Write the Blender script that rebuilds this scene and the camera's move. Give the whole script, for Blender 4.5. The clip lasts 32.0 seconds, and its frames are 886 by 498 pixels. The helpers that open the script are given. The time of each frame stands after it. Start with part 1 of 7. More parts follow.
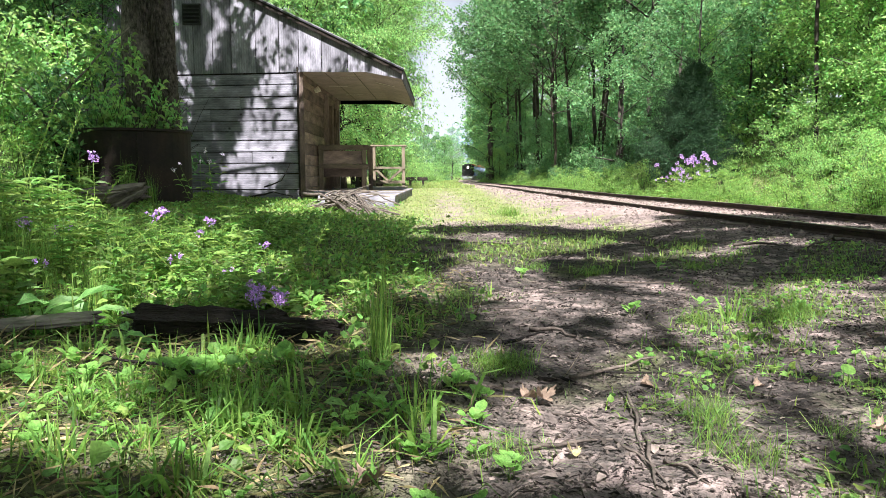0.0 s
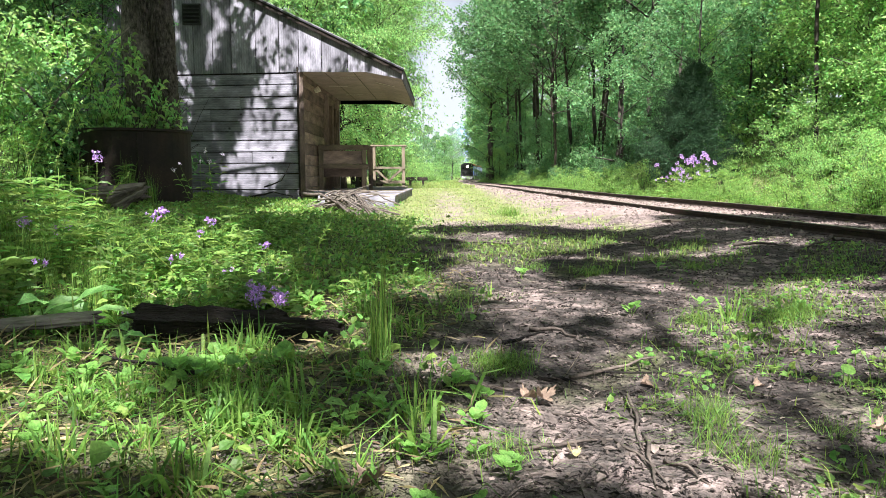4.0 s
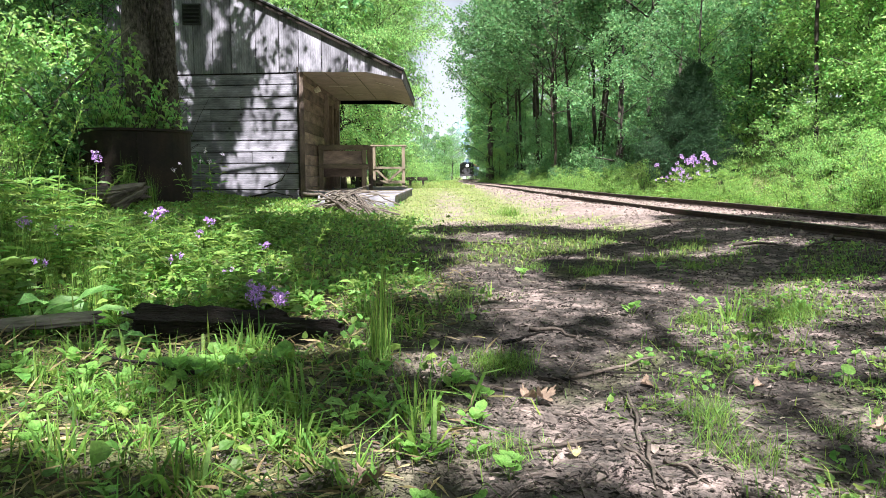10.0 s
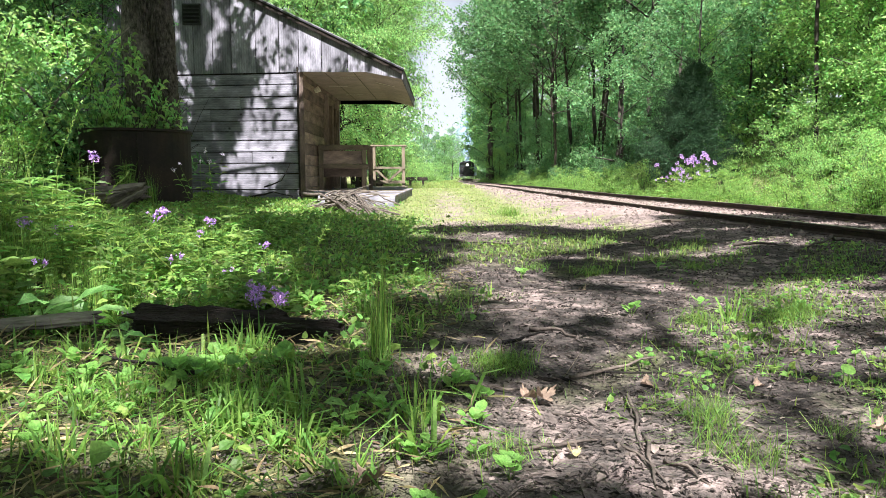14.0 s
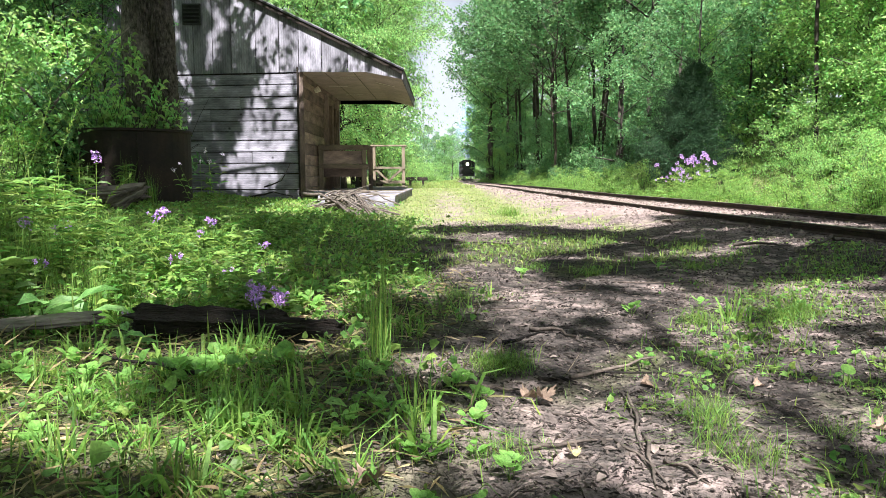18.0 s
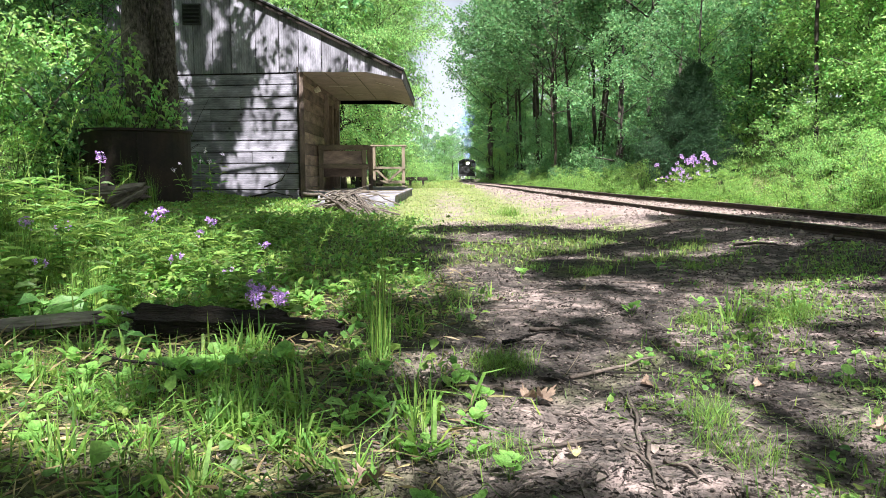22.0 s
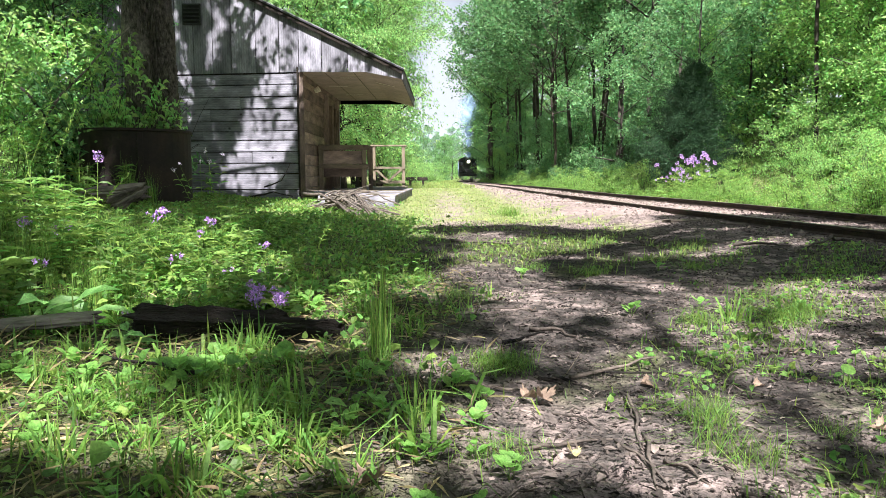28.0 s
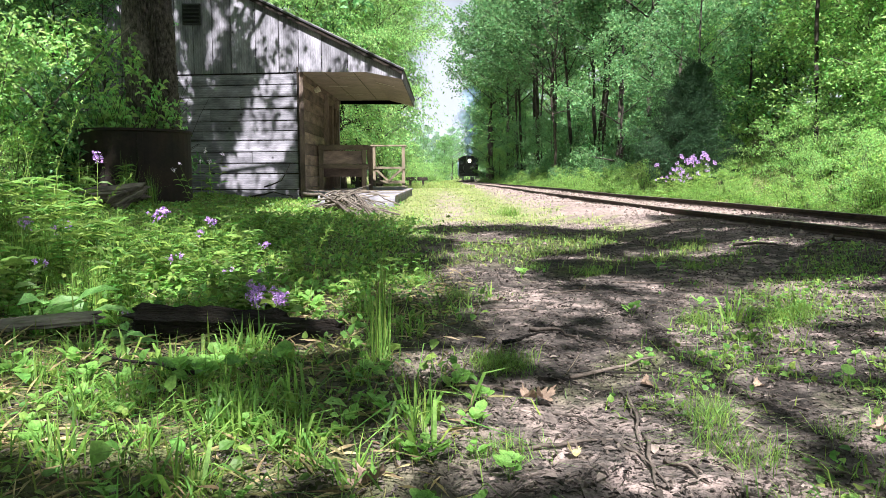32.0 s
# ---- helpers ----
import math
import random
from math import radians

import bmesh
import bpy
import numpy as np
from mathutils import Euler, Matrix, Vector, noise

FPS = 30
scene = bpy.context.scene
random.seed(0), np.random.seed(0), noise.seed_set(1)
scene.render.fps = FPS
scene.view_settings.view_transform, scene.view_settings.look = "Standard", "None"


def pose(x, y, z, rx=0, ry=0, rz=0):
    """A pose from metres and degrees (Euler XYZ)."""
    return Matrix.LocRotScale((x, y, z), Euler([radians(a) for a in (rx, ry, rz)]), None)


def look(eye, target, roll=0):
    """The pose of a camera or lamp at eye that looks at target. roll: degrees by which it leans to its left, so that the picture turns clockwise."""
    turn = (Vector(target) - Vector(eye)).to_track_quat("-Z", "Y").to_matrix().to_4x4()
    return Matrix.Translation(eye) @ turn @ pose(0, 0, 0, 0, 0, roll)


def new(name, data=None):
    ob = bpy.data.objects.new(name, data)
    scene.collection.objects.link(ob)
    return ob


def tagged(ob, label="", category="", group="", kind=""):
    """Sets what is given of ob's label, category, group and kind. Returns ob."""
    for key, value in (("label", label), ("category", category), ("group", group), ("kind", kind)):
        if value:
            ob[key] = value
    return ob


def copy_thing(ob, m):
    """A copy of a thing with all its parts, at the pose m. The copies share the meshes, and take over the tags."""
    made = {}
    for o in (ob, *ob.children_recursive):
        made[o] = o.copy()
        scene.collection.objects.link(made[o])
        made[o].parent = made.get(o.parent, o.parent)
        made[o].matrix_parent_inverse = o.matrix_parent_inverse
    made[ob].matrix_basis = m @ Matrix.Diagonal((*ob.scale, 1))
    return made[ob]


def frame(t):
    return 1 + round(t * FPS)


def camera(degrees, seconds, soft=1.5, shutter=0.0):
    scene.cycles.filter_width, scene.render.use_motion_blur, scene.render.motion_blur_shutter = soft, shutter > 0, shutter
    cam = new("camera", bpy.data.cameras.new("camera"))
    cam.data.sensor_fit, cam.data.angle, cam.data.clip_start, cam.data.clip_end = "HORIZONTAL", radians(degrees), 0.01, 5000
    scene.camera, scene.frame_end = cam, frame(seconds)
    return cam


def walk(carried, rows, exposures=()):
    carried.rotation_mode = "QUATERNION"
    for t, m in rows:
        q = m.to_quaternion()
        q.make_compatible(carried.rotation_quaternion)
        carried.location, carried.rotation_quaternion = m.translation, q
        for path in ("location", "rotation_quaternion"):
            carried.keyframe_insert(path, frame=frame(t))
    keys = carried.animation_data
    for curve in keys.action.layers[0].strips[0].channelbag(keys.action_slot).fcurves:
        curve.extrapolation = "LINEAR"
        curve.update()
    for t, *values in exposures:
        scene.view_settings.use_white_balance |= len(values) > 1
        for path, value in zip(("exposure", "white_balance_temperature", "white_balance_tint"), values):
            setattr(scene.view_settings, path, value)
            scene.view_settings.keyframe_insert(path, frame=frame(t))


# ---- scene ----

# ---------------------------------------------------------------- camera
cam = camera(65.0, 32.0, soft=0.4)
EYE = (0.0, 0.0, 0.45)
VIEW = pose(EYE[0], EYE[1], EYE[2], 90 - 5.98, 0, 0)
walk(cam, [(0, VIEW), (32, VIEW)])

# ---------------------------------------------------------------- light
SUN = Vector((0.07, -0.77, 1.0)).normalized()
world = bpy.data.worlds.new("sky")
scene.world = world
world.use_nodes = True
wn = world.node_tree
sky = wn.nodes.new("ShaderNodeTexSky")
sky.sky_type = "NISHITA"
sky.sun_disc = False
sky.sun_elevation = math.asin(SUN.z)
sky.sun_rotation = math.atan2(SUN.x, SUN.y)
sky.dust_density = 2.0
# fair-weather clouds drawn over the blue
way = wn.nodes.new("ShaderNodeTexCoord")
cloud = wn.nodes.new("ShaderNodeTexNoise")
cloud.inputs["Scale"].default_value = 3.2
cloud.inputs["Detail"].default_value = 7
veil = wn.nodes.new("ShaderNodeMapRange")
veil.inputs[1].default_value, veil.inputs[2].default_value = 0.32, 0.46
over = wn.nodes.new("ShaderNodeMix")
over.data_type = "RGBA"
over.inputs[7].default_value = (10.3, 11.0, 12.3, 1)
wn.links.new(way.outputs["Generated"], cloud.inputs[0])
wn.links.new(cloud.outputs[0], veil.inputs[0])
wn.links.new(veil.outputs[0], over.inputs[0])
wn.links.new(sky.outputs[0], over.inputs[6])
wn.links.new(over.outputs[2], wn.nodes["Background"].inputs[0])
wn.nodes["Background"].inputs[1].default_value = 0.0215
sun = new("sun", bpy.data.lights.new("sun", "SUN"))
sun.data.energy = 5.0
sun.data.angle = radians(0.55)
sun.data.color = (1.0, 0.965, 0.965)
sun.matrix_world = look(SUN * 60, (0, 0, 0))
scene.view_settings.exposure = 2.06


# ---------------------------------------------------------------- materials
def shader(name, c1, c2, scale=6.0, rough=0.8, bump=0.3, stretch=(1, 1, 1), metal=0.0, vary=0.0, island=False,
           fine=6.0, translucent=0.0, spec=0.3, dist=0.02, hue=0.0, knots=False):
    """Two colours mixed by coarse noise, darkened and relieved by fine noise, varied piece by piece."""
    mt = bpy.data.materials.new(name)
    mt.use_nodes = True
    nt, nd = mt.node_tree, mt.node_tree.nodes
    ln = nt.links.new
    bsdf = nd["Principled BSDF"]
    tc = nd.new("ShaderNodeTexCoord")
    mp = nd.new("ShaderNodeMapping")
    mp.inputs["Scale"].default_value = stretch
    if island:
        rnd = nd.new("ShaderNodeNewGeometry").outputs["Random Per Island"]
    else:
        rnd = nd.new("ShaderNodeObjectInfo").outputs["Random"]
    sh = nd.new("ShaderNodeVectorMath")
    sh.operation = "MULTIPLY_ADD"
    sh.inputs[1].default_value = (37.0, 17.0, 53.0)
    ln(rnd, sh.inputs[0])
    ln(tc.outputs["Object"], sh.inputs[2])
    ln(sh.outputs[0], mp.inputs[0])
    n1 = nd.new("ShaderNodeTexNoise")
    n1.inputs["Scale"].default_value = scale
    n1.inputs["Detail"].default_value = 5
    mp1 = nd.new("ShaderNodeMapping")
    mp1.inputs["Scale"].default_value = [v ** 0.4 for v in stretch]
    ln(sh.outputs[0], mp1.inputs[0])
    ln(mp1.outputs[0], n1.inputs[0])
    n2 = nd.new("ShaderNodeTexNoise")
    n2.inputs["Scale"].default_value = scale * fine
    n2.inputs["Detail"].default_value = 4
    ln(mp.outputs[0], n2.inputs[0])
    rp = nd.new("ShaderNodeValToRGB")
    rp.color_ramp.elements[0].position, rp.color_ramp.elements[1].position = 0.32, 0.68
    rp.color_ramp.elements[0].color, rp.color_ramp.elements[1].color = (*c1, 1), (*c2, 1)
    ln(n1.outputs[0], rp.inputs[0])
    mr = nd.new("ShaderNodeMapRange")
    mr.inputs[1].default_value, mr.inputs[2].default_value = 0.3, 0.7
    mr.inputs[3].default_value, mr.inputs[4].default_value = 0.72, 1.25
    ln(n2.outputs[0], mr.inputs[0])
    hs = nd.new("ShaderNodeHueSaturation")
    colour = rp.outputs[0]
    if knots:
        vo = nd.new("ShaderNodeTexVoronoi")
        vo.inputs["Scale"].default_value = 2.6
        ln(sh.outputs[0], vo.inputs[0])
        kr = nd.new("ShaderNodeMapRange")
        kr.inputs[1].default_value, kr.inputs[2].default_value = 0.035, 0.09
        kr.inputs[3].default_value, kr.inputs[4].default_value = 0.25, 1.0
        ln(vo.outputs["Distance"], kr.inputs[0])
        wv = nd.new("ShaderNodeTexWave")
        wv.wave_type = "RINGS"
        wv.inputs["Scale"].default_value = 22
        wv.inputs["Distortion"].default_value = 2.5
        ln(sh.outputs[0], wv.inputs[0])
        wr = nd.new("ShaderNodeMapRange")
        wr.inputs[3].default_value, wr.inputs[4].default_value = 0.86, 1.1
        ln(wv.outputs["Fac"], wr.inputs[0])
        kw = nd.new("ShaderNodeMath")
        kw.operation = "MULTIPLY"
        ln(kr.outputs[0], kw.inputs[0])
        ln(wr.outputs[0], kw.inputs[1])
        km = nd.new("ShaderNodeMix")
        km.data_type, km.blend_type = "RGBA", "MULTIPLY"
        km.inputs[0].default_value = 1.0
        ln(colour, km.inputs[6])
        ln(kw.outputs[0], km.inputs[7])
        colour = km.outputs[2]
    ln(colour, hs.inputs["Color"])
    mv = nd.new("ShaderNodeMath")
    mv.operation = "MULTIPLY"
    rv = nd.new("ShaderNodeMapRange")
    rv.inputs[3].default_value, rv.inputs[4].default_value = 1 - vary, 1 + vary
    ln(rnd, rv.inputs[0])
    ln(rv.outputs[0], mv.inputs[0])
    ln(mr.outputs[0], mv.inputs[1])
    ln(mv.outputs[0], hs.inputs["Value"])
    if hue:
        wh = nd.new("ShaderNodeTexWhiteNoise")
        wh.noise_dimensions = "1D"
        ln(rnd, wh.inputs["W"])
        rh = nd.new("ShaderNodeMapRange")
        rh.inputs[3].default_value, rh.inputs[4].default_value = 0.5 - hue, 0.5 + hue
        ln(wh.outputs[0], rh.inputs[0])
        ln(rh.outputs[0], hs.inputs["Hue"])
    ln(hs.outputs[0], bsdf.inputs["Base Color"])
    bsdf.inputs["Roughness"].default_value = rough
    bsdf.inputs["Metallic"].default_value = metal
    bsdf.inputs["Specular IOR Level"].default_value = spec
    if bump:
        bp = nd.new("ShaderNodeBump")
        bp.inputs["Strength"].default_value = bump
        bp.inputs["Distance"].default_value = dist
        ln(n2.outputs[0], bp.inputs["Height"])
        ln(bp.outputs[0], bsdf.inputs["Normal"])
    if translucent:
        tr = nd.new("ShaderNodeBsdfTranslucent")
        warm = nd.new("ShaderNodeHueSaturation")
        warm.inputs["Hue"].default_value = 0.495
        warm.inputs["Value"].default_value = 2.0
        ln(hs.outputs[0], warm.inputs["Color"])
        ln(warm.outputs[0], tr.inputs[0])
        mx = nd.new("ShaderNodeMixShader")
        mx.inputs[0].default_value = translucent
        ln(bsdf.outputs[0], mx.inputs[1])
        ln(tr.outputs[0], mx.inputs[2])
        ln(mx.outputs[0], nd["Material Output"].inputs[0])
    return mt


def leafy(name, c1, c2, vary=0.5, hue=0.035, tr=0.5):
    return shader(name, c1, c2, 30, 0.5, 0.0, island=True, vary=vary, translucent=tr, spec=0.28, hue=hue)


def glow(name, colour, strength):
    mt = bpy.data.materials.new(name)
    mt.use_nodes = True
    b = mt.node_tree.nodes["Principled BSDF"]
    b.inputs["Base Color"].default_value = (*colour, 1)
    b.inputs["Emission Color"].default_value = (*colour, 1)
    b.inputs["Emission Strength"].default_value = strength
    return mt


def haze_shader(name, colour, density):
    mt = bpy.data.materials.new(name)
    mt.use_nodes = True
    nt, nd = mt.node_tree, mt.node_tree.nodes
    tc = nd.new("ShaderNodeTexCoord")
    n1 = nd.new("ShaderNodeTexNoise")
    n1.inputs["Scale"].default_value = 0.9
    n1.inputs["Detail"].default_value = 4
    nt.links.new(tc.outputs["Object"], n1.inputs[0])
    mr = nd.new("ShaderNodeMapRange")
    mr.inputs[1].default_value, mr.inputs[2].default_value = 0.32, 0.66
    mr.inputs[4].default_value = density
    nt.links.new(n1.outputs[0], mr.inputs[0])
    # the smoke thins out away from the puff's middle line
    flat = nd.new("ShaderNodeVectorMath")
    flat.operation = "MULTIPLY"
    flat.inputs[1].default_value = (1, 0, 1)
    nt.links.new(tc.outputs["Object"], flat.inputs[0])
    far = nd.new("ShaderNodeVectorMath")
    far.operation = "LENGTH"
    nt.links.new(flat.outputs[0], far.inputs[0])
    thin = nd.new("ShaderNodeMapRange")
    thin.interpolation_type = "SMOOTHSTEP"
    thin.inputs[1].default_value, thin.inputs[2].default_value = 0.1, 0.75
    thin.inputs[3].default_value, thin.inputs[4].default_value = 1.0, 0.0
    nt.links.new(far.outputs["Value"], thin.inputs[0])
    much = nd.new("ShaderNodeMath")
    much.operation = "MULTIPLY"
    nt.links.new(mr.outputs[0], much.inputs[0])
    nt.links.new(thin.outputs[0], much.inputs[1])
    tp = nd.new("ShaderNodeBsdfTransparent")
    df = nd.new("ShaderNodeBsdfDiffuse")
    df.inputs[0].default_value = (*colour, 1)
    tl = nd.new("ShaderNodeBsdfTranslucent")
    tl.inputs[0].default_value = (*colour, 1)
    ad = nd.new("ShaderNodeMixShader")
    nt.links.new(df.outputs[0], ad.inputs[1])
    nt.links.new(tl.outputs[0], ad.inputs[2])
    mx = nd.new("ShaderNodeMixShader")
    nt.links.new(much.outputs[0], mx.inputs[0])
    nt.links.new(tp.outputs[0], mx.inputs[1])
    nt.links.new(ad.outputs[0], mx.inputs[2])
    nt.links.new(mx.outputs[0], nd["Material Output"].inputs[0])
    return mt


GREY_WOOD = shader("weathered_grey_wood", (0.092, 0.09, 0.106), (0.235, 0.226, 0.262), 2.2, 0.85, 0.5, (1.2, 14, 14), vary=0.25, fine=5, dist=0.006, knots=True)
BROWN_WOOD = shader("aged_brown_wood", (0.08, 0.06, 0.05), (0.245, 0.18, 0.148), 2.2, 0.8, 0.4, (1.2, 12, 12), vary=0.45, fine=5, dist=0.006)
TAN_WOOD = shader("tan_wood", (0.085, 0.068, 0.048), (0.175, 0.142, 0.1), 2.2, 0.75, 0.3, (1.2, 12, 12), vary=0.2, fine=5, dist=0.005)
PLY = shader("soffit_plywood", (0.23, 0.178, 0.155), (0.33, 0.26, 0.225), 1.2, 0.7, 0.15, (1, 3, 1), fine=8, dist=0.004)
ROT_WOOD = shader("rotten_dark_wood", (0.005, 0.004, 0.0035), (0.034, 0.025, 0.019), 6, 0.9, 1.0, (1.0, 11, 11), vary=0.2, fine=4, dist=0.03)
STICK = shader("dry_stick_bark", (0.03, 0.024, 0.02), (0.12, 0.096, 0.08), 30, 0.9, 0.8, (1, 1, 1), vary=0.3, fine=5, dist=0.004)
DRIFT = shader("bleached_log", (0.06, 0.052, 0.045), (0.21, 0.18, 0.15), 6, 0.85, 0.7, (1, 6, 6), fine=4, dist=0.01)
ROOFING = shader("dark_roofing_felt", (0.03, 0.03, 0.033), (0.075, 0.075, 0.08), 8, 0.9, 0.4, fine=9)
BLACK = shader("black_paint", (0.007, 0.007, 0.008), (0.018, 0.018, 0.02), 4, 0.42, 0.1, spec=0.45)
RUST = shader("rusted_steel", (0.016, 0.009, 0.007), (0.05, 0.025, 0.018), 4, 0.75, 0.4, fine=8, dist=0.006)
RAIL = shader("rusty_rail_steel", (0.016, 0.011, 0.008), (0.05, 0.031, 0.023), 14, 0.6, 0.4, metal=0.2, fine=6, dist=0.003)
RAIL_TOP = shader("worn_rail_head", (0.16, 0.12, 0.1), (0.3, 0.26, 0.24), 20, 0.4, 0.1, metal=0.7)
TIE = shader("weathered_tie_wood", (0.06, 0.045, 0.035), (0.2, 0.16, 0.13), 3, 0.9, 0.7, (1.2, 12, 12), vary=0.3, fine=5, dist=0.01)
BARK = shader("furrowed_bark", (0.03, 0.026, 0.022), (0.19, 0.162, 0.142), 14, 0.95, 1.0, (2.0, 2.0, 0.8), fine=3, dist=0.03)
DARK_BARK = shader("dark_bark", (0.018, 0.015, 0.013), (0.058, 0.048, 0.04), 7, 0.95, 0.8, (2, 2, 0.5), vary=0.3, fine=3, dist=0.03)
LEAF = leafy("tree_leaf", (0.074, 0.168, 0.07), (0.146, 0.27, 0.118))
LEAF_YOUNG = leafy("young_leaf", (0.13, 0.25, 0.074), (0.24, 0.385, 0.13))
LEAF_MID = leafy("wood_leaf", (0.096, 0.205, 0.074), (0.178, 0.315, 0.122))
LEAF_WILLOW = leafy("drooping_yellow_green_leaf", (0.135, 0.255, 0.082), (0.23, 0.37, 0.135))
LEAF_DARK = leafy("deep_green_leaf", (0.058, 0.132, 0.052), (0.108, 0.21, 0.086))
NEEDLE = leafy("cedar_needle", (0.013, 0.04, 0.017), (0.028, 0.068, 0.028), tr=0.15)
BUSH = leafy("bush_leaf", (0.126, 0.234, 0.058), (0.23, 0.356, 0.108))
HERB = leafy("herb_leaf", (0.08, 0.162, 0.034), (0.158, 0.264, 0.064))
GRASS = leafy("grass_blade", (0.082, 0.158, 0.031), (0.17, 0.264, 0.062), vary=0.45)
# sunlit brightness of the farther grass put into the blade colour
TURF = leafy("sunlit_short_turf", (0.15, 0.215, 0.062), (0.28, 0.34, 0.125), vary=0.35)
STRAW = leafy("straw_blade", (0.2, 0.16, 0.085), (0.36, 0.3, 0.17), tr=0.25)
COACH_BLUE = shader("pale_blue_coach_paint", (0.22, 0.3, 0.46), (0.34, 0.42, 0.58), 3, 0.5, 0.05)
PETAL = leafy("violet_petal", (0.28, 0.15, 0.38), (0.5, 0.33, 0.62), tr=0.35)
PALE_PETAL = leafy("pale_petal", (0.6, 0.5, 0.66), (0.8, 0.75, 0.82), tr=0.35)
DRY_LEAF = shader("dry_leaf", (0.028, 0.023, 0.02), (0.155, 0.125, 0.11), 20, 0.8, 0.0, island=True, vary=0.5, translucent=0.15)
DARK_CHIP = shader("damp_bark_chip", (0.012, 0.01, 0.009), (0.045, 0.037, 0.032), 20, 0.8, 0.0, island=True, vary=0.5)
SOIL_BIT = shader("soil_crumb", (0.018, 0.015, 0.013), (0.11, 0.09, 0.076), 20, 0.95, 0.0, island=True, vary=0.4)
STONE = shader("ballast_stone", (0.07, 0.054, 0.046), (0.21, 0.165, 0.148), 18, 0.9, 0.4, island=True, vary=0.35)
BLUE = shader("blue_coach_paint", (0.08, 0.14, 0.4), (0.12, 0.2, 0.5), 4, 0.4, 0.05)
RED_ROOF = shader("red_coach_roof", (0.28, 0.045, 0.03), (0.4, 0.075, 0.05), 4, 0.6, 0.1)
GREY_METAL = shader("grey_metal", (0.2, 0.2, 0.22), (0.34, 0.34, 0.37), 6, 0.5, 0.1, metal=0.3)
DARK_METAL = shader("dark_grey_metal", (0.02, 0.02, 0.023), (0.05, 0.05, 0.055), 6, 0.6, 0.1, metal=0.1)
# darker than RUST: the drum's tree shade is partly put into this colour
DRUM = shader("shade_darkened_rusted_steel", (0.006, 0.0045, 0.004), (0.022, 0.013, 0.01), 4, 0.8, 0.4, fine=8, dist=0.006)
DEAD_LEAF = shader("dead_leaf", (0.11, 0.078, 0.057), (0.23, 0.165, 0.122), 40, 0.8, 0.3, fine=5, dist=0.002, translucent=0.2)
CREAM = shader("cream_paint", (0.55, 0.5, 0.42), (0.7, 0.65, 0.56), 6, 0.6, 0.1)
GLASS = shader("dark_cab_glass", (0.012, 0.014, 0.016), (0.02, 0.022, 0.026), 3, 0.08, 0.0, spec=0.6)
LAMP = glow("headlight_glow", (1.0, 0.86, 0.62), 14.0)
SMOKE = haze_shader("smoke_haze", (0.45, 0.6, 0.95), 0.85)
VEIL = haze_shader("far_haze_veil", (0.6, 0.72, 0.85), 0.17)


# ---------------------------------------------------------------- mesh helpers
def mesh_of(name, verts, faces, material, smooth=False):
    me = bpy.data.meshes.new(name)
    verts = np.asarray(verts, float)
    faces = np.asarray(faces, int)
    n, k = faces.shape
    me.vertices.add(len(verts))
    me.vertices.foreach_set("co", verts.ravel())
    me.loops.add(n * k)
    me.loops.foreach_set("vertex_index", faces.ravel())
    me.polygons.add(n)
    me.polygons.foreach_set("loop_start", np.arange(n) * k)
    me.polygons.foreach_set("use_smooth", np.full(n, smooth))
    me.update(calc_edges=True)
    me.materials.append(material)
    return me


def from_bm(name, bm, material, smooth=False):
    me = bpy.data.meshes.new(name)
    bmesh.ops.recalc_face_normals(bm, faces=bm.faces)
    bm.to_mesh(me)
    bm.free()
    me.materials.append(material)
    if smooth:
        me.polygons.foreach_set("use_smooth", np.full(len(me.polygons), True))
    return me


def part(name, data, material, parent, label="", m=None):
    """One mesh object under a thing or a part."""
    if isinstance(data, bmesh.types.BMesh):
        data = from_bm(name, data, material)
    ob = new(name, data)
    ob.parent = parent
    if m is not None:
        ob.matrix_basis = m
    if label:
        tagged(ob, label)
    if name in ("crown", "foliage", "flower_head", "stalk", "branchwork"):
        tagged(ob, kind="stuff")
    return ob


def empty(name, m, label, category, group="", kind=""):
    ob = new(name)
    ob.empty_display_size = 0.1
    ob.matrix_basis = m
    return tagged(ob, label, category, group, kind)


def box(bm, cx, cy, cz, sx, sy, sz, bevel=0.0):
    r = bmesh.ops.create_cube(bm, size=1.0, matrix=Matrix.LocRotScale((cx, cy, cz), None, (sx, sy, sz)))
    if bevel:
        es = list({e for v in r["verts"] for e in v.link_edges})
        bmesh.ops.bevel(bm, geom=es, offset=bevel, segments=1, affect="EDGES")
    return bm


def boxed(sx, sy, sz, bevel=0.006):
    return box(bmesh.new(), 0, 0, 0, sx, sy, sz, bevel)


def cyl(bm, r1, r2, length, m, seg=16):
    bmesh.ops.create_cone(bm, cap_ends=True, segments=seg, radius1=r1, radius2=r2, depth=length, matrix=m)
    return bm


PLANKS = {}


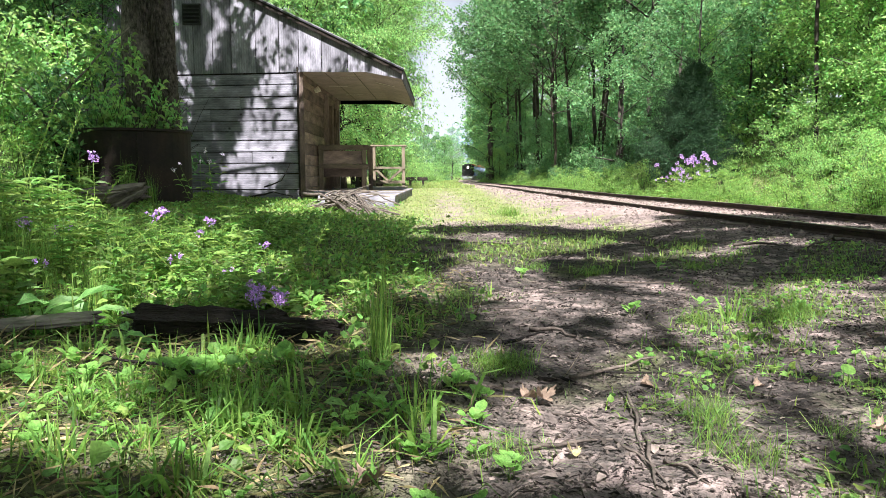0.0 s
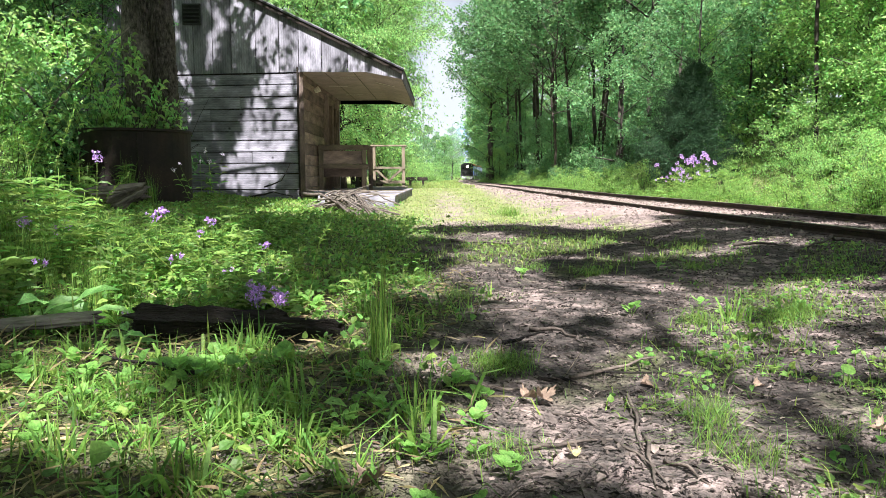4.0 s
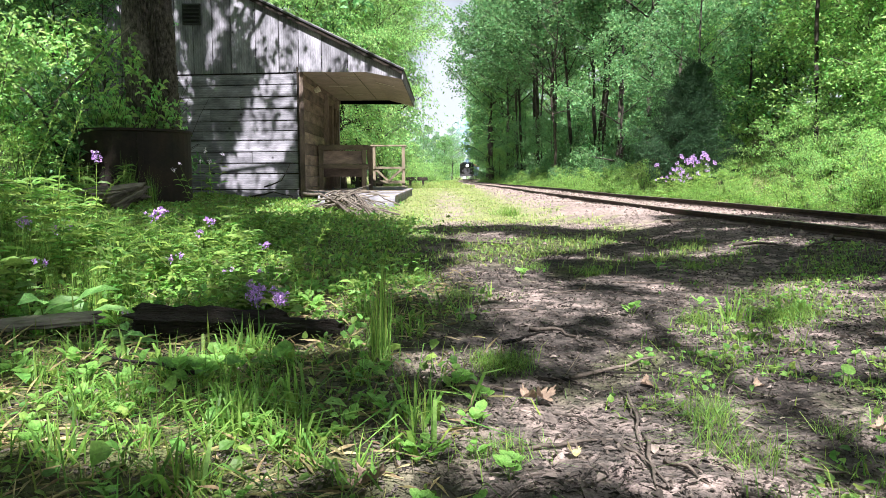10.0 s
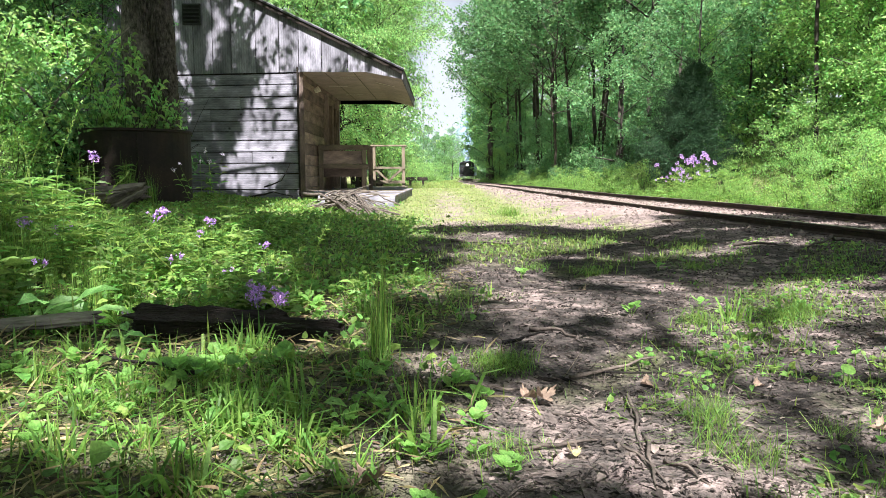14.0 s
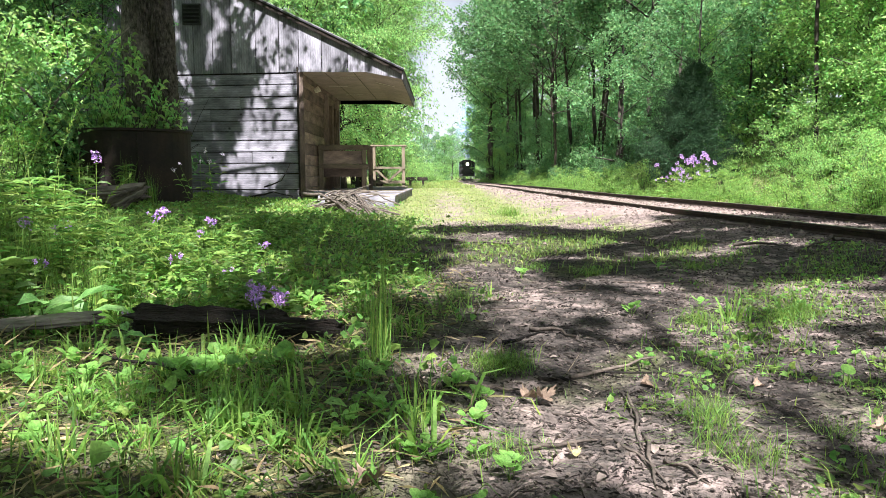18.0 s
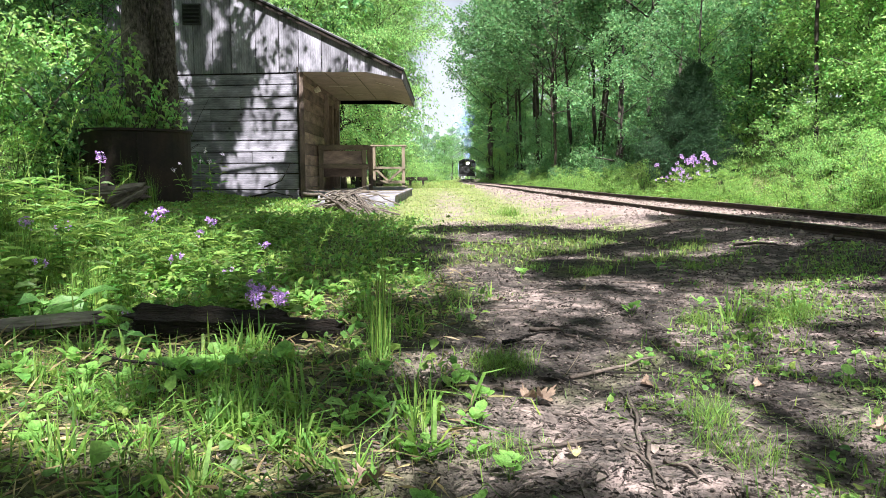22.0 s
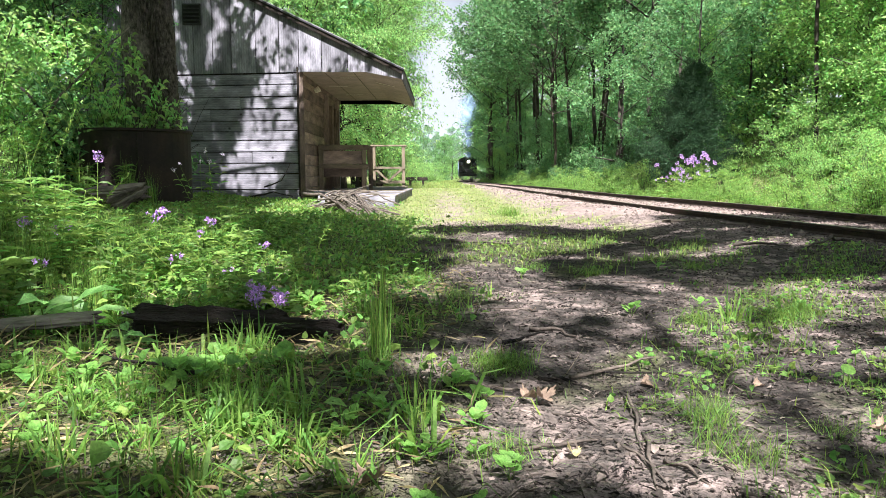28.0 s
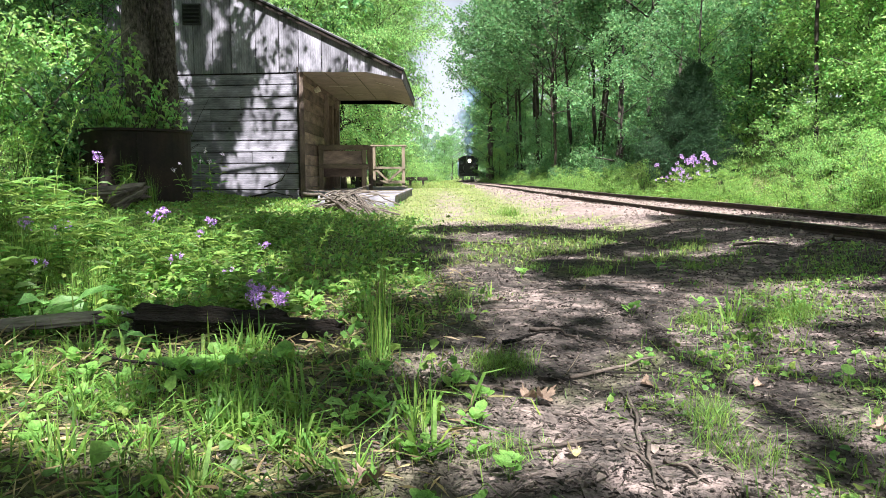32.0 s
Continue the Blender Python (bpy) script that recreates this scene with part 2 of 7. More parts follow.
def plank(name, length, width, thick, material, parent, m, label=""):
    """A sawn board along its own x, with bevelled, slightly wavering edges."""
    rng = random.Random(int(length * 1000) * 7 + int(width * 1000))
    key = (round(length, 2), round(width, 3), round(thick, 3), material.name)
    if key not in PLANKS:
        n = max(2, int(length / 0.35))
        vs, fs = [], []
        for i in range(n + 1):
            x = -length / 2 + length * i / n
            a, b = rng.uniform(-0.004, 0.004), rng.uniform(-0.004, 0.004)
            w, c = width / 2, 0.004
            for y, z in ((-w + c + a, -thick / 2), (w - c + b, -thick / 2), (w + b, -thick / 2 + c), (w + b, thick / 2 - c),
                         (w - c + b, thick / 2), (-w + c + a, thick / 2), (-w + a, thick / 2 - c), (-w + a, -thick / 2 + c)):
                vs.append((x, y, z))
        for i in range(n):
            for k in range(8):
                fs.append((i * 8 + k, i * 8 + (k + 1) % 8, i * 8 + 8 + (k + 1) % 8, i * 8 + 8 + k))
        for o in (0, n * 8):
            fs += [(o, o + 1, o + 2, o + 7), (o + 7, o + 2, o + 3, o + 6), (o + 6, o + 3, o + 4, o + 5)]
        me = mesh_of("plank", vs, fs, material)
        PLANKS[key] = me
    return part(name, PLANKS[key], material, parent, label, m)


def tube(points, radii, seg=7, wobble=0.0, rng=None):
    """Vertices and quads of a tapered tube along points."""
    pts = [Vector(p) for p in points]
    vs, fs = [], []
    for i, p in enumerate(pts):
        d = (pts[min(i + 1, len(pts) - 1)] - pts[max(i - 1, 0)]).normalized()
        q = d.to_track_quat("Z", "Y")
        for k in range(seg):
            a = 2 * math.pi * k / seg
            r = radii[i] * (1 + (rng.uniform(-wobble, wobble) if wobble else 0))
            vs.append(p + q @ Vector((math.cos(a) * r, math.sin(a) * r, 0)))
    for i in range(len(pts) - 1):
        for k in range(seg):
            fs.append((i * seg + k, i * seg + (k + 1) % seg, (i + 1) * seg + (k + 1) % seg, (i + 1) * seg + k))
    n = len(vs)
    vs.append(pts[0])
    vs.append(pts[-1])
    for k in range(0, seg):
        fs.append((n, (k + 1) % seg, k, k))
        o = (len(pts) - 1) * seg
        fs.append((n + 1, o + k, o + (k + 1) % seg, o + (k + 1) % seg))
    return vs, fs


class Soup:
    """Gathers tubes into one mesh of quads and triangles."""

    def __init__(self):
        self.v, self.f = [], []

    def add(self, vf):
        o = len(self.v)
        self.v += [tuple(p) for p in vf[0]]
        self.f += [[i + o for i in dict.fromkeys(f)] for f in vf[1]]
        return self

    def mesh(self, name, material, smooth=True):
        me = bpy.data.meshes.new(name)
        me.from_pydata(self.v, [], self.f)
        me.materials.append(material)
        me.polygons.foreach_set("use_smooth", np.full(len(me.polygons), smooth))
        return me


def leaf_mesh(name, centres, size, width, material, rng, up=0.35, ways=None, spread=0.35, fold=0.18, long_leaf=False):
    """Many small folded leaves at the centres: two faces each (six for long leaves)."""
    c = np.asarray(centres, float)
    n = len(c)
    d = rng.normal(size=(n, 3)) if ways is None else np.asarray(ways, float) + rng.normal(size=(n, 3)) * spread
    d /= np.linalg.norm(d, axis=1)[:, None] + 1e-9
    nrm = rng.normal(size=(n, 3))
    nrm[:, 2] = np.abs(nrm[:, 2]) + up * 3
    side = np.cross(d, nrm)
    side /= np.linalg.norm(side, axis=1)[:, None] + 1e-9
    nn = np.cross(side, d)
    s = (size * rng.uniform(0.6, 1.25, n))[:, None]
    w = s * width * 0.5
    if not long_leaf:
        v = np.stack([c, c + d * s * 0.45 - side * w + nn * s * fold, c + d * s - nn * s * 0.1, c + d * s * 0.45 + side * w + nn * s * fold], 1)
        f = np.array([[0, 3, 2], [0, 2, 1]])
        k = 4
    else:
        v = np.stack([c, c + d * s * 0.3 - side * w + nn * s * fold, c + d * s * 0.35 + nn * s * 0.02, c + d * s * 0.3 + side * w + nn * s * fold,
                      c + d * s * 0.68 - side * w * 0.75 + nn * s * (fold - 0.06), c + d * s * 0.7 - nn * s * 0.05,
                      c + d * s * 0.68 + side * w * 0.75 + nn * s * (fold - 0.06), c + d * s - nn * s * 0.22], 1)
        f = np.array([[0, 2, 1], [0, 3, 2], [1, 2, 5], [1, 5, 4], [2, 3, 6], [2, 6, 5], [4, 5, 7], [5, 6, 7]])
        k = 8
    faces = (np.arange(n)[:, None, None] * k + f[None]).reshape(-1, 3)
    return mesh_of(name, v.reshape(-1, 3), faces, material)


def blade_mesh(name, roots, height, width, material, rng, lean=0.35, droop=0.5):
    """Grass blades: a tapered strip of two quads each, bent over."""
    p = np.asarray(roots, float)
    n = len(p)
    a = rng.uniform(0, 2 * math.pi, n)
    h = (height * rng.uniform(0.45, 1.2, n))[:, None]
    out = np.stack([np.cos(a), np.sin(a), np.zeros(n)], 1)
    side = np.stack([-np.sin(a + rng.normal(size=n)), np.cos(a), np.zeros(n)], 1) * (width * rng.uniform(0.6, 1.3, n))[:, None] * 0.5
    l = np.abs(rng.normal(size=n))[:, None] * lean
    z = np.array([0, 0, 1.0])
    p1 = p + z * h * 0.55 + out * h * l * 0.4
    p2 = p + z * h * (1 - droop * np.clip(l, 0, 1)) + out * h * l * 1.1
    v = np.stack([p - side, p + side, p1 - side * 0.8, p1 + side * 0.8, p2], 1)
    f = np.array([[0, 1, 3], [0, 3, 2], [2, 3, 4]])
    faces = (np.arange(n)[:, None, None] * 5 + f[None]).reshape(-1, 3)
    return mesh_of(name, v.reshape(-1, 3), faces, material)


# ---------------------------------------------------------------- plan: track and ground
TRACK_Y = np.array([-60, -30, -3, 4.1, 5.7, 8.5, 11.5, 20, 40, 66, 83, 96, 109, 125, 150, 200, 300.0])
TRACK_X = np.array([8.6, 5.9, 3.62, 3.06, 2.93, 2.74, 2.6, 2.42, 2.28, 2.44, 2.85, 3.28, 3.86, 5.5, 9.0, 17.0, 40.0])


def spline(t, xs, ys):
    """Smooth curve through the knots (cubic Hermite)."""
    t = np.asarray(t, float)
    m = np.gradient(ys, xs)
    i = np.clip(np.searchsorted(xs, t) - 1, 0, len(xs) - 2)
    h = xs[i + 1] - xs[i]
    u = (t - xs[i]) / h
    return ((1 + 2 * u) * (1 - u) ** 2 * ys[i] + u * (1 - u) ** 2 * h * m[i] + u * u * (3 - 2 * u) * ys[i + 1] + u * u * (u - 1) * h * m[i + 1])


def track_x(y):
    return spline(y, TRACK_Y, TRACK_X)


def track_z(y):
    """Height of the rail tops."""
    return np.interp(y, [-50, 20, 66, 110, 300], [0.145, 0.145, -0.06, -0.12, -0.2])


def bumps(x, y, scale, seed=0.0):
    """Smooth rolling relief from a few sines."""
    return (np.sin(x * scale * 1.7 + 1.3 + seed) * np.cos(y * scale * 1.3 - 0.7 * seed) + 0.6 * np.sin(x * scale * 3.1 - y * scale * 2.3 + seed)
            + 0.4 * np.cos(x * scale * 5.3 + y * scale * 4.7 + 2 * seed)) / 2.0


def step(v, a, b):
    u = np.clip((v - a) / (b - a), 0, 1)
    return u * u * (3 - 2 * u)


def ground_z(x, y):
    x, y = np.asarray(x, float), np.asarray(y, float)
    tx, tz = track_x(np.clip(y, -60, 300)), track_z(y)
    off = x - tx
    low = np.interp(y, [20, 66, 110, 300], [0, -0.17, -0.25, -0.3])
    bed = (tz - 0.073) * (1 - step(np.abs(off), 0.75, 1.6))
    z = low * step(np.abs(off), 0.75, 1.6) + bed
    z = z + step(off, 1.3, 5.0) * 0.75 + step(off, 4.0, 16.0) * 3.0
    z = z + step(-x, 1.2, 4.0) * 0.12 * (1 - step(y, 11, 14)) + step(-x, 8.0, 30.0) * 1.5
    far = step(np.hypot(x, y), 150, 600)
    rough = (1 - 0.6 * np.exp(-(off / 1.0) ** 2))
    z = z + rough * (0.03 * bumps(x, y, 0.9) + 0.012 * bumps(x, y, 4.1, 2.0) + 0.009 * bumps(x, y, 13.0, 4.0) * (np.hypot(x, y) < 14) + 0.004 * bumps(x * 1.3, y, 37.0, 7.0) * (np.hypot(x, y) < 6))
    z = z - 0.05 * step(y, 7.5, 10) * (1 - step(y, 22, 26)) * step(-x, -0.6, 0.4) * (1 - step(-x, 3.0, 4.0))
    return z * (1 - far)


def green(x, y):
    """How thickly the ground is grown over, 0 to 1."""
    x, y = np.asarray(x, float), np.asarray(y, float)
    off = x - track_x(np.clip(y, -60, 300))
    left = 1 - step(x - (0.02 + 0.16 * bumps(x, y, 1.9) + 0.12 * bumps(x, y, 6.1, 3.0) - 0.05 * step(y, 2.2, 4.0)), -0.42, 0.3)
    bank = step(off, 0.95, 1.5)
    verge = np.exp(-((x - 0.72) / 0.5) ** 2) * step(y, 5.8, 6.8) * 0.95
    moss = 0.85 * step(bumps(x, y, 1.5, 8.0) + 0.6 * bumps(x, y, 5.3, 2.0), -0.25, 0.6) * (1 - step(off, -1.5, -1.0)) * step(y, 2.8, 4.0)
    verge = np.maximum(verge, moss) + 0.9 * step(y, 16, 30) * (off < -1.2)
    patch = 0.8 * step(bumps(x, y, 2.2, 1.0) + 0.5 * bumps(x, y, 7.0, 6.0), 0.25, 0.9) * (off < -0.9) * step(y, 1.1, 1.6)
    return np.clip(np.maximum.reduce([left, bank, verge, patch]), 0, 1)


def on_ground(x, y, dz=0.0):
    return float(ground_z(x, y)) + dz


def spread_axis(near, far, n):
    """Coordinates dense near zero and wide far off."""
    u = np.linspace(-1, 1, n)
    return np.sign(u) * (np.abs(u) * near + np.abs(u) ** 9 * far)


def build_ground():
    xs = spread_axis(9.0, 900, 260)
    ys = np.concatenate([np.linspace(-600, -20, 12), np.linspace(-15, 0.2, 24), 0.2 + np.linspace(0.02, 1, 230) ** 2 * 26, np.geomspace(27, 1800, 70)])
    X, Y = np.meshgrid(xs, ys)
    Z = ground_z(X, Y)
    v = np.stack([X, Y, Z], -1).reshape(-1, 3)
    nx, ny = len(xs), len(ys)
    i = (np.arange(ny - 1)[:, None] * nx + np.arange(nx - 1)[None]).ravel()
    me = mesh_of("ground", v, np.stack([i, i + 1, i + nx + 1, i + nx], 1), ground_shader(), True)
    at = me.attributes.new("grown", "FLOAT", "POINT")
    at.data.foreach_set("value", green(X, Y).ravel().astype(np.float32))
    # past the shade's edge: sunlit brightness put into paler soil and turf colours
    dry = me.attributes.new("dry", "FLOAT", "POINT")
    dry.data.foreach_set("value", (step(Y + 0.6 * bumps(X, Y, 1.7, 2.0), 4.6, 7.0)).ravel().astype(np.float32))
    tagged(new("ground", me), "bare trodden earth path with grass and moss", "ground", kind="structure")


def ground_shader():
    mt = bpy.data.materials.new("earth_and_moss")
    mt.use_nodes = True
    nt, nd = mt.node_tree, mt.node_tree.nodes
    ln = nt.links.new
    b = nd["Principled BSDF"]
    b.inputs["Roughness"].default_value = 0.95
    b.inputs["Specular IOR Level"].default_value = 0.15
    tc = nd.new("ShaderNodeTexCoord")
    ns = []
    for sc in (1.1, 13.0, 60.0):
        n = nd.new("ShaderNodeTexNoise")
        n.inputs["Scale"].default_value = sc
        n.inputs["Detail"].default_value = 6
        ln(tc.outputs["Object"], n.inputs[0])
        ns.append(n)
    soil = nd.new("ShaderNodeValToRGB")
    el = soil.color_ramp.elements
    el[0].position, el[1].position = 0.38, 0.67
    el[0].color, el[1].color = (0.015, 0.013, 0.012, 1), (0.4, 0.31, 0.285, 1)
    mid = el.new(0.5)
    mid.color = (0.078, 0.066, 0.06, 1)
    mixn = nd.new("ShaderNodeMath")
    mixn.operation = "MULTIPLY_ADD"
    mixn.inputs[1].default_value = 0.5
    ln(ns[1].outputs[0], mixn.inputs[0])
    half = nd.new("ShaderNodeMath")
    half.operation = "MULTIPLY"
    half.inputs[1].default_value = 0.5
    ln(ns[0].outputs[0], half.inputs[0])
    ln(half.outputs[0], mixn.inputs[2])
    ln(mixn.outputs[0], soil.inputs[0])
    moss = nd.new("ShaderNodeValToRGB")
    el = moss.color_ramp.elements
    el[0].position, el[1].position = 0.3, 0.7
    el[0].color, el[1].color = (0.026, 0.027, 0.014, 1), (0.105, 0.115, 0.05, 1)
    ln(ns[1].outputs[0], moss.inputs[0])
    turf = nd.new("ShaderNodeValToRGB")
    turf.color_ramp.elements[0].position, turf.color_ramp.elements[1].position = 0.3, 0.7
    turf.color_ramp.elements[0].color, turf.color_ramp.elements[1].color = (0.1, 0.12, 0.045, 1), (0.25, 0.27, 0.115, 1)
    ln(ns[1].outputs[0], turf.inputs[0])
    sward = nd.new("ShaderNodeMix")
    sward.data_type = "RGBA"
    ln(moss.outputs[0], sward.inputs[6])
    ln(turf.outputs[0], sward.inputs[7])
    at = nd.new("ShaderNodeAttribute")
    at.attribute_name = "grown"
    cut = nd.new("ShaderNodeMapRange")
    cut.inputs[1].default_value, cut.inputs[2].default_value = 0.35, 1.1
    ad = nd.new("ShaderNodeMath")
    ad.operation = "MULTIPLY_ADD"
    ad.inputs[1].default_value = 0.5
    ln(ns[1].outputs[0], ad.inputs[0])
    ln(at.outputs["Fac"], ad.inputs[2])
    ln(ad.outputs[0], cut.inputs[0])
    mx = nd.new("ShaderNodeMix")
    mx.data_type = "RGBA"
    ln(cut.outputs[0], mx.inputs[0])
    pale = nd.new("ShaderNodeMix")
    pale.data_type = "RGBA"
    lit_soil = nd.new("ShaderNodeValToRGB")
    lit_soil.color_ramp.elements[0].position, lit_soil.color_ramp.elements[1].position = 0.3, 0.65
    lit_soil.color_ramp.elements[0].color, lit_soil.color_ramp.elements[1].color = (0.125, 0.1, 0.092, 1), (0.33, 0.258, 0.238, 1)
    ln(mixn.outputs[0], lit_soil.inputs[0])
    # this attribute marks where the sunlit-toned soil and turf take over
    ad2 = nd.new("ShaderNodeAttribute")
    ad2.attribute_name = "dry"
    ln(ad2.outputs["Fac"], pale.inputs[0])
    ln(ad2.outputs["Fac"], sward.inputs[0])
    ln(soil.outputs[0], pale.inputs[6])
    ln(lit_soil.outputs[0], pale.inputs[7])
    ln(pale.outputs[2], mx.inputs[6])
    ln(sward.outputs[2], mx.inputs[7])
    ln(mx.outputs[2], b.inputs["Base Color"])
    bp = nd.new("ShaderNodeBump")
    bp.inputs["Strength"].default_value = 1.0
    bp.inputs["Distance"].default_value = 0.03
    ln(ns[2].outputs[0], bp.inputs["Height"])
    bp2 = nd.new("ShaderNodeBump")
    bp2.inputs["Strength"].default_value = 0.9
    bp2.inputs["Distance"].default_value = 0.07
    ln(ns[1].outputs[0], bp2.inputs["Height"])
    ln(bp.outputs[0], bp2.inputs["Normal"])
    ln(bp2.outputs[0], b.inputs["Normal"])
    return mt


build_ground()


# ---------------------------------------------------------------- railway track
def build_track():
    track = empty("railway_track", pose(0, 0, 0), "rusty narrow-gauge rails on weathered wooden ties", "track", kind="structure")
    y = np.concatenate([np.arange(-25, 30, 0.4), np.arange(30, 240, 2.0)])
    cx, cz = track_x(y), track_z(y)
    prof = [(-0.035, -0.064), (0.035, -0.064), (0.035, -0.059), (0.008, -0.05), (0.007, -0.024), (0.021, -0.018), (0.021, -0.004), (0.018, 0.0),
            (-0.018, 0.0), (-0.021, -0.004), (-0.021, -0.018), (-0.007, -0.024), (-0.008, -0.05), (-0.035, -0.059)]
    k = len(prof)
    for side in (-1, 1):
        lift = 0.008 * side - 0.008
        wob = 0.004 * np.sin(y * 0.8 + side)
        v = np.array([[(cx[i] + side * 0.487 + px, y[i], cz[i] + pz + lift + wob[i]) for px, pz in prof] for i in range(len(y))]).reshape(-1, 3)
        f = [(i * k + j, i * k + (j + 1) % k, (i + 1) * k + (j + 1) % k, (i + 1) * k + j) for i in range(len(y) - 1) for j in range(k)]
        me = mesh_of("rail", v, f, RAIL)
        me.materials.append(RAIL_TOP)
        idx = np.array([1 if j == 7 else 0 for i in range(len(y) - 1) for j in range(k)])
        me.polygons.foreach_set("material_index", idx)
        rail = part("rail", me, RAIL, track)
        for yy in np.arange(3.2, 40, 9.3):
            j = yy + side * 2.1
            part("joint_bar", boxed(0.02, 0.5, 0.032, 0.005), RAIL, rail, "", pose(float(track_x(j)) + side * 0.487 - side * 0.02 + 0.0, j, float(track_z(j)) - 0.034 + lift))
    rng = random.Random(4)
    meshes = []
    for i in range(4):
        bm = boxed(1.75, 0.19, 0.13, 0.012)
        for vv in bm.verts:
            vv.co += Vector((rng.uniform(-0.02, 0.02), rng.uniform(-0.008, 0.008), rng.uniform(-0.006, 0.006)))
        meshes.append(from_bm("tie", bm, TIE))
    yy, n = -8.0, 0
    while yy < 95 and n < 190:
        x = float(track_x(yy)) + rng.uniform(-0.05, 0.05)
        slope = (float(track_x(yy + 0.5)) - float(track_x(yy - 0.5)))
        part("tie", meshes[n % 4], TIE, track, "", pose(x, yy, float(track_z(yy)) - 0.141 + rng.uniform(-0.006, 0.004), 0, 0, math.degrees(-math.atan(slope)) + rng.uniform(-2, 2)))
        yy += 0.56 + rng.uniform(-0.04, 0.04)
        n += 1
    part("tie", meshes[1], TIE, track, "long weathered tie end beside the rail", pose(3.1, 5.62, 0.0, 0, 1.0, 3))
    # crushed stone and clinker between and beside the rails
    g = np.random.default_rng(5)
    n = 9000
    ys = 2.5 + g.random(n) ** 1.8 * 40
    xs = track_x(ys) + g.normal(size=n) * 0.62
    sz = g.uniform(0.006, 0.022, n) * (1 + ys / 40)
    base = np.array([[1, 0, 0], [-0.5, 0.87, 0], [-0.5, -0.87, 0], [0.1, 0.1, 0.8]])
    ang = g.uniform(0, 6.28, n)
    R = np.stack([np.stack([np.cos(ang), -np.sin(ang)], 1), np.stack([np.sin(ang), np.cos(ang)], 1)], 1)
    v = np.repeat(base[None], n, 0) * sz[:, None, None] * g.uniform(0.6, 1.3, (n, 4, 1))
    v[:, :, :2] = np.einsum("nij,nkj->nki", R, v[:, :, :2])
    v += np.stack([xs, ys, ground_z(xs, ys)], 1)[:, None]
    f = (np.arange(n)[:, None, None] * 4 + np.array([[0, 1, 3], [1, 2, 3], [2, 0, 3]])[None]).reshape(-1, 3)
    tagged(new("ballast", mesh_of("ballast", v.reshape(-1, 3), f, STONE)), "pinkish grey crushed stone between rusty rails", "gravel", kind="stuff")


build_track()


# ---------------------------------------------------------------- shed
SHED_X, SHED_Y, SHED_BACK = -2.79, 13.8, 19.06
SHED_W = 4.38
RIDGE_X, RIDGE_Z = SHED_X - SHED_W / 2, 4.68
EAVE_X, EAVE_Z = -0.785, 2.58
PITCH = math.degrees(math.atan((RIDGE_Z - EAVE_Z) / (EAVE_X - RIDGE_X)))


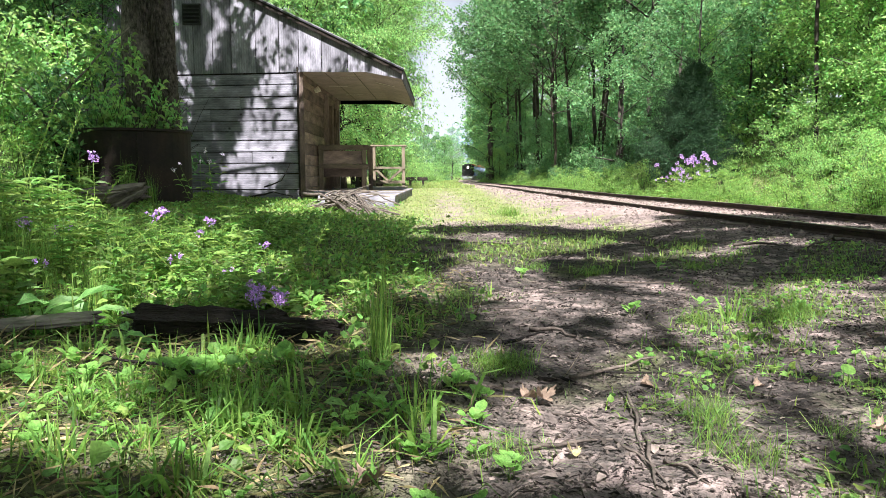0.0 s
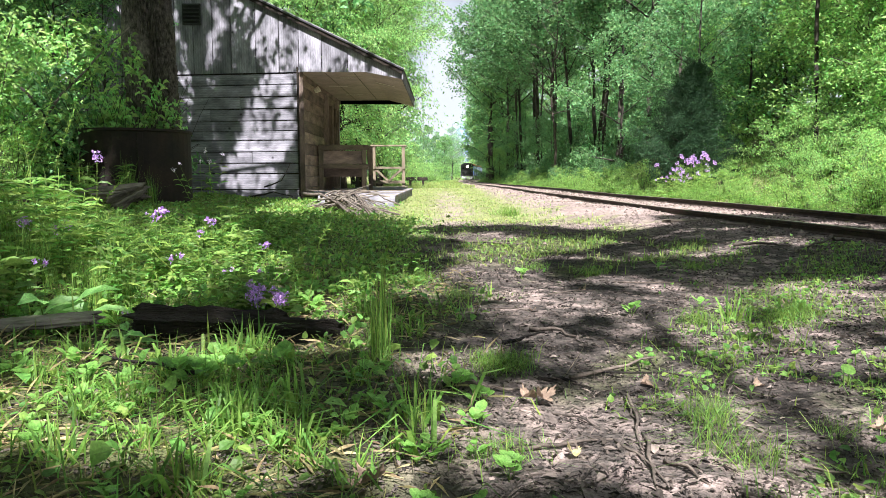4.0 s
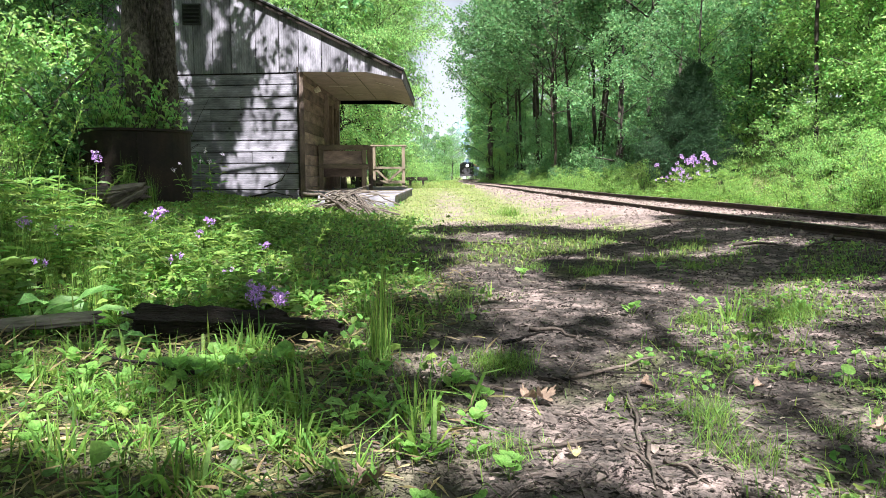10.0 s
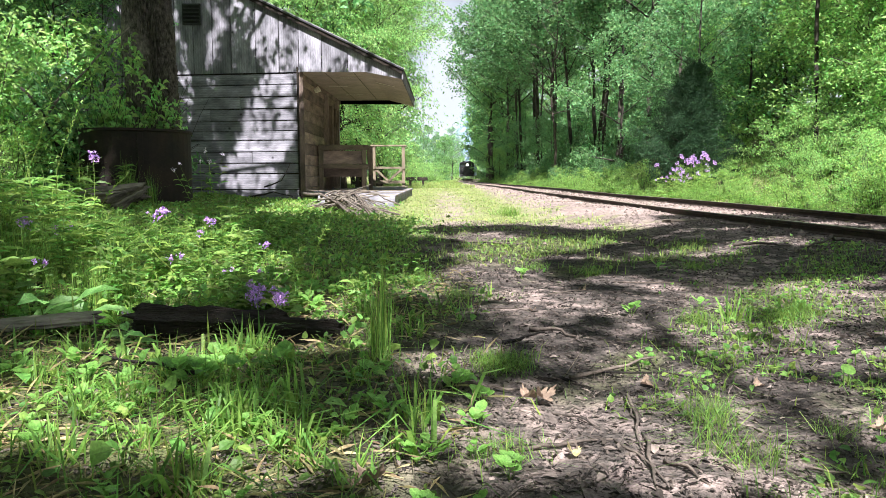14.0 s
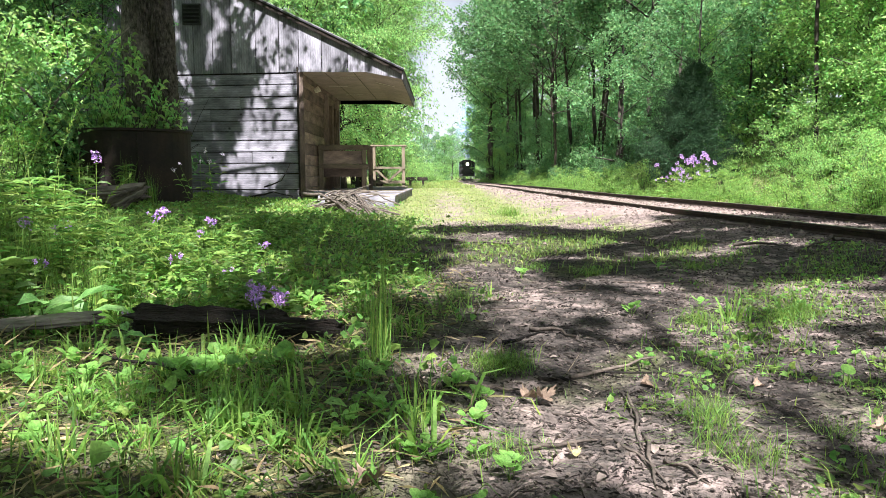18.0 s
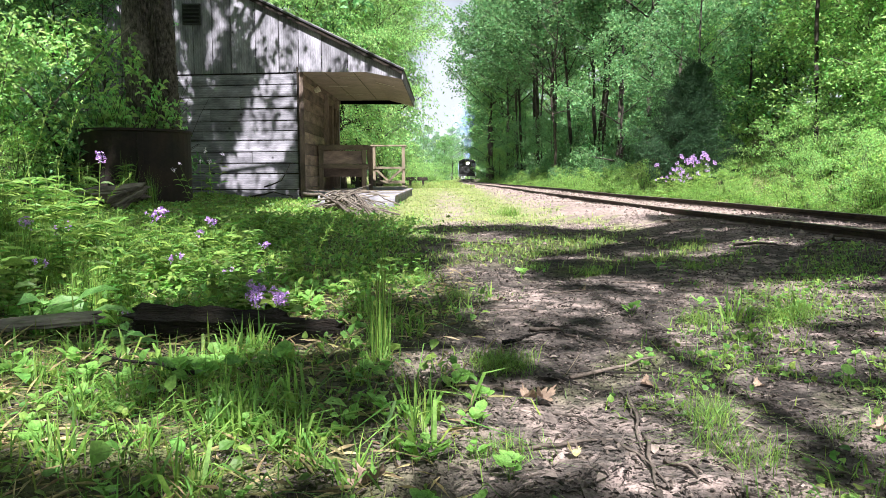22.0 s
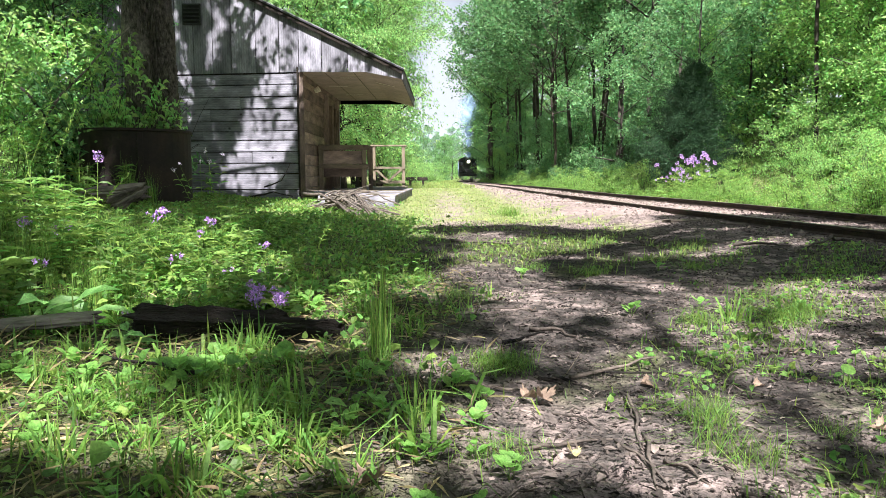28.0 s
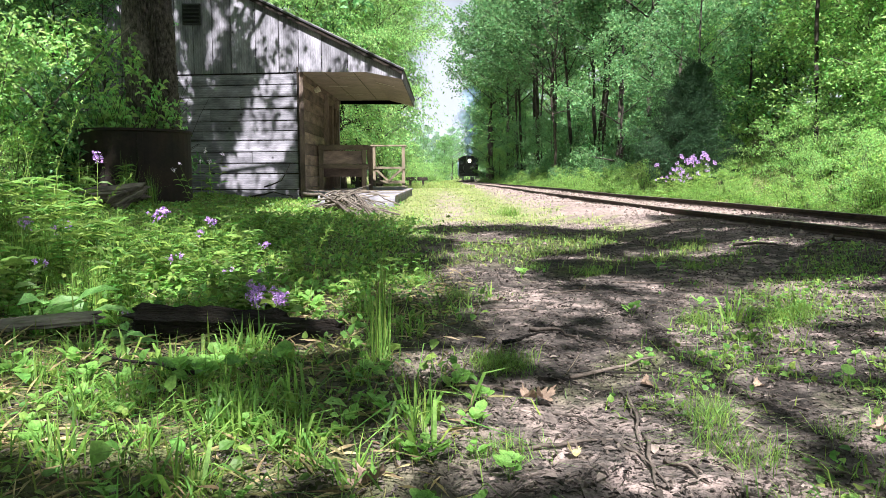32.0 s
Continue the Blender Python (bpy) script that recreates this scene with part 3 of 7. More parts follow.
def build_shed():
    shed = empty("shed", Matrix.LocRotScale((0, 0, 0.05), None, (1, 1, 0.95)), "weathered grey wooden station shed with deep overhanging roof", "shed")
    rng = random.Random(11)
    left = SHED_X - SHED_W
    # backing walls, closed all round
    part("back_wall", boxed(SHED_W, 0.08, 2.5), GREY_WOOD, shed, "", pose(SHED_X - SHED_W / 2, SHED_BACK - 0.04, 1.25))
    part("side_wall", boxed(0.08, SHED_BACK - SHED_Y - 0.1, 2.5), GREY_WOOD, shed, "", pose(left + 0.04, (SHED_Y + SHED_BACK) / 2, 1.25))
    # dark sheets added behind the boards: the unlit inside put in as colour
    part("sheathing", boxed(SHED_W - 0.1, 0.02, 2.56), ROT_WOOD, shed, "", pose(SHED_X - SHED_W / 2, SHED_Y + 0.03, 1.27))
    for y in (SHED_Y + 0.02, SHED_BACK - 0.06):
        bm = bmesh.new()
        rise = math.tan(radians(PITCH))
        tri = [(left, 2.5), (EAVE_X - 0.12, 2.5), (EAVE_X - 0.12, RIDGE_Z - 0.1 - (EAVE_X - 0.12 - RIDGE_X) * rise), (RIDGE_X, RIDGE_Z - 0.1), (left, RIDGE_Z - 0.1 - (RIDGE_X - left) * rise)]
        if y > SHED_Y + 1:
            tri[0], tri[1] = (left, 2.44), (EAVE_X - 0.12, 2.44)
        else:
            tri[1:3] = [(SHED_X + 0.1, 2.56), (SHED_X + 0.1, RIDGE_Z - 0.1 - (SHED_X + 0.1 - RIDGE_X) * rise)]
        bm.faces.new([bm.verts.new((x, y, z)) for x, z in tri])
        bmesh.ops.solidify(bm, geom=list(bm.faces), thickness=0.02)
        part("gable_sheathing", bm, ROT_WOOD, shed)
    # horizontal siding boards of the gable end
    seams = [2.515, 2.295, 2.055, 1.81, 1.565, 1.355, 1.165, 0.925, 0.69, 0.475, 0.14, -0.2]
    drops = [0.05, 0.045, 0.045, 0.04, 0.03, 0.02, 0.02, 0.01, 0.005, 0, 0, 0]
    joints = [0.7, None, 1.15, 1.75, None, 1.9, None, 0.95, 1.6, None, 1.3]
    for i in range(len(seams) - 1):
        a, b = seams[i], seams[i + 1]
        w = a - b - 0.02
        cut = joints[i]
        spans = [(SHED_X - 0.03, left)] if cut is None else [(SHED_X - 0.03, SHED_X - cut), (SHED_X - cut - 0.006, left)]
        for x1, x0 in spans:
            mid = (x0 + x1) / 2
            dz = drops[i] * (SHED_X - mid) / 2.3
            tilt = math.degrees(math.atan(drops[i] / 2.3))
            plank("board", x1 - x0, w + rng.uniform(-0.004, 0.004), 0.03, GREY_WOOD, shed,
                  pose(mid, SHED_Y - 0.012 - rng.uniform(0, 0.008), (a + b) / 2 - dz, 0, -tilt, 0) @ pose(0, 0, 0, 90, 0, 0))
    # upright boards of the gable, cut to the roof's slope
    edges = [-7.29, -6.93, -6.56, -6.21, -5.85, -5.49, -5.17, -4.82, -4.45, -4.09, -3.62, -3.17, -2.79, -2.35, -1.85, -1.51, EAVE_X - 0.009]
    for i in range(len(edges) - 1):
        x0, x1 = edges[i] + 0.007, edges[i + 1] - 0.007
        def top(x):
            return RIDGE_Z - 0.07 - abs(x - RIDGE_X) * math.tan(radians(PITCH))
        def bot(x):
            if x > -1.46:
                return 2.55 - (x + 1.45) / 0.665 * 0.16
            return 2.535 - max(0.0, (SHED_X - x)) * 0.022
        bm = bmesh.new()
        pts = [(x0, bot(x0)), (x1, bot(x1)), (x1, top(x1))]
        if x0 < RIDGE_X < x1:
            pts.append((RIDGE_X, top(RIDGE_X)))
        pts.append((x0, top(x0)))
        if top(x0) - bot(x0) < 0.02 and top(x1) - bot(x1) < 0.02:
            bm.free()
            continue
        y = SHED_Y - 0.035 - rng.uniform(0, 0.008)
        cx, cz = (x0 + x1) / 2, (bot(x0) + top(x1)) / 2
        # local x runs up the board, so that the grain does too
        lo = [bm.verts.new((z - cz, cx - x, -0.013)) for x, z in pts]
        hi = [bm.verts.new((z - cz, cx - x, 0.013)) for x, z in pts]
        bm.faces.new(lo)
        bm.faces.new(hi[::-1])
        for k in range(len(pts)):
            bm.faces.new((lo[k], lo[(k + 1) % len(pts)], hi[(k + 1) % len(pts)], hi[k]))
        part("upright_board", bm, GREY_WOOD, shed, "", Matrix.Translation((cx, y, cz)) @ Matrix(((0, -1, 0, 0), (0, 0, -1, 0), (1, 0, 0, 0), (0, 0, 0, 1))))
    # corner boards
    plank("corner_board", 2.55, 0.11, 0.03, BROWN_WOOD, shed, pose(SHED_X + 0.012, SHED_Y + 0.03, 1.28, 0, -90, 0) @ pose(0, 0, 0, 90, 0, 0))
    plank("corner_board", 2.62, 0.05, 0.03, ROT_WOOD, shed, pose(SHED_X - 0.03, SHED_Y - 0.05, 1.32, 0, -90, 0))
    # wall under the overhang: brown boards, a door with pale casing
    zs = np.linspace(-0.05, 2.54, 12)
    for i in range(11):
        for y0, y1 in ((SHED_Y + 0.1, 16.55), (18.35, SHED_BACK)):
            plank("wall_board", y1 - y0, zs[i + 1] - zs[i] - 0.01, 0.03, BROWN_WOOD, shed, pose(SHED_X - 0.015 + rng.uniform(-0.004, 0.004), (y0 + y1) / 2, (zs[i] + zs[i + 1]) / 2, 0, 0, 90) @ pose(0, 0, 0, 90, 0, 0))
    door = part("door", boxed(0.02, 1.4, 2.02, 0.003), BROWN_WOOD, shed, "closed brown board door", pose(SHED_X - 0.03, 17.45, 1.16))
    for i in range(5):
        plank("door_board", 2.02, 0.27, 0.035, BROWN_WOOD, door, pose(0.03, -0.56 + i * 0.28, 0.0, 0, -90, 0) @ pose(0, 0, 0, 90, 0, 0))
    for z in (0.4, 1.6):
        plank("door_rail", 1.36, 0.13, 0.03, TAN_WOOD, door, pose(0.065, 0, z - 1.03, 0, 0, 90) @ pose(0, 0, 0, 90, 0, 0))
    for y in (16.65, 18.26):
        plank("door_casing", 2.35, 0.16, 0.035, PLY, shed, pose(SHED_X + 0.015, y, 1.27, 0, -90, 0) @ pose(0, 0, 0, 90, 0, 0))
    plank("door_header", 1.8, 0.3, 0.03, BROWN_WOOD, shed, pose(SHED_X - 0.005, 17.45, 2.36, 0, 0, 90) @ pose(0, 0, 0, 90, 0, 0))
    plank("wall_batten", 5.1, 0.1, 0.04, BROWN_WOOD, shed, pose(SHED_X + 0.02, 16.45, 2.48, 0, 0, 90) @ pose(0, 0, 0, 90, 0, 0))
    # soffit, level first and then dropping to the eave
    bm = bmesh.new()
    y0, y1 = SHED_Y + 0.004, SHED_BACK
    pts = [(SHED_X, 2.545), (-1.45, 2.555), (EAVE_X - 0.02, 2.39)]
    lo = [[bm.verts.new((x, y, z)) for x, z in pts] for y in (y0, y1)]
    hi = [[bm.verts.new((x, y, z + 0.015)) for x, z in pts] for y in (y0, y1)]
    for k in range(2):
        bm.faces.new((lo[0][k], lo[0][k + 1], lo[1][k + 1], lo[1][k]))
        bm.faces.new((hi[0][k], hi[1][k], hi[1][k + 1], hi[0][k + 1]))
    part("soffit", bm, PLY, shed, "brown plywood soffit under the overhang")
    for x, y, z, a in ((-1.9, 14.6, 2.543, 4), (-2.35, 15.9, 2.539, 4), (-1.25, 15.3, 2.495, 14), (-2.2, 17.6, 2.54, 4)):
        part("batten_strip", boxed(0.42, 0.035, 0.008, 0.002), CREAM, shed, "pale wooden strip", pose(x, y, z - 0.004, 0, a if x > -1.45 else 0, 2))
    for x in (-2.32, -1.75):
        part("panel_joint", boxed(0.02, SHED_BACK - SHED_Y - 0.1, 0.006, 0.001), TAN_WOOD, shed, "", pose(x, (SHED_Y + SHED_BACK) / 2, 2.543))
    part("far_gable", boxed(SHED_X * -1 + EAVE_X + 0.2, 0.03, 0.3, 0.004), ROOFING, shed, "", pose((SHED_X + EAVE_X) / 2 - 0.15, SHED_BACK - 0.02, 2.62))
    part("front_fascia", boxed(0.03, SHED_BACK - SHED_Y + 0.15, 0.2, 0.006), GREY_WOOD, shed, "", pose(EAVE_X, (SHED_Y + SHED_BACK) / 2 - 0.03, 2.47))
    for sgn in (1, -1):
        run = EAVE_X - RIDGE_X + 0.03 if sgn > 0 else 2.7
        slope_len = run / math.cos(radians(PITCH))
        m = pose(RIDGE_X + sgn * run / 2, (SHED_Y + SHED_BACK) / 2 - 0.02, RIDGE_Z + 0.0 - run / 2 * math.tan(radians(PITCH)), 0, sgn * PITCH, 0)
        roof = part("roof", boxed(slope_len, SHED_BACK - SHED_Y + 0.28, 0.03, 0.004), ROOFING, shed, "dark felt roofing", m)
        part("rake_board", boxed(slope_len, 0.03, 0.075, 0.004), ROT_WOOD, roof, "", pose(0, -(SHED_BACK - SHED_Y) / 2 - 0.1, -0.055))
        part("drip_edge", boxed(slope_len, 0.03, 0.012, 0.002), GREY_METAL, roof, "pale metal drip edge", pose(0, -(SHED_BACK - SHED_Y) / 2 - 0.135, 0.019))
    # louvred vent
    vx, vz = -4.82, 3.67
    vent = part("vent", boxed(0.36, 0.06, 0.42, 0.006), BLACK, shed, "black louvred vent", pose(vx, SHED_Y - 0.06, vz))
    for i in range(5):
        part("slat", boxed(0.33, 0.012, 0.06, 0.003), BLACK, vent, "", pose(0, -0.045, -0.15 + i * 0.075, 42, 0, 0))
    part("wall_lamp", cyl(bmesh.new(), 0.05, 0.07, 0.12, pose(SHED_X + 0.09, 15.2, 2.36, 0, 60, 0)), CREAM, shed, "small cream wall lamp")
    # deck
    deck = empty("wooden_deck", pose(0, 0, 0), "low weathered wooden platform beside the shed", "deck")
    for i in range(26):
        y = 11.6 + i * 0.4
        wide = 1.3 if y > 18.3 else 1.95 if y > 13.9 else 1.25
        plank("deck_board", wide, 0.385, 0.04, TAN_WOOD if i % 4 == 1 else GREY_WOOD, deck, pose(-0.785 - wide / 2 - (0.3 if y > 18.3 else 0), y, 0.115 + rng.uniform(-0.004, 0.004), 0, 0, rng.uniform(-0.4, 0.4)))
    for x, y, l in ((-2.3, 17.8, 7.6), (-1.95, 16.6, 10.3), (-0.83, 14.85, 6.8)):
        plank("deck_joist", l, 0.15, 0.045, GREY_WOOD, deck, pose(x, y, 0.015, 0, 0, 90) @ pose(0, 0, 0, 90, 0, 0))
    plank("deck_rim", 1.25, 0.2, 0.04, GREY_WOOD, deck, pose(-1.41, 11.38, 0.035) @ pose(0, 0, 0, 90, 0, 0))
    # bench with its back to the path
    b = empty("bench", pose(-2.2, 15.55, 0.136), "heavy weathered wooden bench with solid back", "bench")
    for x in (-0.5, 0.45):
        plank("leg", 0.98, 0.1, 0.05, TAN_WOOD, b, pose(x, 0.0, 0.49, 0, -90, 0) @ pose(0, 0, 0, 90, 0, 0))
        plank("leg", 0.98, 0.1, 0.05, BROWN_WOOD, b, pose(x + 0.08, 0.62, 0.49, 0, -90, 0) @ pose(0, 0, 0, 90, 0, 0))
        plank("arm", 0.75, 0.12, 0.05, TAN_WOOD, b, pose(x + 0.04, 0.3, 0.97, 0, 0, 90))
        plank("brace", 0.75, 0.1, 0.04, TAN_WOOD, b, pose(x + 0.1, 0.25, 0.66, 0, 55, 90))
    plank("top_rail", 1.1, 0.11, 0.06, TAN_WOOD, b, pose(0, -0.04, 0.945, 90, 0, 0))
    plank("back_panel", 1.0, 0.3, 0.03, BROWN_WOOD, b, pose(-0.02, 0.03, 0.73, 80, 0, 0))
    plank("seat_rail", 1.1, 0.09, 0.05, TAN_WOOD, b, pose(0, -0.045, 0.535, 90, 0, 0))
    plank("lower_panel", 1.0, 0.2, 0.03, BROWN_WOOD, b, pose(0, 0.1, 0.4, 90, 0, 0))
    plank("seat", 1.06, 0.55, 0.04, BROWN_WOOD, b, pose(0, 0.32, 0.5, 0, 0, 0))
    # railing across the deck's far end
    r = empty("deck_railing", pose(-1.65, 21.3, 0.136) @ Matrix.Diagonal((1.12, 1.12, 1.13, 1)), "weathered wooden railing with crossed braces", "railing")
    for x in (-0.4, 0.4):
        plank("post", 1.08, 0.09, 0.09, TAN_WOOD, r, pose(x, 0, 0.54, 0, -90, 0))
    plank("top_rail", 0.98, 0.14, 0.04, TAN_WOOD, r, pose(0, 0, 1.09))
    plank("mid_rail", 0.9, 0.06, 0.04, TAN_WOOD, r, pose(0, -0.06, 0.5, 90, 0, 0))
    plank("bottom_rail", 0.9, 0.08, 0.04, TAN_WOOD, r, pose(0, -0.06, 0.12, 90, 0, 0))
    for s in (1, -1):
        plank("brace", 0.48, 0.06, 0.03, TAN_WOOD, r, pose(s * 0.19, -0.03 * s - 0.07, 0.31, 0, -s * 42, 0) @ pose(0, 0, 0, 90, 0, 0))
    # low dark crate-like seat farther down the path
    c = empty("low_bench", pose(-1.28, 34, on_ground(-1.28, 34)), "dark weathered low wooden bench in grass", "bench")
    for x in (-0.28, 0.28):
        part("seat_block", boxed(0.5, 0.4, 0.16, 0.02), ROT_WOOD, c, "", pose(x, 0, 0.36))
        for y in (-0.15, 0.15):
            part("leg", boxed(0.1, 0.08, 0.3, 0.01), ROT_WOOD, c, "", pose(x * 1.1, y, 0.14))


build_shed()


# ---------------------------------------------------------------- trees
def branch_line(start, way, length, rng, n=6, lift=0.15, wander=0.12):
    pts, p, d = [Vector(start)], Vector(start), Vector(way).normalized()
    for i in range(n):
        d = (d + Vector((rng.uniform(-wander, wander), rng.uniform(-wander, wander), rng.uniform(-wander, wander) + lift / n))).normalized()
        p = p + d * (length / n)
        pts.append(p.copy())
    return pts


def tree_template(name, label, seed, height, radius_base, crown_lo, crown_r, limbs, per, leaf, width, leaf_mat, bark, m=None, lean=(0, 0),
                  keep=None, clump=0.55, category="tree", profile=0.5, seg=9, kind_group="", droop=0.3, inner=False, pads=0.45, limb=0.5, long_leaf=False):
    """A tapered trunk with limbs and branches, and a crown of leaf clumps along them."""
    rng = random.Random(seed)
    g = np.random.default_rng(seed)
    tree = empty(name, m or pose(0, 0, -50), label, category, kind_group)
    top = Vector((lean[0], lean[1], height * 0.93))
    n = 12
    trunk = [Vector((top.x * (i / n) ** 1.3 + rng.uniform(-1, 1) * 0.025 * height * 0.2 * (i > 0), top.y * (i / n) ** 1.3 + rng.uniform(-1, 1) * 0.025 * height * 0.2 * (i > 0), top.z * i / n - 0.15)) for i in range(n + 1)]
    radii = [radius_base * (1.0 - 0.88 * (i / n) ** 0.9) * (1.3 if i == 0 else 1) for i in range(n + 1)]
    wood = Soup().add(tube(trunk, radii, seg, 0.06, rng))
    limb_soup = Soup()
    centres, ways = [], []

    def trunk_at(u):
        f = u * n
        i = min(int(f), n - 1)
        return trunk[i].lerp(trunk[i + 1], f - i), radii[i] + (radii[i + 1] - radii[i]) * (f - i)

    for k in range(limbs):
        u = crown_lo + (0.97 - crown_lo) * (k + rng.random() * 0.8) / limbs
        base, r = trunk_at(min(u * 0.95, 0.98))
        a = k * 2.399 + rng.uniform(-0.4, 0.4)
        shape = max(0.2, math.sin(math.pi * min(1, (u - crown_lo) / (1 - crown_lo) * (1 - profile * 0.55) + profile * 0.62)) ** 0.7)
        length = crown_r * shape * rng.uniform(0.75, 1.15)
        way = Vector((math.cos(a), math.sin(a), 0.25 + 0.7 * u))
        pts = branch_line(base, way, length, rng)
        limb_soup.add(tube(pts, [max(0.012, r * limb * (1 - 0.85 * i / 6)) for i in range(7)], 4))
        subs = [pts]
        for j in range(4):
            i = rng.randint(2, 5)
            d = (pts[i] - pts[i - 1]).normalized()
            w2 = d + Vector((rng.uniform(-1, 1), rng.uniform(-1, 1), rng.uniform(-0.35, 0.55)))
            sp = branch_line(pts[i], w2, length * rng.uniform(0.3, 0.5), rng, 4)
            if j < 2:
                limb_soup.add(tube(sp, [max(0.008, r * 0.2 * (1 - 0.8 * q / 4)) for q in range(5)], 3))
            subs.append(sp)
        for sp in subs:
            for q in range(1 if inner else max(2, len(sp) // 2), len(sp)):
                for rep in range(2):
                    centres.append(sp[q] + Vector((rng.gauss(0, 0.25), rng.gauss(0, 0.25), rng.gauss(0, 0.2))) * clump * 1.5)
                    ways.append((sp[q] - sp[q - 1]).normalized() + Vector((0, 0, -droop)))
    c = np.array([tuple(p) for p in centres])
    w = np.array([tuple(p) for p in ways])
    chosen = g.random(len(c)) < pads
    c, w, per = c[chosen], w[chosen], int(per / pads)
    # each pad is a shallow dome of leaves, full on top and open below
    idx = np.repeat(np.arange(len(c)), per)
    size = clump * g.uniform(0.45, 1.25, (len(c), 1))[idx]
    off = g.normal(size=(len(idx), 3)) * np.array([0.6, 0.6, 0.13 if pads < 1 else 0.17])
    off[:, 2] -= 0.5 * (off[:, 0] ** 2 + off[:, 1] ** 2) * (pads < 1)
    pos = c[idx] + off * size
    wy = w[idx]
    if keep is not None:
        ok = keep(pos, g)
        pos, wy = pos[ok], wy[ok]
    tr = part("trunk", wood.mesh("trunk", bark), bark, tree)
    part("branchwork", limb_soup.mesh("branchwork", bark), bark, tr)
    part("crown", leaf_mesh("crown", pos, leaf, width, leaf_mat, g, up=0.6 if droop < 1 else 0.1, ways=wy, spread=0.7, long_leaf=long_leaf), leaf_mat, tree)
    return tree


def bush_template(name, label, seed, height, radius, count, leaf, width, leaf_mat, category="bush", whole=False):
    rng = random.Random(seed)
    g = np.random.default_rng(seed)
    ob = empty(name, pose(0, 0, -50), label, category)
    stems, cs, ws = Soup(), [], []
    for k in range(22):
        a = rng.uniform(0, 6.28)
        tilt = abs(rng.gauss(0, 0.55))
        way = Vector((math.cos(a) * tilt, math.sin(a) * tilt, 1))
        pts = branch_line((math.cos(a) * radius * 0.25 * rng.random(), math.sin(a) * radius * 0.25 * rng.random(), -0.03), way, height * rng.uniform(0.55, 1.1), rng, 6, -0.25, 0.18)
        stems.add(tube(pts, [0.009 * (1 - 0.11 * i) for i in range(7)], 3))
        for i in range(1, 7):
            cs.append(tuple(pts[i]))
            ws.append(tuple((pts[i] - pts[i - 1]).normalized() * 0.4))
    c, w = np.array(cs), np.array(ws)
    heart = c[g.integers(0, len(c), 90)] + g.normal(size=(90, 3)) * radius * 0.13
    near = g.integers(0, 90, count)
    idx = g.integers(0, len(c), count)
    pos = heart[near] + g.normal(size=(count, 3)) * radius * 0.075 * np.array([1.2, 1.2, 0.6])
    pos[:, 2] = np.abs(pos[:, 2])
    part("stalk", stems.mesh("stalk", DARK_BARK), DARK_BARK, ob)
    part("foliage", leaf_mesh("foliage", pos, leaf, width, leaf_mat, g, up=0.7, ways=(w[idx] + g.normal(size=(count, 3)) * 0.7) * np.array([1, 1, 0.25 if whole else 1.0]), spread=0.15 if whole else 0.4, long_leaf=whole), leaf_mat, ob)
    return ob


def set_down(ob, x, y, turn=0, size=1.0, sink=0.05, tilt=0.0):
    return copy_thing(ob, pose(x, y, on_ground(x, y) - sink, tilt, 0, turn) @ Matrix.Diagonal((size, size, size, 1)))


# sunlit ground patches the crown is cut open for: middle x, y and half widths
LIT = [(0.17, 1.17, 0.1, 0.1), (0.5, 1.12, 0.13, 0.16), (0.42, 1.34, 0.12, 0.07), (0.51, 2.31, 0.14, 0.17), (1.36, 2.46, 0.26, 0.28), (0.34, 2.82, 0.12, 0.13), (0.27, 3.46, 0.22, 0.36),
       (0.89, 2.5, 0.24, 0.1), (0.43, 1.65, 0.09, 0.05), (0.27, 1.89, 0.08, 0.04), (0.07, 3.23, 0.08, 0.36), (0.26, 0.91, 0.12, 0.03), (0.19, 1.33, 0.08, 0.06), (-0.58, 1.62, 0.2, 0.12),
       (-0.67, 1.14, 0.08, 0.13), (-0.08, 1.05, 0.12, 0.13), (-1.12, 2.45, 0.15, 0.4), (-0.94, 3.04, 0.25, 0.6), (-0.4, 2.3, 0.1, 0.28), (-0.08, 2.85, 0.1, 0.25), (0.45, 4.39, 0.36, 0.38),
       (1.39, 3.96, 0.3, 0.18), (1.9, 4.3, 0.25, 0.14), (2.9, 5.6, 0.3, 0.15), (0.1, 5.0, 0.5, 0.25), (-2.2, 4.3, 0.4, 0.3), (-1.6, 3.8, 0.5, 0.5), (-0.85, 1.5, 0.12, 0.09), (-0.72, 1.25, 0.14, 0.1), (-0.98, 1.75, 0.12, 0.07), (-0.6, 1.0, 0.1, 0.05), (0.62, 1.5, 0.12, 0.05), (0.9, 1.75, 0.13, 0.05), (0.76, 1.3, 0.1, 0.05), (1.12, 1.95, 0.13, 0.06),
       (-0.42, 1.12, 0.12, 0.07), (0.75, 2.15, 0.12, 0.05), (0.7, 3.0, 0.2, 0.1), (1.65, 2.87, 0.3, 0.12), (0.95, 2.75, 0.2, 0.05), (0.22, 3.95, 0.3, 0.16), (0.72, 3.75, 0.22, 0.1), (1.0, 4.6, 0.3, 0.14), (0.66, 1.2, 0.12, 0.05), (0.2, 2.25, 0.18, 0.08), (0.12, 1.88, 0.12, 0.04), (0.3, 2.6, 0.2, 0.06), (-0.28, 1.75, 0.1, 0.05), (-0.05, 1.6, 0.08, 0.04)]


SWAY = []


# random small holes for the same crown, to add sun flecks
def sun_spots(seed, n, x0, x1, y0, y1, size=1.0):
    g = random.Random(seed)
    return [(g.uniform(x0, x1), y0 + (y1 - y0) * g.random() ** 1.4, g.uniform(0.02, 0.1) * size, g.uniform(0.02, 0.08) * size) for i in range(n)]


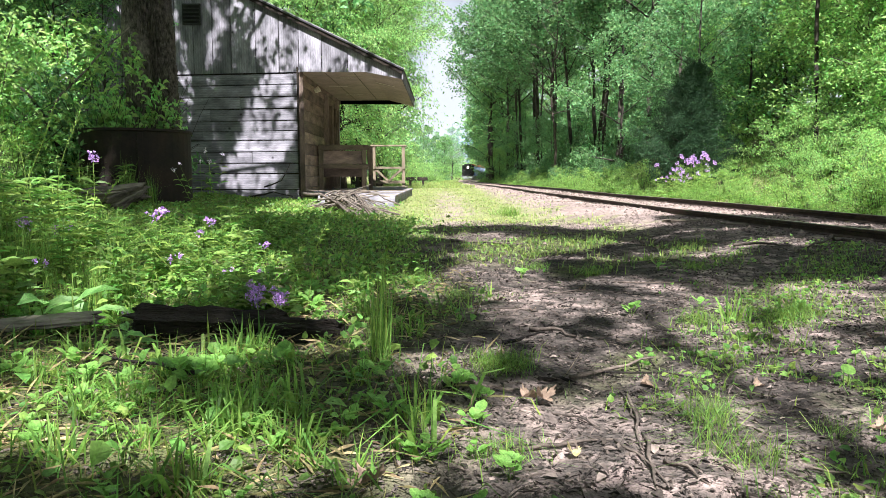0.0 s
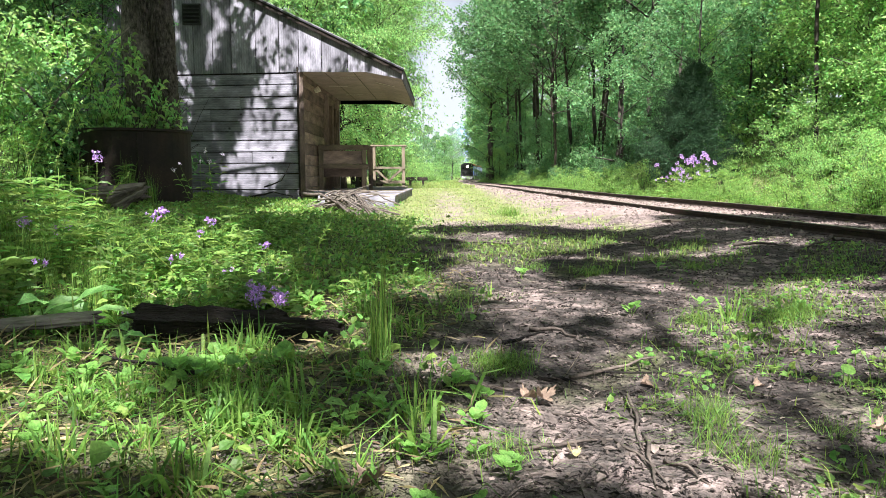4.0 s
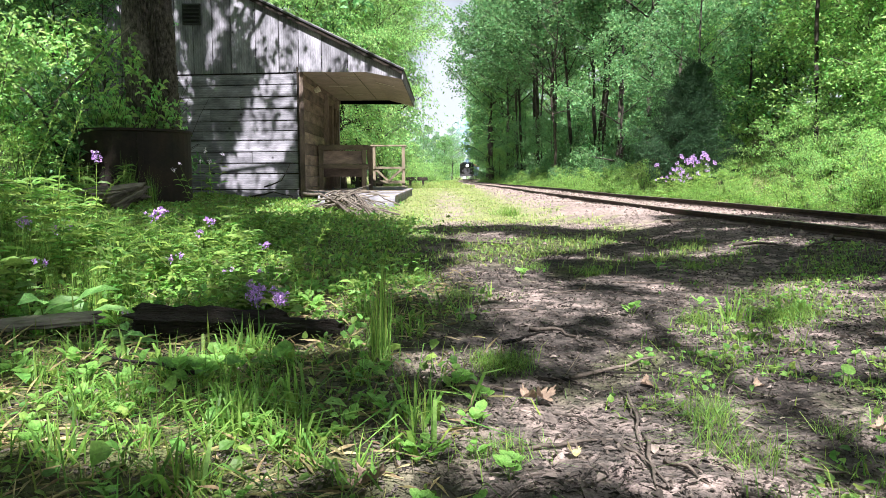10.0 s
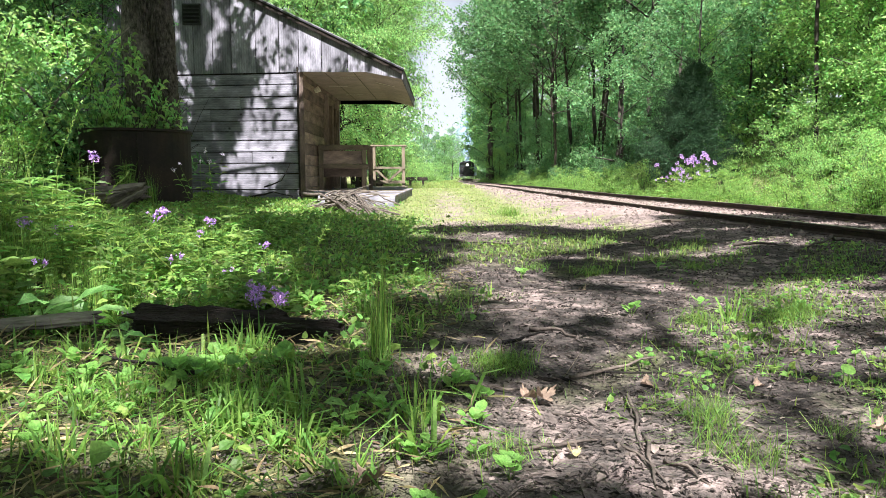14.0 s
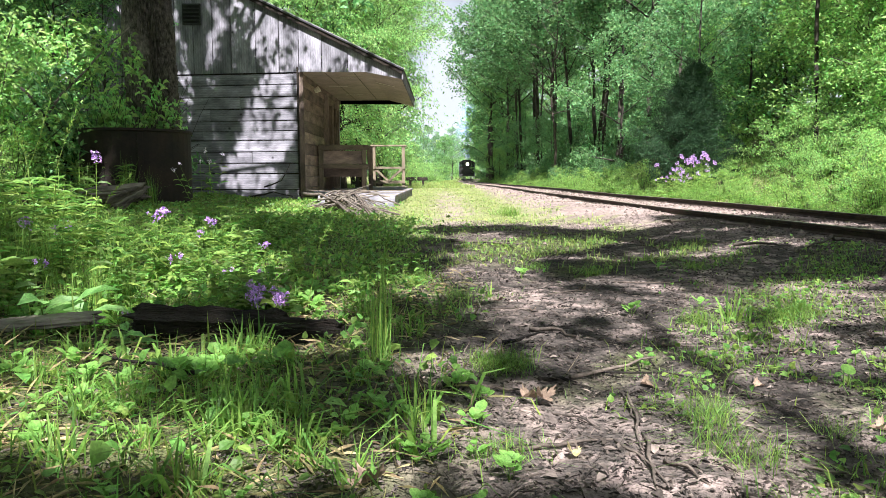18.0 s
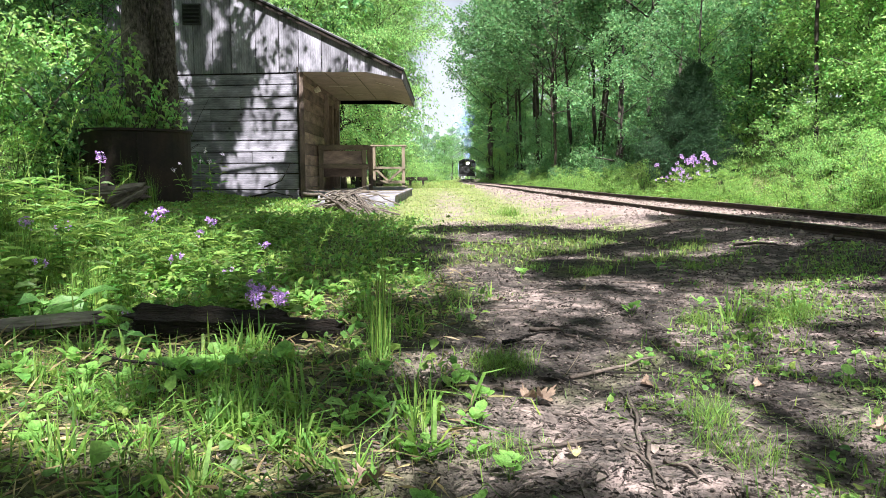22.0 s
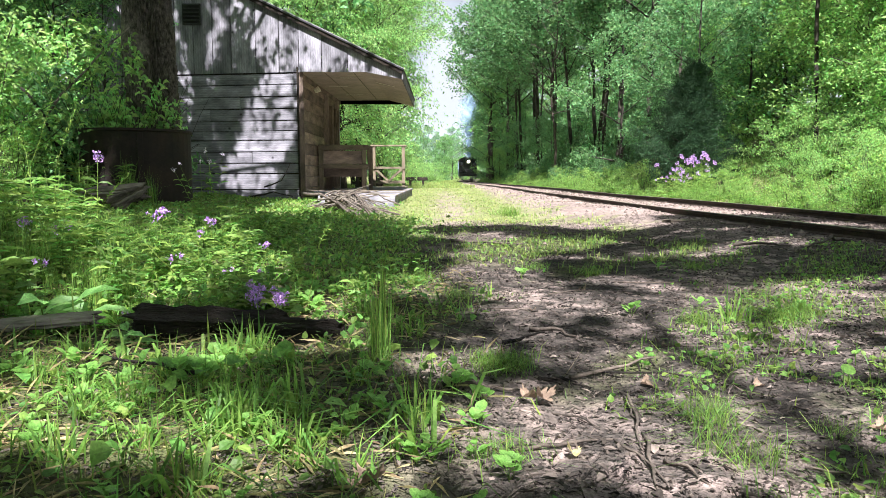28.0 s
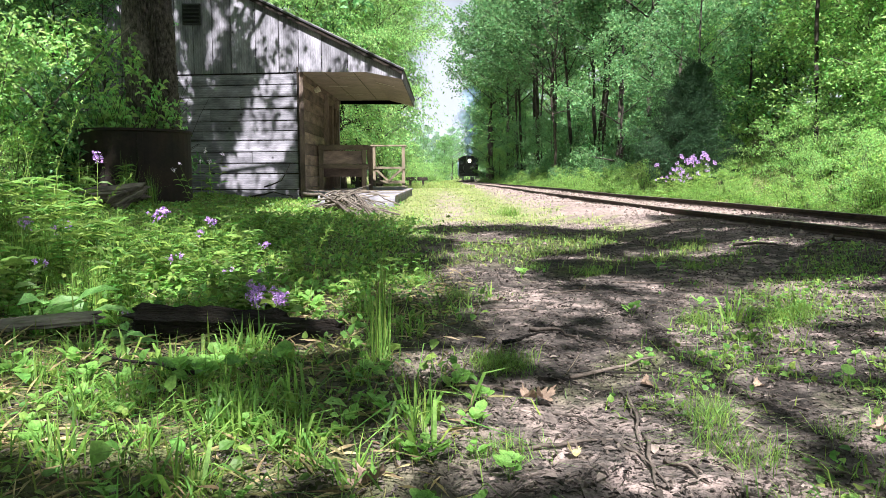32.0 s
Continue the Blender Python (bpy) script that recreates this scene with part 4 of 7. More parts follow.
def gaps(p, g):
    """Cuts holes in the unseen crown overhead so chosen ground patches stay sunlit."""
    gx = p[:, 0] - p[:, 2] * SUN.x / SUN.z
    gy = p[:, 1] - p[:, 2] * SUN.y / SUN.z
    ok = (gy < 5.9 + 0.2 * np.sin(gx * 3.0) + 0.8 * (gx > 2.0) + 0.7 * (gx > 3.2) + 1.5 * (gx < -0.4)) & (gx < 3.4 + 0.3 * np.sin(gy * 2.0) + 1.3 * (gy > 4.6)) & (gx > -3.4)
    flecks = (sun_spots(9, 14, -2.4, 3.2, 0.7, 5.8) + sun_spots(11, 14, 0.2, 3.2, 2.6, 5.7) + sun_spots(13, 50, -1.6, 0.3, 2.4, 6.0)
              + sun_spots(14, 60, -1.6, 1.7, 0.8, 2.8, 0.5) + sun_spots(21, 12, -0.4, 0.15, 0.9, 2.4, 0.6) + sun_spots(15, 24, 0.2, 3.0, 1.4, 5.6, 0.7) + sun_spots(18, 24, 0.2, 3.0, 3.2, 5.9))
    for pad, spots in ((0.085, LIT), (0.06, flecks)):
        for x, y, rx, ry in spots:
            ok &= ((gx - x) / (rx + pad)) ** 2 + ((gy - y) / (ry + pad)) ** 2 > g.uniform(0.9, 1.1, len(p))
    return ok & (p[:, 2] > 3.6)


def side_gaps(p, g):
    """Thins the unseen left-hand crown: drum and trunk shaded, weeds beside the path sunlit."""
    gx = p[:, 0] - (p[:, 2] - 0.3) * SUN.x / SUN.z
    gy = p[:, 1] - (p[:, 2] - 0.3) * SUN.y / SUN.z
    shade = np.where(gx > -4.75, (bumps(gx, gy, 2.4, 1.0) > -0.2) | (gx > -3.95), bumps(gx, gy, 1.5, 3.0) + 0.5 * bumps(gx, gy, 4.6, 1.0) > np.where(gy > 13.0, -2.0, 0.75))
    shade = np.where(gx > -2.7, bumps(gx, gy, 2.0, 4.0) + 0.6 * bumps(gx, gy, 6.0, 2.0) > -0.25, shade)
    # the old trunk stands in broken shade
    shade |= (np.abs(gx + 4.6) < 0.8) & (gy > 9.3) & (gy < 13.2) & (bumps(gx, gy, 7.0, 2.0) > -0.45)
    return (gx > -11) & (gx < np.where(gy < 9.8, -1.75, -2.7)) & (gy > 6.6) & (gy < 18.0) & shade & (p[:, 1] < 11) & (p[:, 2] > 3.8)


def wall_gaps(p, g):
    """Cuts the old tree's unseen crown open so chosen gable patches are sunlit."""
    d = (p[:, 1] - SHED_Y) / SUN.y
    wx, wz = p[:, 0] - SUN.x * d, p[:, 2] - SUN.z * d
    # the verge and the bank past the shed stay in the sun
    gx, gy = p[:, 0] - p[:, 2] * SUN.x / SUN.z, p[:, 1] - p[:, 2] * SUN.y / SUN.z
    ok = (gx < -2.3) | (gy < 7.0) | ((wz > 2.2) & (wx < -0.7))
    for x, z, rx, rz in ((-3.3, 3.25, 0.42, 0.7), (-3.4, 1.5, 0.58, 1.3), (-3.8, 0.5, 0.66, 0.55), (-4.45, 3.0, 0.14, 0.5), (-2.35, 2.75, 0.55, 0.4), (-2.6, 3.1, 0.3, 0.5)):
        lean = wx - x - 0.3 * (wz - z)
        ok &= ((lean / rx) ** 2 + ((wz - z) / rz) ** 2 > 1) | (g.random(len(p)) < 0.08)
    return ok & ((p[:, 1] < SHED_Y - 1.0) | (p[:, 2] > 5.2))


def bark_ridges(x, y):
    """Long interlaced ridges of bark laid on the old tree's trunk."""
    old = [o for o in scene.objects if o.name.startswith("old_tree")][0]
    seg, rings, top = 480, 200, 4.2
    a = np.linspace(0, 2 * math.pi, seg, endpoint=False)[None]
    z = np.linspace(-0.15, top, rings)[:, None]
    r = 0.318 + 0.12 * np.exp(-(z + 0.15) / 0.25) - 0.012 * z + 0.02 * np.sin(a * 2 + z * 0.9) + 0.012 * np.sin(a * 3 - z * 1.7)
    w = a * 31 + 2.6 * np.sin(z * 2.3 + 2 * a) + 1.3 * np.sin(z * 7.3 - 3 * a)
    ridge = np.abs(np.sin(w)) ** 0.8 * (0.72 + 0.28 * np.sin(z * 14 + 9 * np.sin(a * 9) + 3 * np.sin(a * 31)))
    r = r - 0.03 + 0.085 * ridge + 0.006 * np.sin(z * 60 + a * 47 + 4 * np.sin(a * 13))
    cx = -0.45 * (np.clip(z, 0, None) / 14) ** 1.3 + 0.03 * np.sin(z * 0.9)
    v = np.stack([cx + r * np.cos(a), r * np.sin(a) + 0 * z, z + 0 * a], -1).reshape(-1, 3)
    i = np.arange(rings - 1)[:, None] * seg
    k = np.arange(seg)[None]
    f = np.stack([i + k, i + (k + 1) % seg, i + seg + (k + 1) % seg, i + seg + k], -1).reshape(-1, 4)
    part("bark", mesh_of("bark", v, f, BARK, True), BARK, old, "deeply furrowed grey-brown bark")


def build_trees():
    rng = random.Random(3)
    broad = tree_template("broadleaf_tree", "tall broadleaf tree in full spring leaf", 21, 14, 0.2, 0.16, 4.2, 17, 7, 0.31, 0.6, LEAF, DARK_BARK)
    young = tree_template("young_tree", "slender young tree with bright green leaves", 22, 10, 0.11, 0.12, 3.0, 17, 12, 0.19, 0.58, LEAF_MID, DARK_BARK)
    grove = tree_template("sapling", "leafy green sapling inside the wood", 28, 7.0, 0.08, 0.06, 2.3, 12, 20, 0.11, 0.6, LEAF, DARK_BARK, clump=0.45)
    fine = tree_template("young_tree", "young tree with dense bright green leaves", 27, 10, 0.11, 0.12, 3.1, 12, 18, 0.145, 0.6, LEAF_YOUNG, DARK_BARK, clump=0.5)
    dark = tree_template("shade_tree", "dark leafy tree at the wood's edge", 23, 15, 0.13, 0.42, 4.2, 18, 9, 0.205, 0.6, LEAF_DARK, DARK_BARK)
    back = tree_template("woodland_tree", "tall leafy tree deep in the wood", 24, 17, 0.22, 0.14, 4.8, 15, 9, 0.36, 0.6, LEAF_MID, DARK_BARK)
    sapling = tree_template("sapling", "young leafy sapling at the wood's edge", 26, 6.5, 0.07, 0.05, 2.2, 12, 17, 0.11, 0.6, LEAF_YOUNG, DARK_BARK, clump=0.45)
    cedar = tree_template("cedar_tree", "dense dark evergreen at the wood's edge", 25, 4.2, 0.09, 0.04, 1.7, 40, 62, 0.075, 0.13, NEEDLE, DARK_BARK, clump=0.34, profile=0.95, pads=0.6)
    droopy = tree_template("broadleaf_tree", "dense tree with drooping yellow-green leaves", 34, 11, 0.13, 0.06, 2.7, 20, 46, 0.092, 0.52, LEAF_WILLOW, DARK_BARK, clump=0.6, droop=1.6)
    edge = tree_template("young_tree", "young tree with layered sprays of leaves", 30, 7.5, 0.08, 0.08, 2.6, 15, 17, 0.155, 0.55, LEAF_YOUNG, DARK_BARK, clump=0.5)
    maple = tree_template("maple_tree", "young maple with broad sprays of bright leaves", 36, 6.0, 0.07, 0.1, 2.5, 15, 6, 0.2, 0.5, LEAF_YOUNG, DARK_BARK, clump=0.62, droop=0.5, pads=0.22, long_leaf=True)
    arch = tree_template("broadleaf_tree", "tree whose yellow-green boughs arch over the path", 37, 11, 0.12, 0.42, 2.9, 18, 40, 0.1, 0.5, LEAF_WILLOW, DARK_BARK, clump=0.6, droop=0.9)
    # wood along the track's far side: saplings and young trees at the edge, taller behind and farther on
    for j, y in enumerate(np.arange(7.5, 27, 2.1)):
        for i, off in enumerate((4.4, 6.6, 9.0, 11.8)):
            if i == 3 and j % 2:
                continue
            yy = y + rng.uniform(-0.7, 0.7)
            if i == 0 and y > 18 and j % 2:
                continue
            k = (grove if y > 16.5 else rng.choice([sapling, sapling, fine])) if i < 2 else rng.choice([fine, young])
            size = (0.8, 0.95, 0.8, 0.8)[i] * rng.uniform(0.85, 1.15) * (0.62 if y < 13 and i < 3 else 1) * (0.75 if k is broad else 1)
            xx = float(track_x(yy)) + off + rng.uniform(-0.6, 0.6) + (0.5 if y < 14 else 0)
            if math.hypot(xx - 5.6, yy - 14.0) < 3.0:
                xx, yy = xx + 1.6, yy + 1.8
            set_down(k, xx, yy, rng.uniform(0, 360), size, 0.1)
    y = 25.0
    while y < 130:
        tx = float(track_x(y))
        kind = dark if y < 50 else rng.choice([broad, back, dark])
        set_down(kind, tx + (rng.uniform(3.9, 5.2) if y < 40 else rng.uniform(3.0, 4.2)), y, rng.uniform(0, 360), rng.uniform(0.72, 0.95), 0.1, rng.uniform(-8, 8))
        if y > 50 and y < 80:
            set_down(rng.choice([sapling, young]), tx + rng.uniform(3.2, 4.4), y + 1.5, rng.uniform(0, 360), rng.uniform(0.35, 0.6), 0.1)
        y += rng.uniform(2.4, 3.4) * (1 + y / 90)
    for y in np.arange(42, 115, 6.5):
        set_down(dark if y < 75 else broad, float(track_x(y)) + rng.uniform(3.3, 4.2), float(y), rng.uniform(0, 360), 1.18, 0.1)
    for x, y, sz in ((4.0, 57.8, 1.15), (4.0, 60.4, 1.2), (4.1, 62.8, 1.15), (5.0, 54.0, 1.05)):
        set_down(dark, x, y, rng.uniform(0, 360), sz, 0.1)
    for x, y, sz in ((5.7, 37, 0.6), (5.9, 42, 0.6), (5.5, 47, 0.7), (5.8, 52, 0.7), (5.6, 57, 0.8), (5.7, 63, 0.85), (5.0, 68, 0.9), (5.4, 74, 0.9)):
        set_down(grove, x, y, rng.uniform(0, 360), sz, 0.1)
    for x, y, sz in ((7.2, 11.4, 0.46), (8.1, 10.4, 0.46), (7.9, 13.2, 0.6), (9.2, 12.2, 0.55), (6.5, 9.6, 0.36), (8.6, 14.6, 0.7)):
        set_down(edge, x, y, rng.uniform(0, 360), sz, 0.1)
    for x, y, sz in ((5.6, 27.5, 0.75), (6.4, 32, 0.8), (7.4, 35, 0.7), (5.6, 39, 0.75)):
        set_down(dark, x + 0.6, y, rng.uniform(0, 360), sz, 0.1, rng.uniform(-5, 5))
    for x, y, sz in ((4.3, 61, 0.36), (4.1, 66, 0.42), (4.6, 57, 0.34), (4.9, 52, 0.34)):
        set_down(fine, x, y, rng.uniform(0, 360), sz, 0.1)
    for x0, x1 in ((9.5, 13),):
        y = 26.0
        while y < 110:
            set_down(back, float(track_x(y)) + rng.uniform(x0, x1), y, rng.uniform(0, 360), rng.uniform(0.7, 0.9), 0.1)
            y += rng.uniform(4.5, 6.5) * (1 + y / 120)
    for x, y, sz in ((13, 31, 0.7), (14.5, 38, 0.7), (13, 46, 0.7), (15, 54, 0.75), (13, 63, 0.8), (12.5, 23, 0.6)):
        set_down(back, x, y, rng.uniform(0, 360), sz, 0.1)
    for y in np.arange(8, 28, 6):
        set_down(back, float(track_x(y)) + rng.uniform(14, 17), y, rng.uniform(0, 360), 0.55, 0.1)
    copy_thing(cedar, pose(5.0, 14.2, on_ground(5.0, 14.2) - 0.05, 0, 0, 40) @ Matrix.Diagonal((0.54, 0.54, 0.7, 1)))
    set_down(cedar, 5.5, 15.6, 140, 0.4)
    tree_template("young_tree", "slender tree with a bare straight trunk", 29, 11, 0.045, 0.3, 2.6, 14, 12, 0.15, 0.6, LEAF_YOUNG, DARK_BARK, pose(6.1, 11.6, on_ground(6.1, 11.6)))
    # left of the path, behind and beside the shed
    for x, y, kind, s in ((-2.55, 27.6, arch, 1.0), (-2.9, 32.0, arch, 1.15), (-2.7, 96, broad, 0.5), (0.3, 112, young, 0.8), (-4.6, 88, broad, 0.5), (-1.3, 118, broad, 0.62), (1.6, 122, young, 0.9), (-3.2, 26.5, droopy, 1.05), (-4.4, 23.3, droopy, 1.05), (-5.9, 22.6, droopy, 1.0), (-3.5, 24.6, droopy, 0.95), (-4.2, 28.5, droopy, 1.2), (-3.8, 31, droopy, 0.95), (-5.0, 52, young, 1.0), (-6.2, 23, broad, 0.9), (-9.5, 22, broad, 1.0), (-4.6, 36, young, 1.2),
                          (-5.4, 46, broad, 0.95), (-6.5, 58, broad, 1.0), (-8, 70, back, 0.9), (-12.5, 28, back, 1.0), (-9.2, 40, back, 1.0),
                          (-8.6, 13.5, fine, 1.0), (-7.0, 10.2, maple, 0.62), (-5.9, 12.4, dark, 0.3), (-5.9, 11.2, maple, 0.55), (-8.4, 12.4, dark, 0.4), (-7.4, 13.6, dark, 0.42), (-9.2, 15.0, dark, 0.5), (-8.3, 16.5, dark, 0.55), (-10.5, 17, dark, 0.6), (-12.2, 13.0, broad, 0.8), (-12.5, 15, back, 0.9), (-14, 9, back, 0.9),
                          (-6.0, 8.4, maple, 0.46), (-5.1, 8.0, maple, 0.36), (-9.6, 12.5, sapling, 1.1), (-13.5, 8.5, broad, 0.5), (-16, 20, back, 1.0), (-13, 48, back, 1.1), (-18, 34, back, 1.1)):
        set_down(kind, x, y, rng.uniform(0, 360), s, 0.1)
    for k in range(16):
        x = -42 + k * 5 + rng.uniform(-2, 2)
        yy = 165 + rng.uniform(0, 40)
        if abs(x - float(track_x(yy))) > 3.5:
            set_down(back, x, yy, rng.uniform(0, 360), rng.uniform(0.75, 1.0), 0.1)
    for x, yy, k, sz in ((-9, 128, broad, 0.7), (-5, 134, young, 0.85), (-2, 140, broad, 0.62), (0.5, 150, young, 0.9), (3, 158, broad, 0.66), (-7, 118, young, 0.8), (-4, 108, young, 0.6), (11, 150, broad, 0.8), (13, 140, broad, 0.8)):
        set_down(k, x, yy, rng.uniform(0, 360), sz, 0.1)
    # unseen trees behind the camera; the last five cut sky light off the path
    for x, y in ((-13, -9), (-4, -18), (3, -20), (12, -18), (-16, -3), (-8.5, -6), (-10.5, -0.5), (-6.5, -12), (5, -14), (0, -15.5)):
        set_down(back, x, y, rng.uniform(0, 360), 0.9, 0.1)
    # the old tree before the shed, and unseen trees overhead, added to shape the shade
    tree_template("old_tree", "large old tree with deeply furrowed bark", 31, 15, 0.35, 0.33, 5.0, 20, 56, 0.14, 0.6, LEAF, BARK,
                  pose(-4.3, 10.5, on_ground(-4.3, 10.5)), lean=(-0.45, 0.0), seg=24, inner=True, limb=0.2, pads=1.0, keep=lambda p, g: wall_gaps(p + np.array([-4.3, 10.5, 0.15]), g))
    bark_ridges(-4.3, 10.5)
    over = tree_template("overhanging_tree", "unseen tree with crown cut open to dapple the path", 32, 9.5, 0.07, 0.4, 5.0, 24, 84, 0.17, 0.7, LEAF, DARK_BARK,
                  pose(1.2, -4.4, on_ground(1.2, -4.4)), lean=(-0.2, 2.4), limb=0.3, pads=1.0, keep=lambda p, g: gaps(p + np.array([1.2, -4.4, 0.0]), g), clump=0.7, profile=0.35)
    SWAY.append((over, over.matrix_basis.copy(), 1.0, 0.3))
    # out of view, added so the drum and old trunk lie in shade
    tree_template("overhanging_tree", "unseen tree added to shade the old tree and drum", 33, 10, 0.2, 0.42, 4.8, 24, 64, 0.17, 0.65, LEAF, DARK_BARK,
                  pose(-4.9, 2.2, on_ground(-4.9, 2.2)), lean=(1.6, 1.2), pads=1.0, keep=lambda p, g: side_gaps(p + np.array([-4.9, 2.2, 0.2]), g) & wall_gaps(p + np.array([-4.9, 2.2, 0.2]), g), clump=0.7, profile=0.35)
    # a bare dead tree at the edge of the wood
    dr = random.Random(77)
    dead = empty("dead_tree", pose(4.7, 30, on_ground(4.7, 30)), "bare grey dead tree before the wood", "tree")
    pts = [Vector((0.12 * math.sin(i * 0.9), 0.1 * math.cos(i), 0.76 * i - 0.1)) for i in range(11)]
    tr = part("trunk", Soup().add(tube(pts, [0.062 * (1 - 0.08 * i) for i in range(11)], 8, 0.08, dr)).mesh("trunk", STICK), STICK, dead)
    twigs = Soup()
    for k in range(16):
        i = 4 + k % 7
        a = k * 2.4
        limb = branch_line(pts[i], (math.cos(a), 0.6 * math.sin(a), dr.uniform(0.3, 0.9)), dr.uniform(0.8, 1.9), dr, 6, 0.2, 0.25)
        twigs.add(tube(limb, [0.028 * (1 - 0.13 * q) for q in range(7)], 5))
        for j in (2, 4):
            sub = branch_line(limb[j], (dr.uniform(-1, 1), dr.uniform(-0.6, 0.6), dr.uniform(0, 1)), dr.uniform(0.4, 0.9), dr, 4, 0.1, 0.25)
            twigs.add(tube(sub, [0.013 * (1 - 0.18 * q) for q in range(5)], 4))
    part("branchwork", twigs.mesh("branchwork", STICK), STICK, tr)
    # bushes and tall weeds on the bank
    bush = bush_template("bush", "bright green leafy bush on the bank", 41, 1.15, 0.8, 3600, 0.056, 0.55, BUSH)
    weed = bush_template("weed_clump", "tall green weeds on the bank", 42, 0.8, 0.7, 2400, 0.066, 0.33, BUSH)
    shrub = bush_template("shrub", "loose woodland shrub with green leaves", 43, 2.0, 1.3, 1700, 0.13, 0.5, LEAF)
    pale = bush_template("shrub", "pale yellow-green shrub beside the line", 44, 2.0, 1.3, 5200, 0.06, 0.5, LEAF_YOUNG)
    low = bush_template("shrub", "dark green shrub on the shaded bank", 46, 1.2, 1.0, 1500, 0.1, 0.5, LEAF_DARK)
    y = 4.6
    while y < 75:
        tx = float(track_x(y))
        for off0, off1, kinds in ((1.1, 1.5, (weed, bush)), (1.1, 1.6, (weed,)), (1.5, 2.2, (weed, weed, bush)), (1.6, 2.4, (bush,)), (2.3, 3.3, (bush, weed)), (3.4, 4.8, (bush, shrub))):
            if y > 21 and off0 > 2:
                kinds = (low,)
            size = rng.uniform(0.55, 1.05) * (0.45 if off0 < 1.2 else 0.65 if off0 < 2 else 0.8) * (0.75 if 9 < y < 14 and off0 < 3 else 1)
            set_down(rng.choice(kinds), tx + rng.uniform(off0, off1), y + rng.uniform(-0.5, 0.5), rng.uniform(0, 360), size)
        y += 0.75 * (1 + y / 16)
    for x, y, s in ((4.5, 23.0, 0.55), (5.0, 24.2, 0.9), (4.6, 26.0, 0.6), (5.3, 27.0, 1.1), (4.7, 29.0, 0.65), (5.4, 30.6, 1.2), (4.6, 33.0, 0.7), (5.2, 36.0, 1.2), (4.5, 40.0, 0.7)):
        set_down(bush if s < 0.8 else low, x, y, rng.uniform(0, 360), s)
    for x, y, k, s in ((-6.1, 9.4, shrub, 0.8), (-5.3, 9.0, shrub, 0.55), (-5.2, 6.0, bush, 0.9), (-5.2, 8.3, bush, 1.0), (-4.95, 8.0, pale, 0.42), (-5.6, 8.8, pale, 0.5), (-4.7, 7.4, bush, 0.7), (5.0, 7.6, pale, 0.5), (5.6, 8.6, pale, 0.6), (6.3, 9.8, pale, 0.75), (6.9, 64, pale, 2.0), (7.2, 70, pale, 2.0), (7.4, 77, pale, 2.0), (8.2, 86, pale, 2.2), (5.0, 8.7, pale, 0.5), (6.9, 10.9, pale, 0.8), (5.7, 10.6, pale, 0.6), (6.2, 12.2, pale, 0.7), (4.6, 6.8, pale, 0.42),
                       (8.8, 44, shrub, 2.3), (9.8, 50, shrub, 2.6), (8.4, 56, shrub, 2.2), (10.8, 58, shrub, 3.0), (9.2, 66, shrub, 2.6), (11, 40, shrub, 2.6), (8.4, 31, shrub, 1.4), (8.0, 41, shrub, 1.6), (-5.35, 10.3, low, 1.5), (-6.3, 10.1, low, 1.4), (-5.0, 9.6, low, 0.95), (-7.0, 9.6, low, 1.3), (12, 29, shrub, 2.4), (12.5, 34, shrub, 2.6), (12.6, 40, shrub, 2.6), (12.5, 47, shrub, 2.8), (10.2, 14.5, shrub, 1.6), (10.5, 17.5, shrub, 1.7), (9.4, 11.5, shrub, 1.4), (10.5, 27, shrub, 1.7), (10, 30, shrub, 1.8), (9.6, 33, shrub, 1.7), (10.2, 36, shrub, 1.9), (9.4, 39, shrub, 1.8), (9.8, 43, shrub, 1.9), (8.6, 35, shrub, 1.4), (-4.9, 10.0, shrub, 0.85), (-5.4, 9.9, shrub, 0.6), (-9.2, 13.2, shrub, 2.2), (-10.6, 11.6, shrub, 2.2), (-8.0, 12.2, shrub, 1.7), (-11.5, 13.5, shrub, 2.6), (-12.5, 11, shrub, 2.4), (-10.5, 16, shrub, 2.6), (-7.0, 11.6, shrub, 1.2), (-5.0, 9.4, shrub, 0.7), (-3.9, 5.2, weed, 0.8), (-4.6, 4.6, weed, 0.9), (-3.3, 4.0, weed, 0.7),
                       (-2.6, 45, bush, 1.3), (-2.2, 52, pale, 0.9), (-1.8, 60, pale, 1.0), (-3.2, 38, bush, 1.2), (-1.6, 70, pale, 1.0), (-3.0, 64, pale, 1.3), (-3.6, 56, pale, 1.5), (-4.4, 48, pale, 1.4), (-2.8, 74, pale, 1.5), (-3.9, 68, pale, 1.8),
                       (-7, 122, pale, 2.6), (-4.5, 126, pale, 2.3), (-2, 130, pale, 2.4), (0.5, 134, pale, 2.4), (2.6, 140, pale, 2.5), (4.4, 150, pale, 2.6), (6.2, 162, pale, 2.8), (9.5, 142, shrub, 2.4), (12, 160, shrub, 3.0), (15, 172, shrub, 3.0), (9, 180, shrub, 3.4), (-1.2, 82, pale, 1.1), (-0.6, 95, pale, 1.1), (0.4, 112, shrub, 1.2), (-3, 100, shrub, 1.5), (-2.5, 80, shrub, 1.4), (-4.5, 30, bush, 1.2)):
        set_down(k, x, y, rng.uniform(0, 360), s)
    sprout = bush_template("shrub", "leafy maple sprouts before an old trunk", 45, 2.0, 0.5, 420, 0.15, 0.5, LEAF_YOUNG, whole=True)
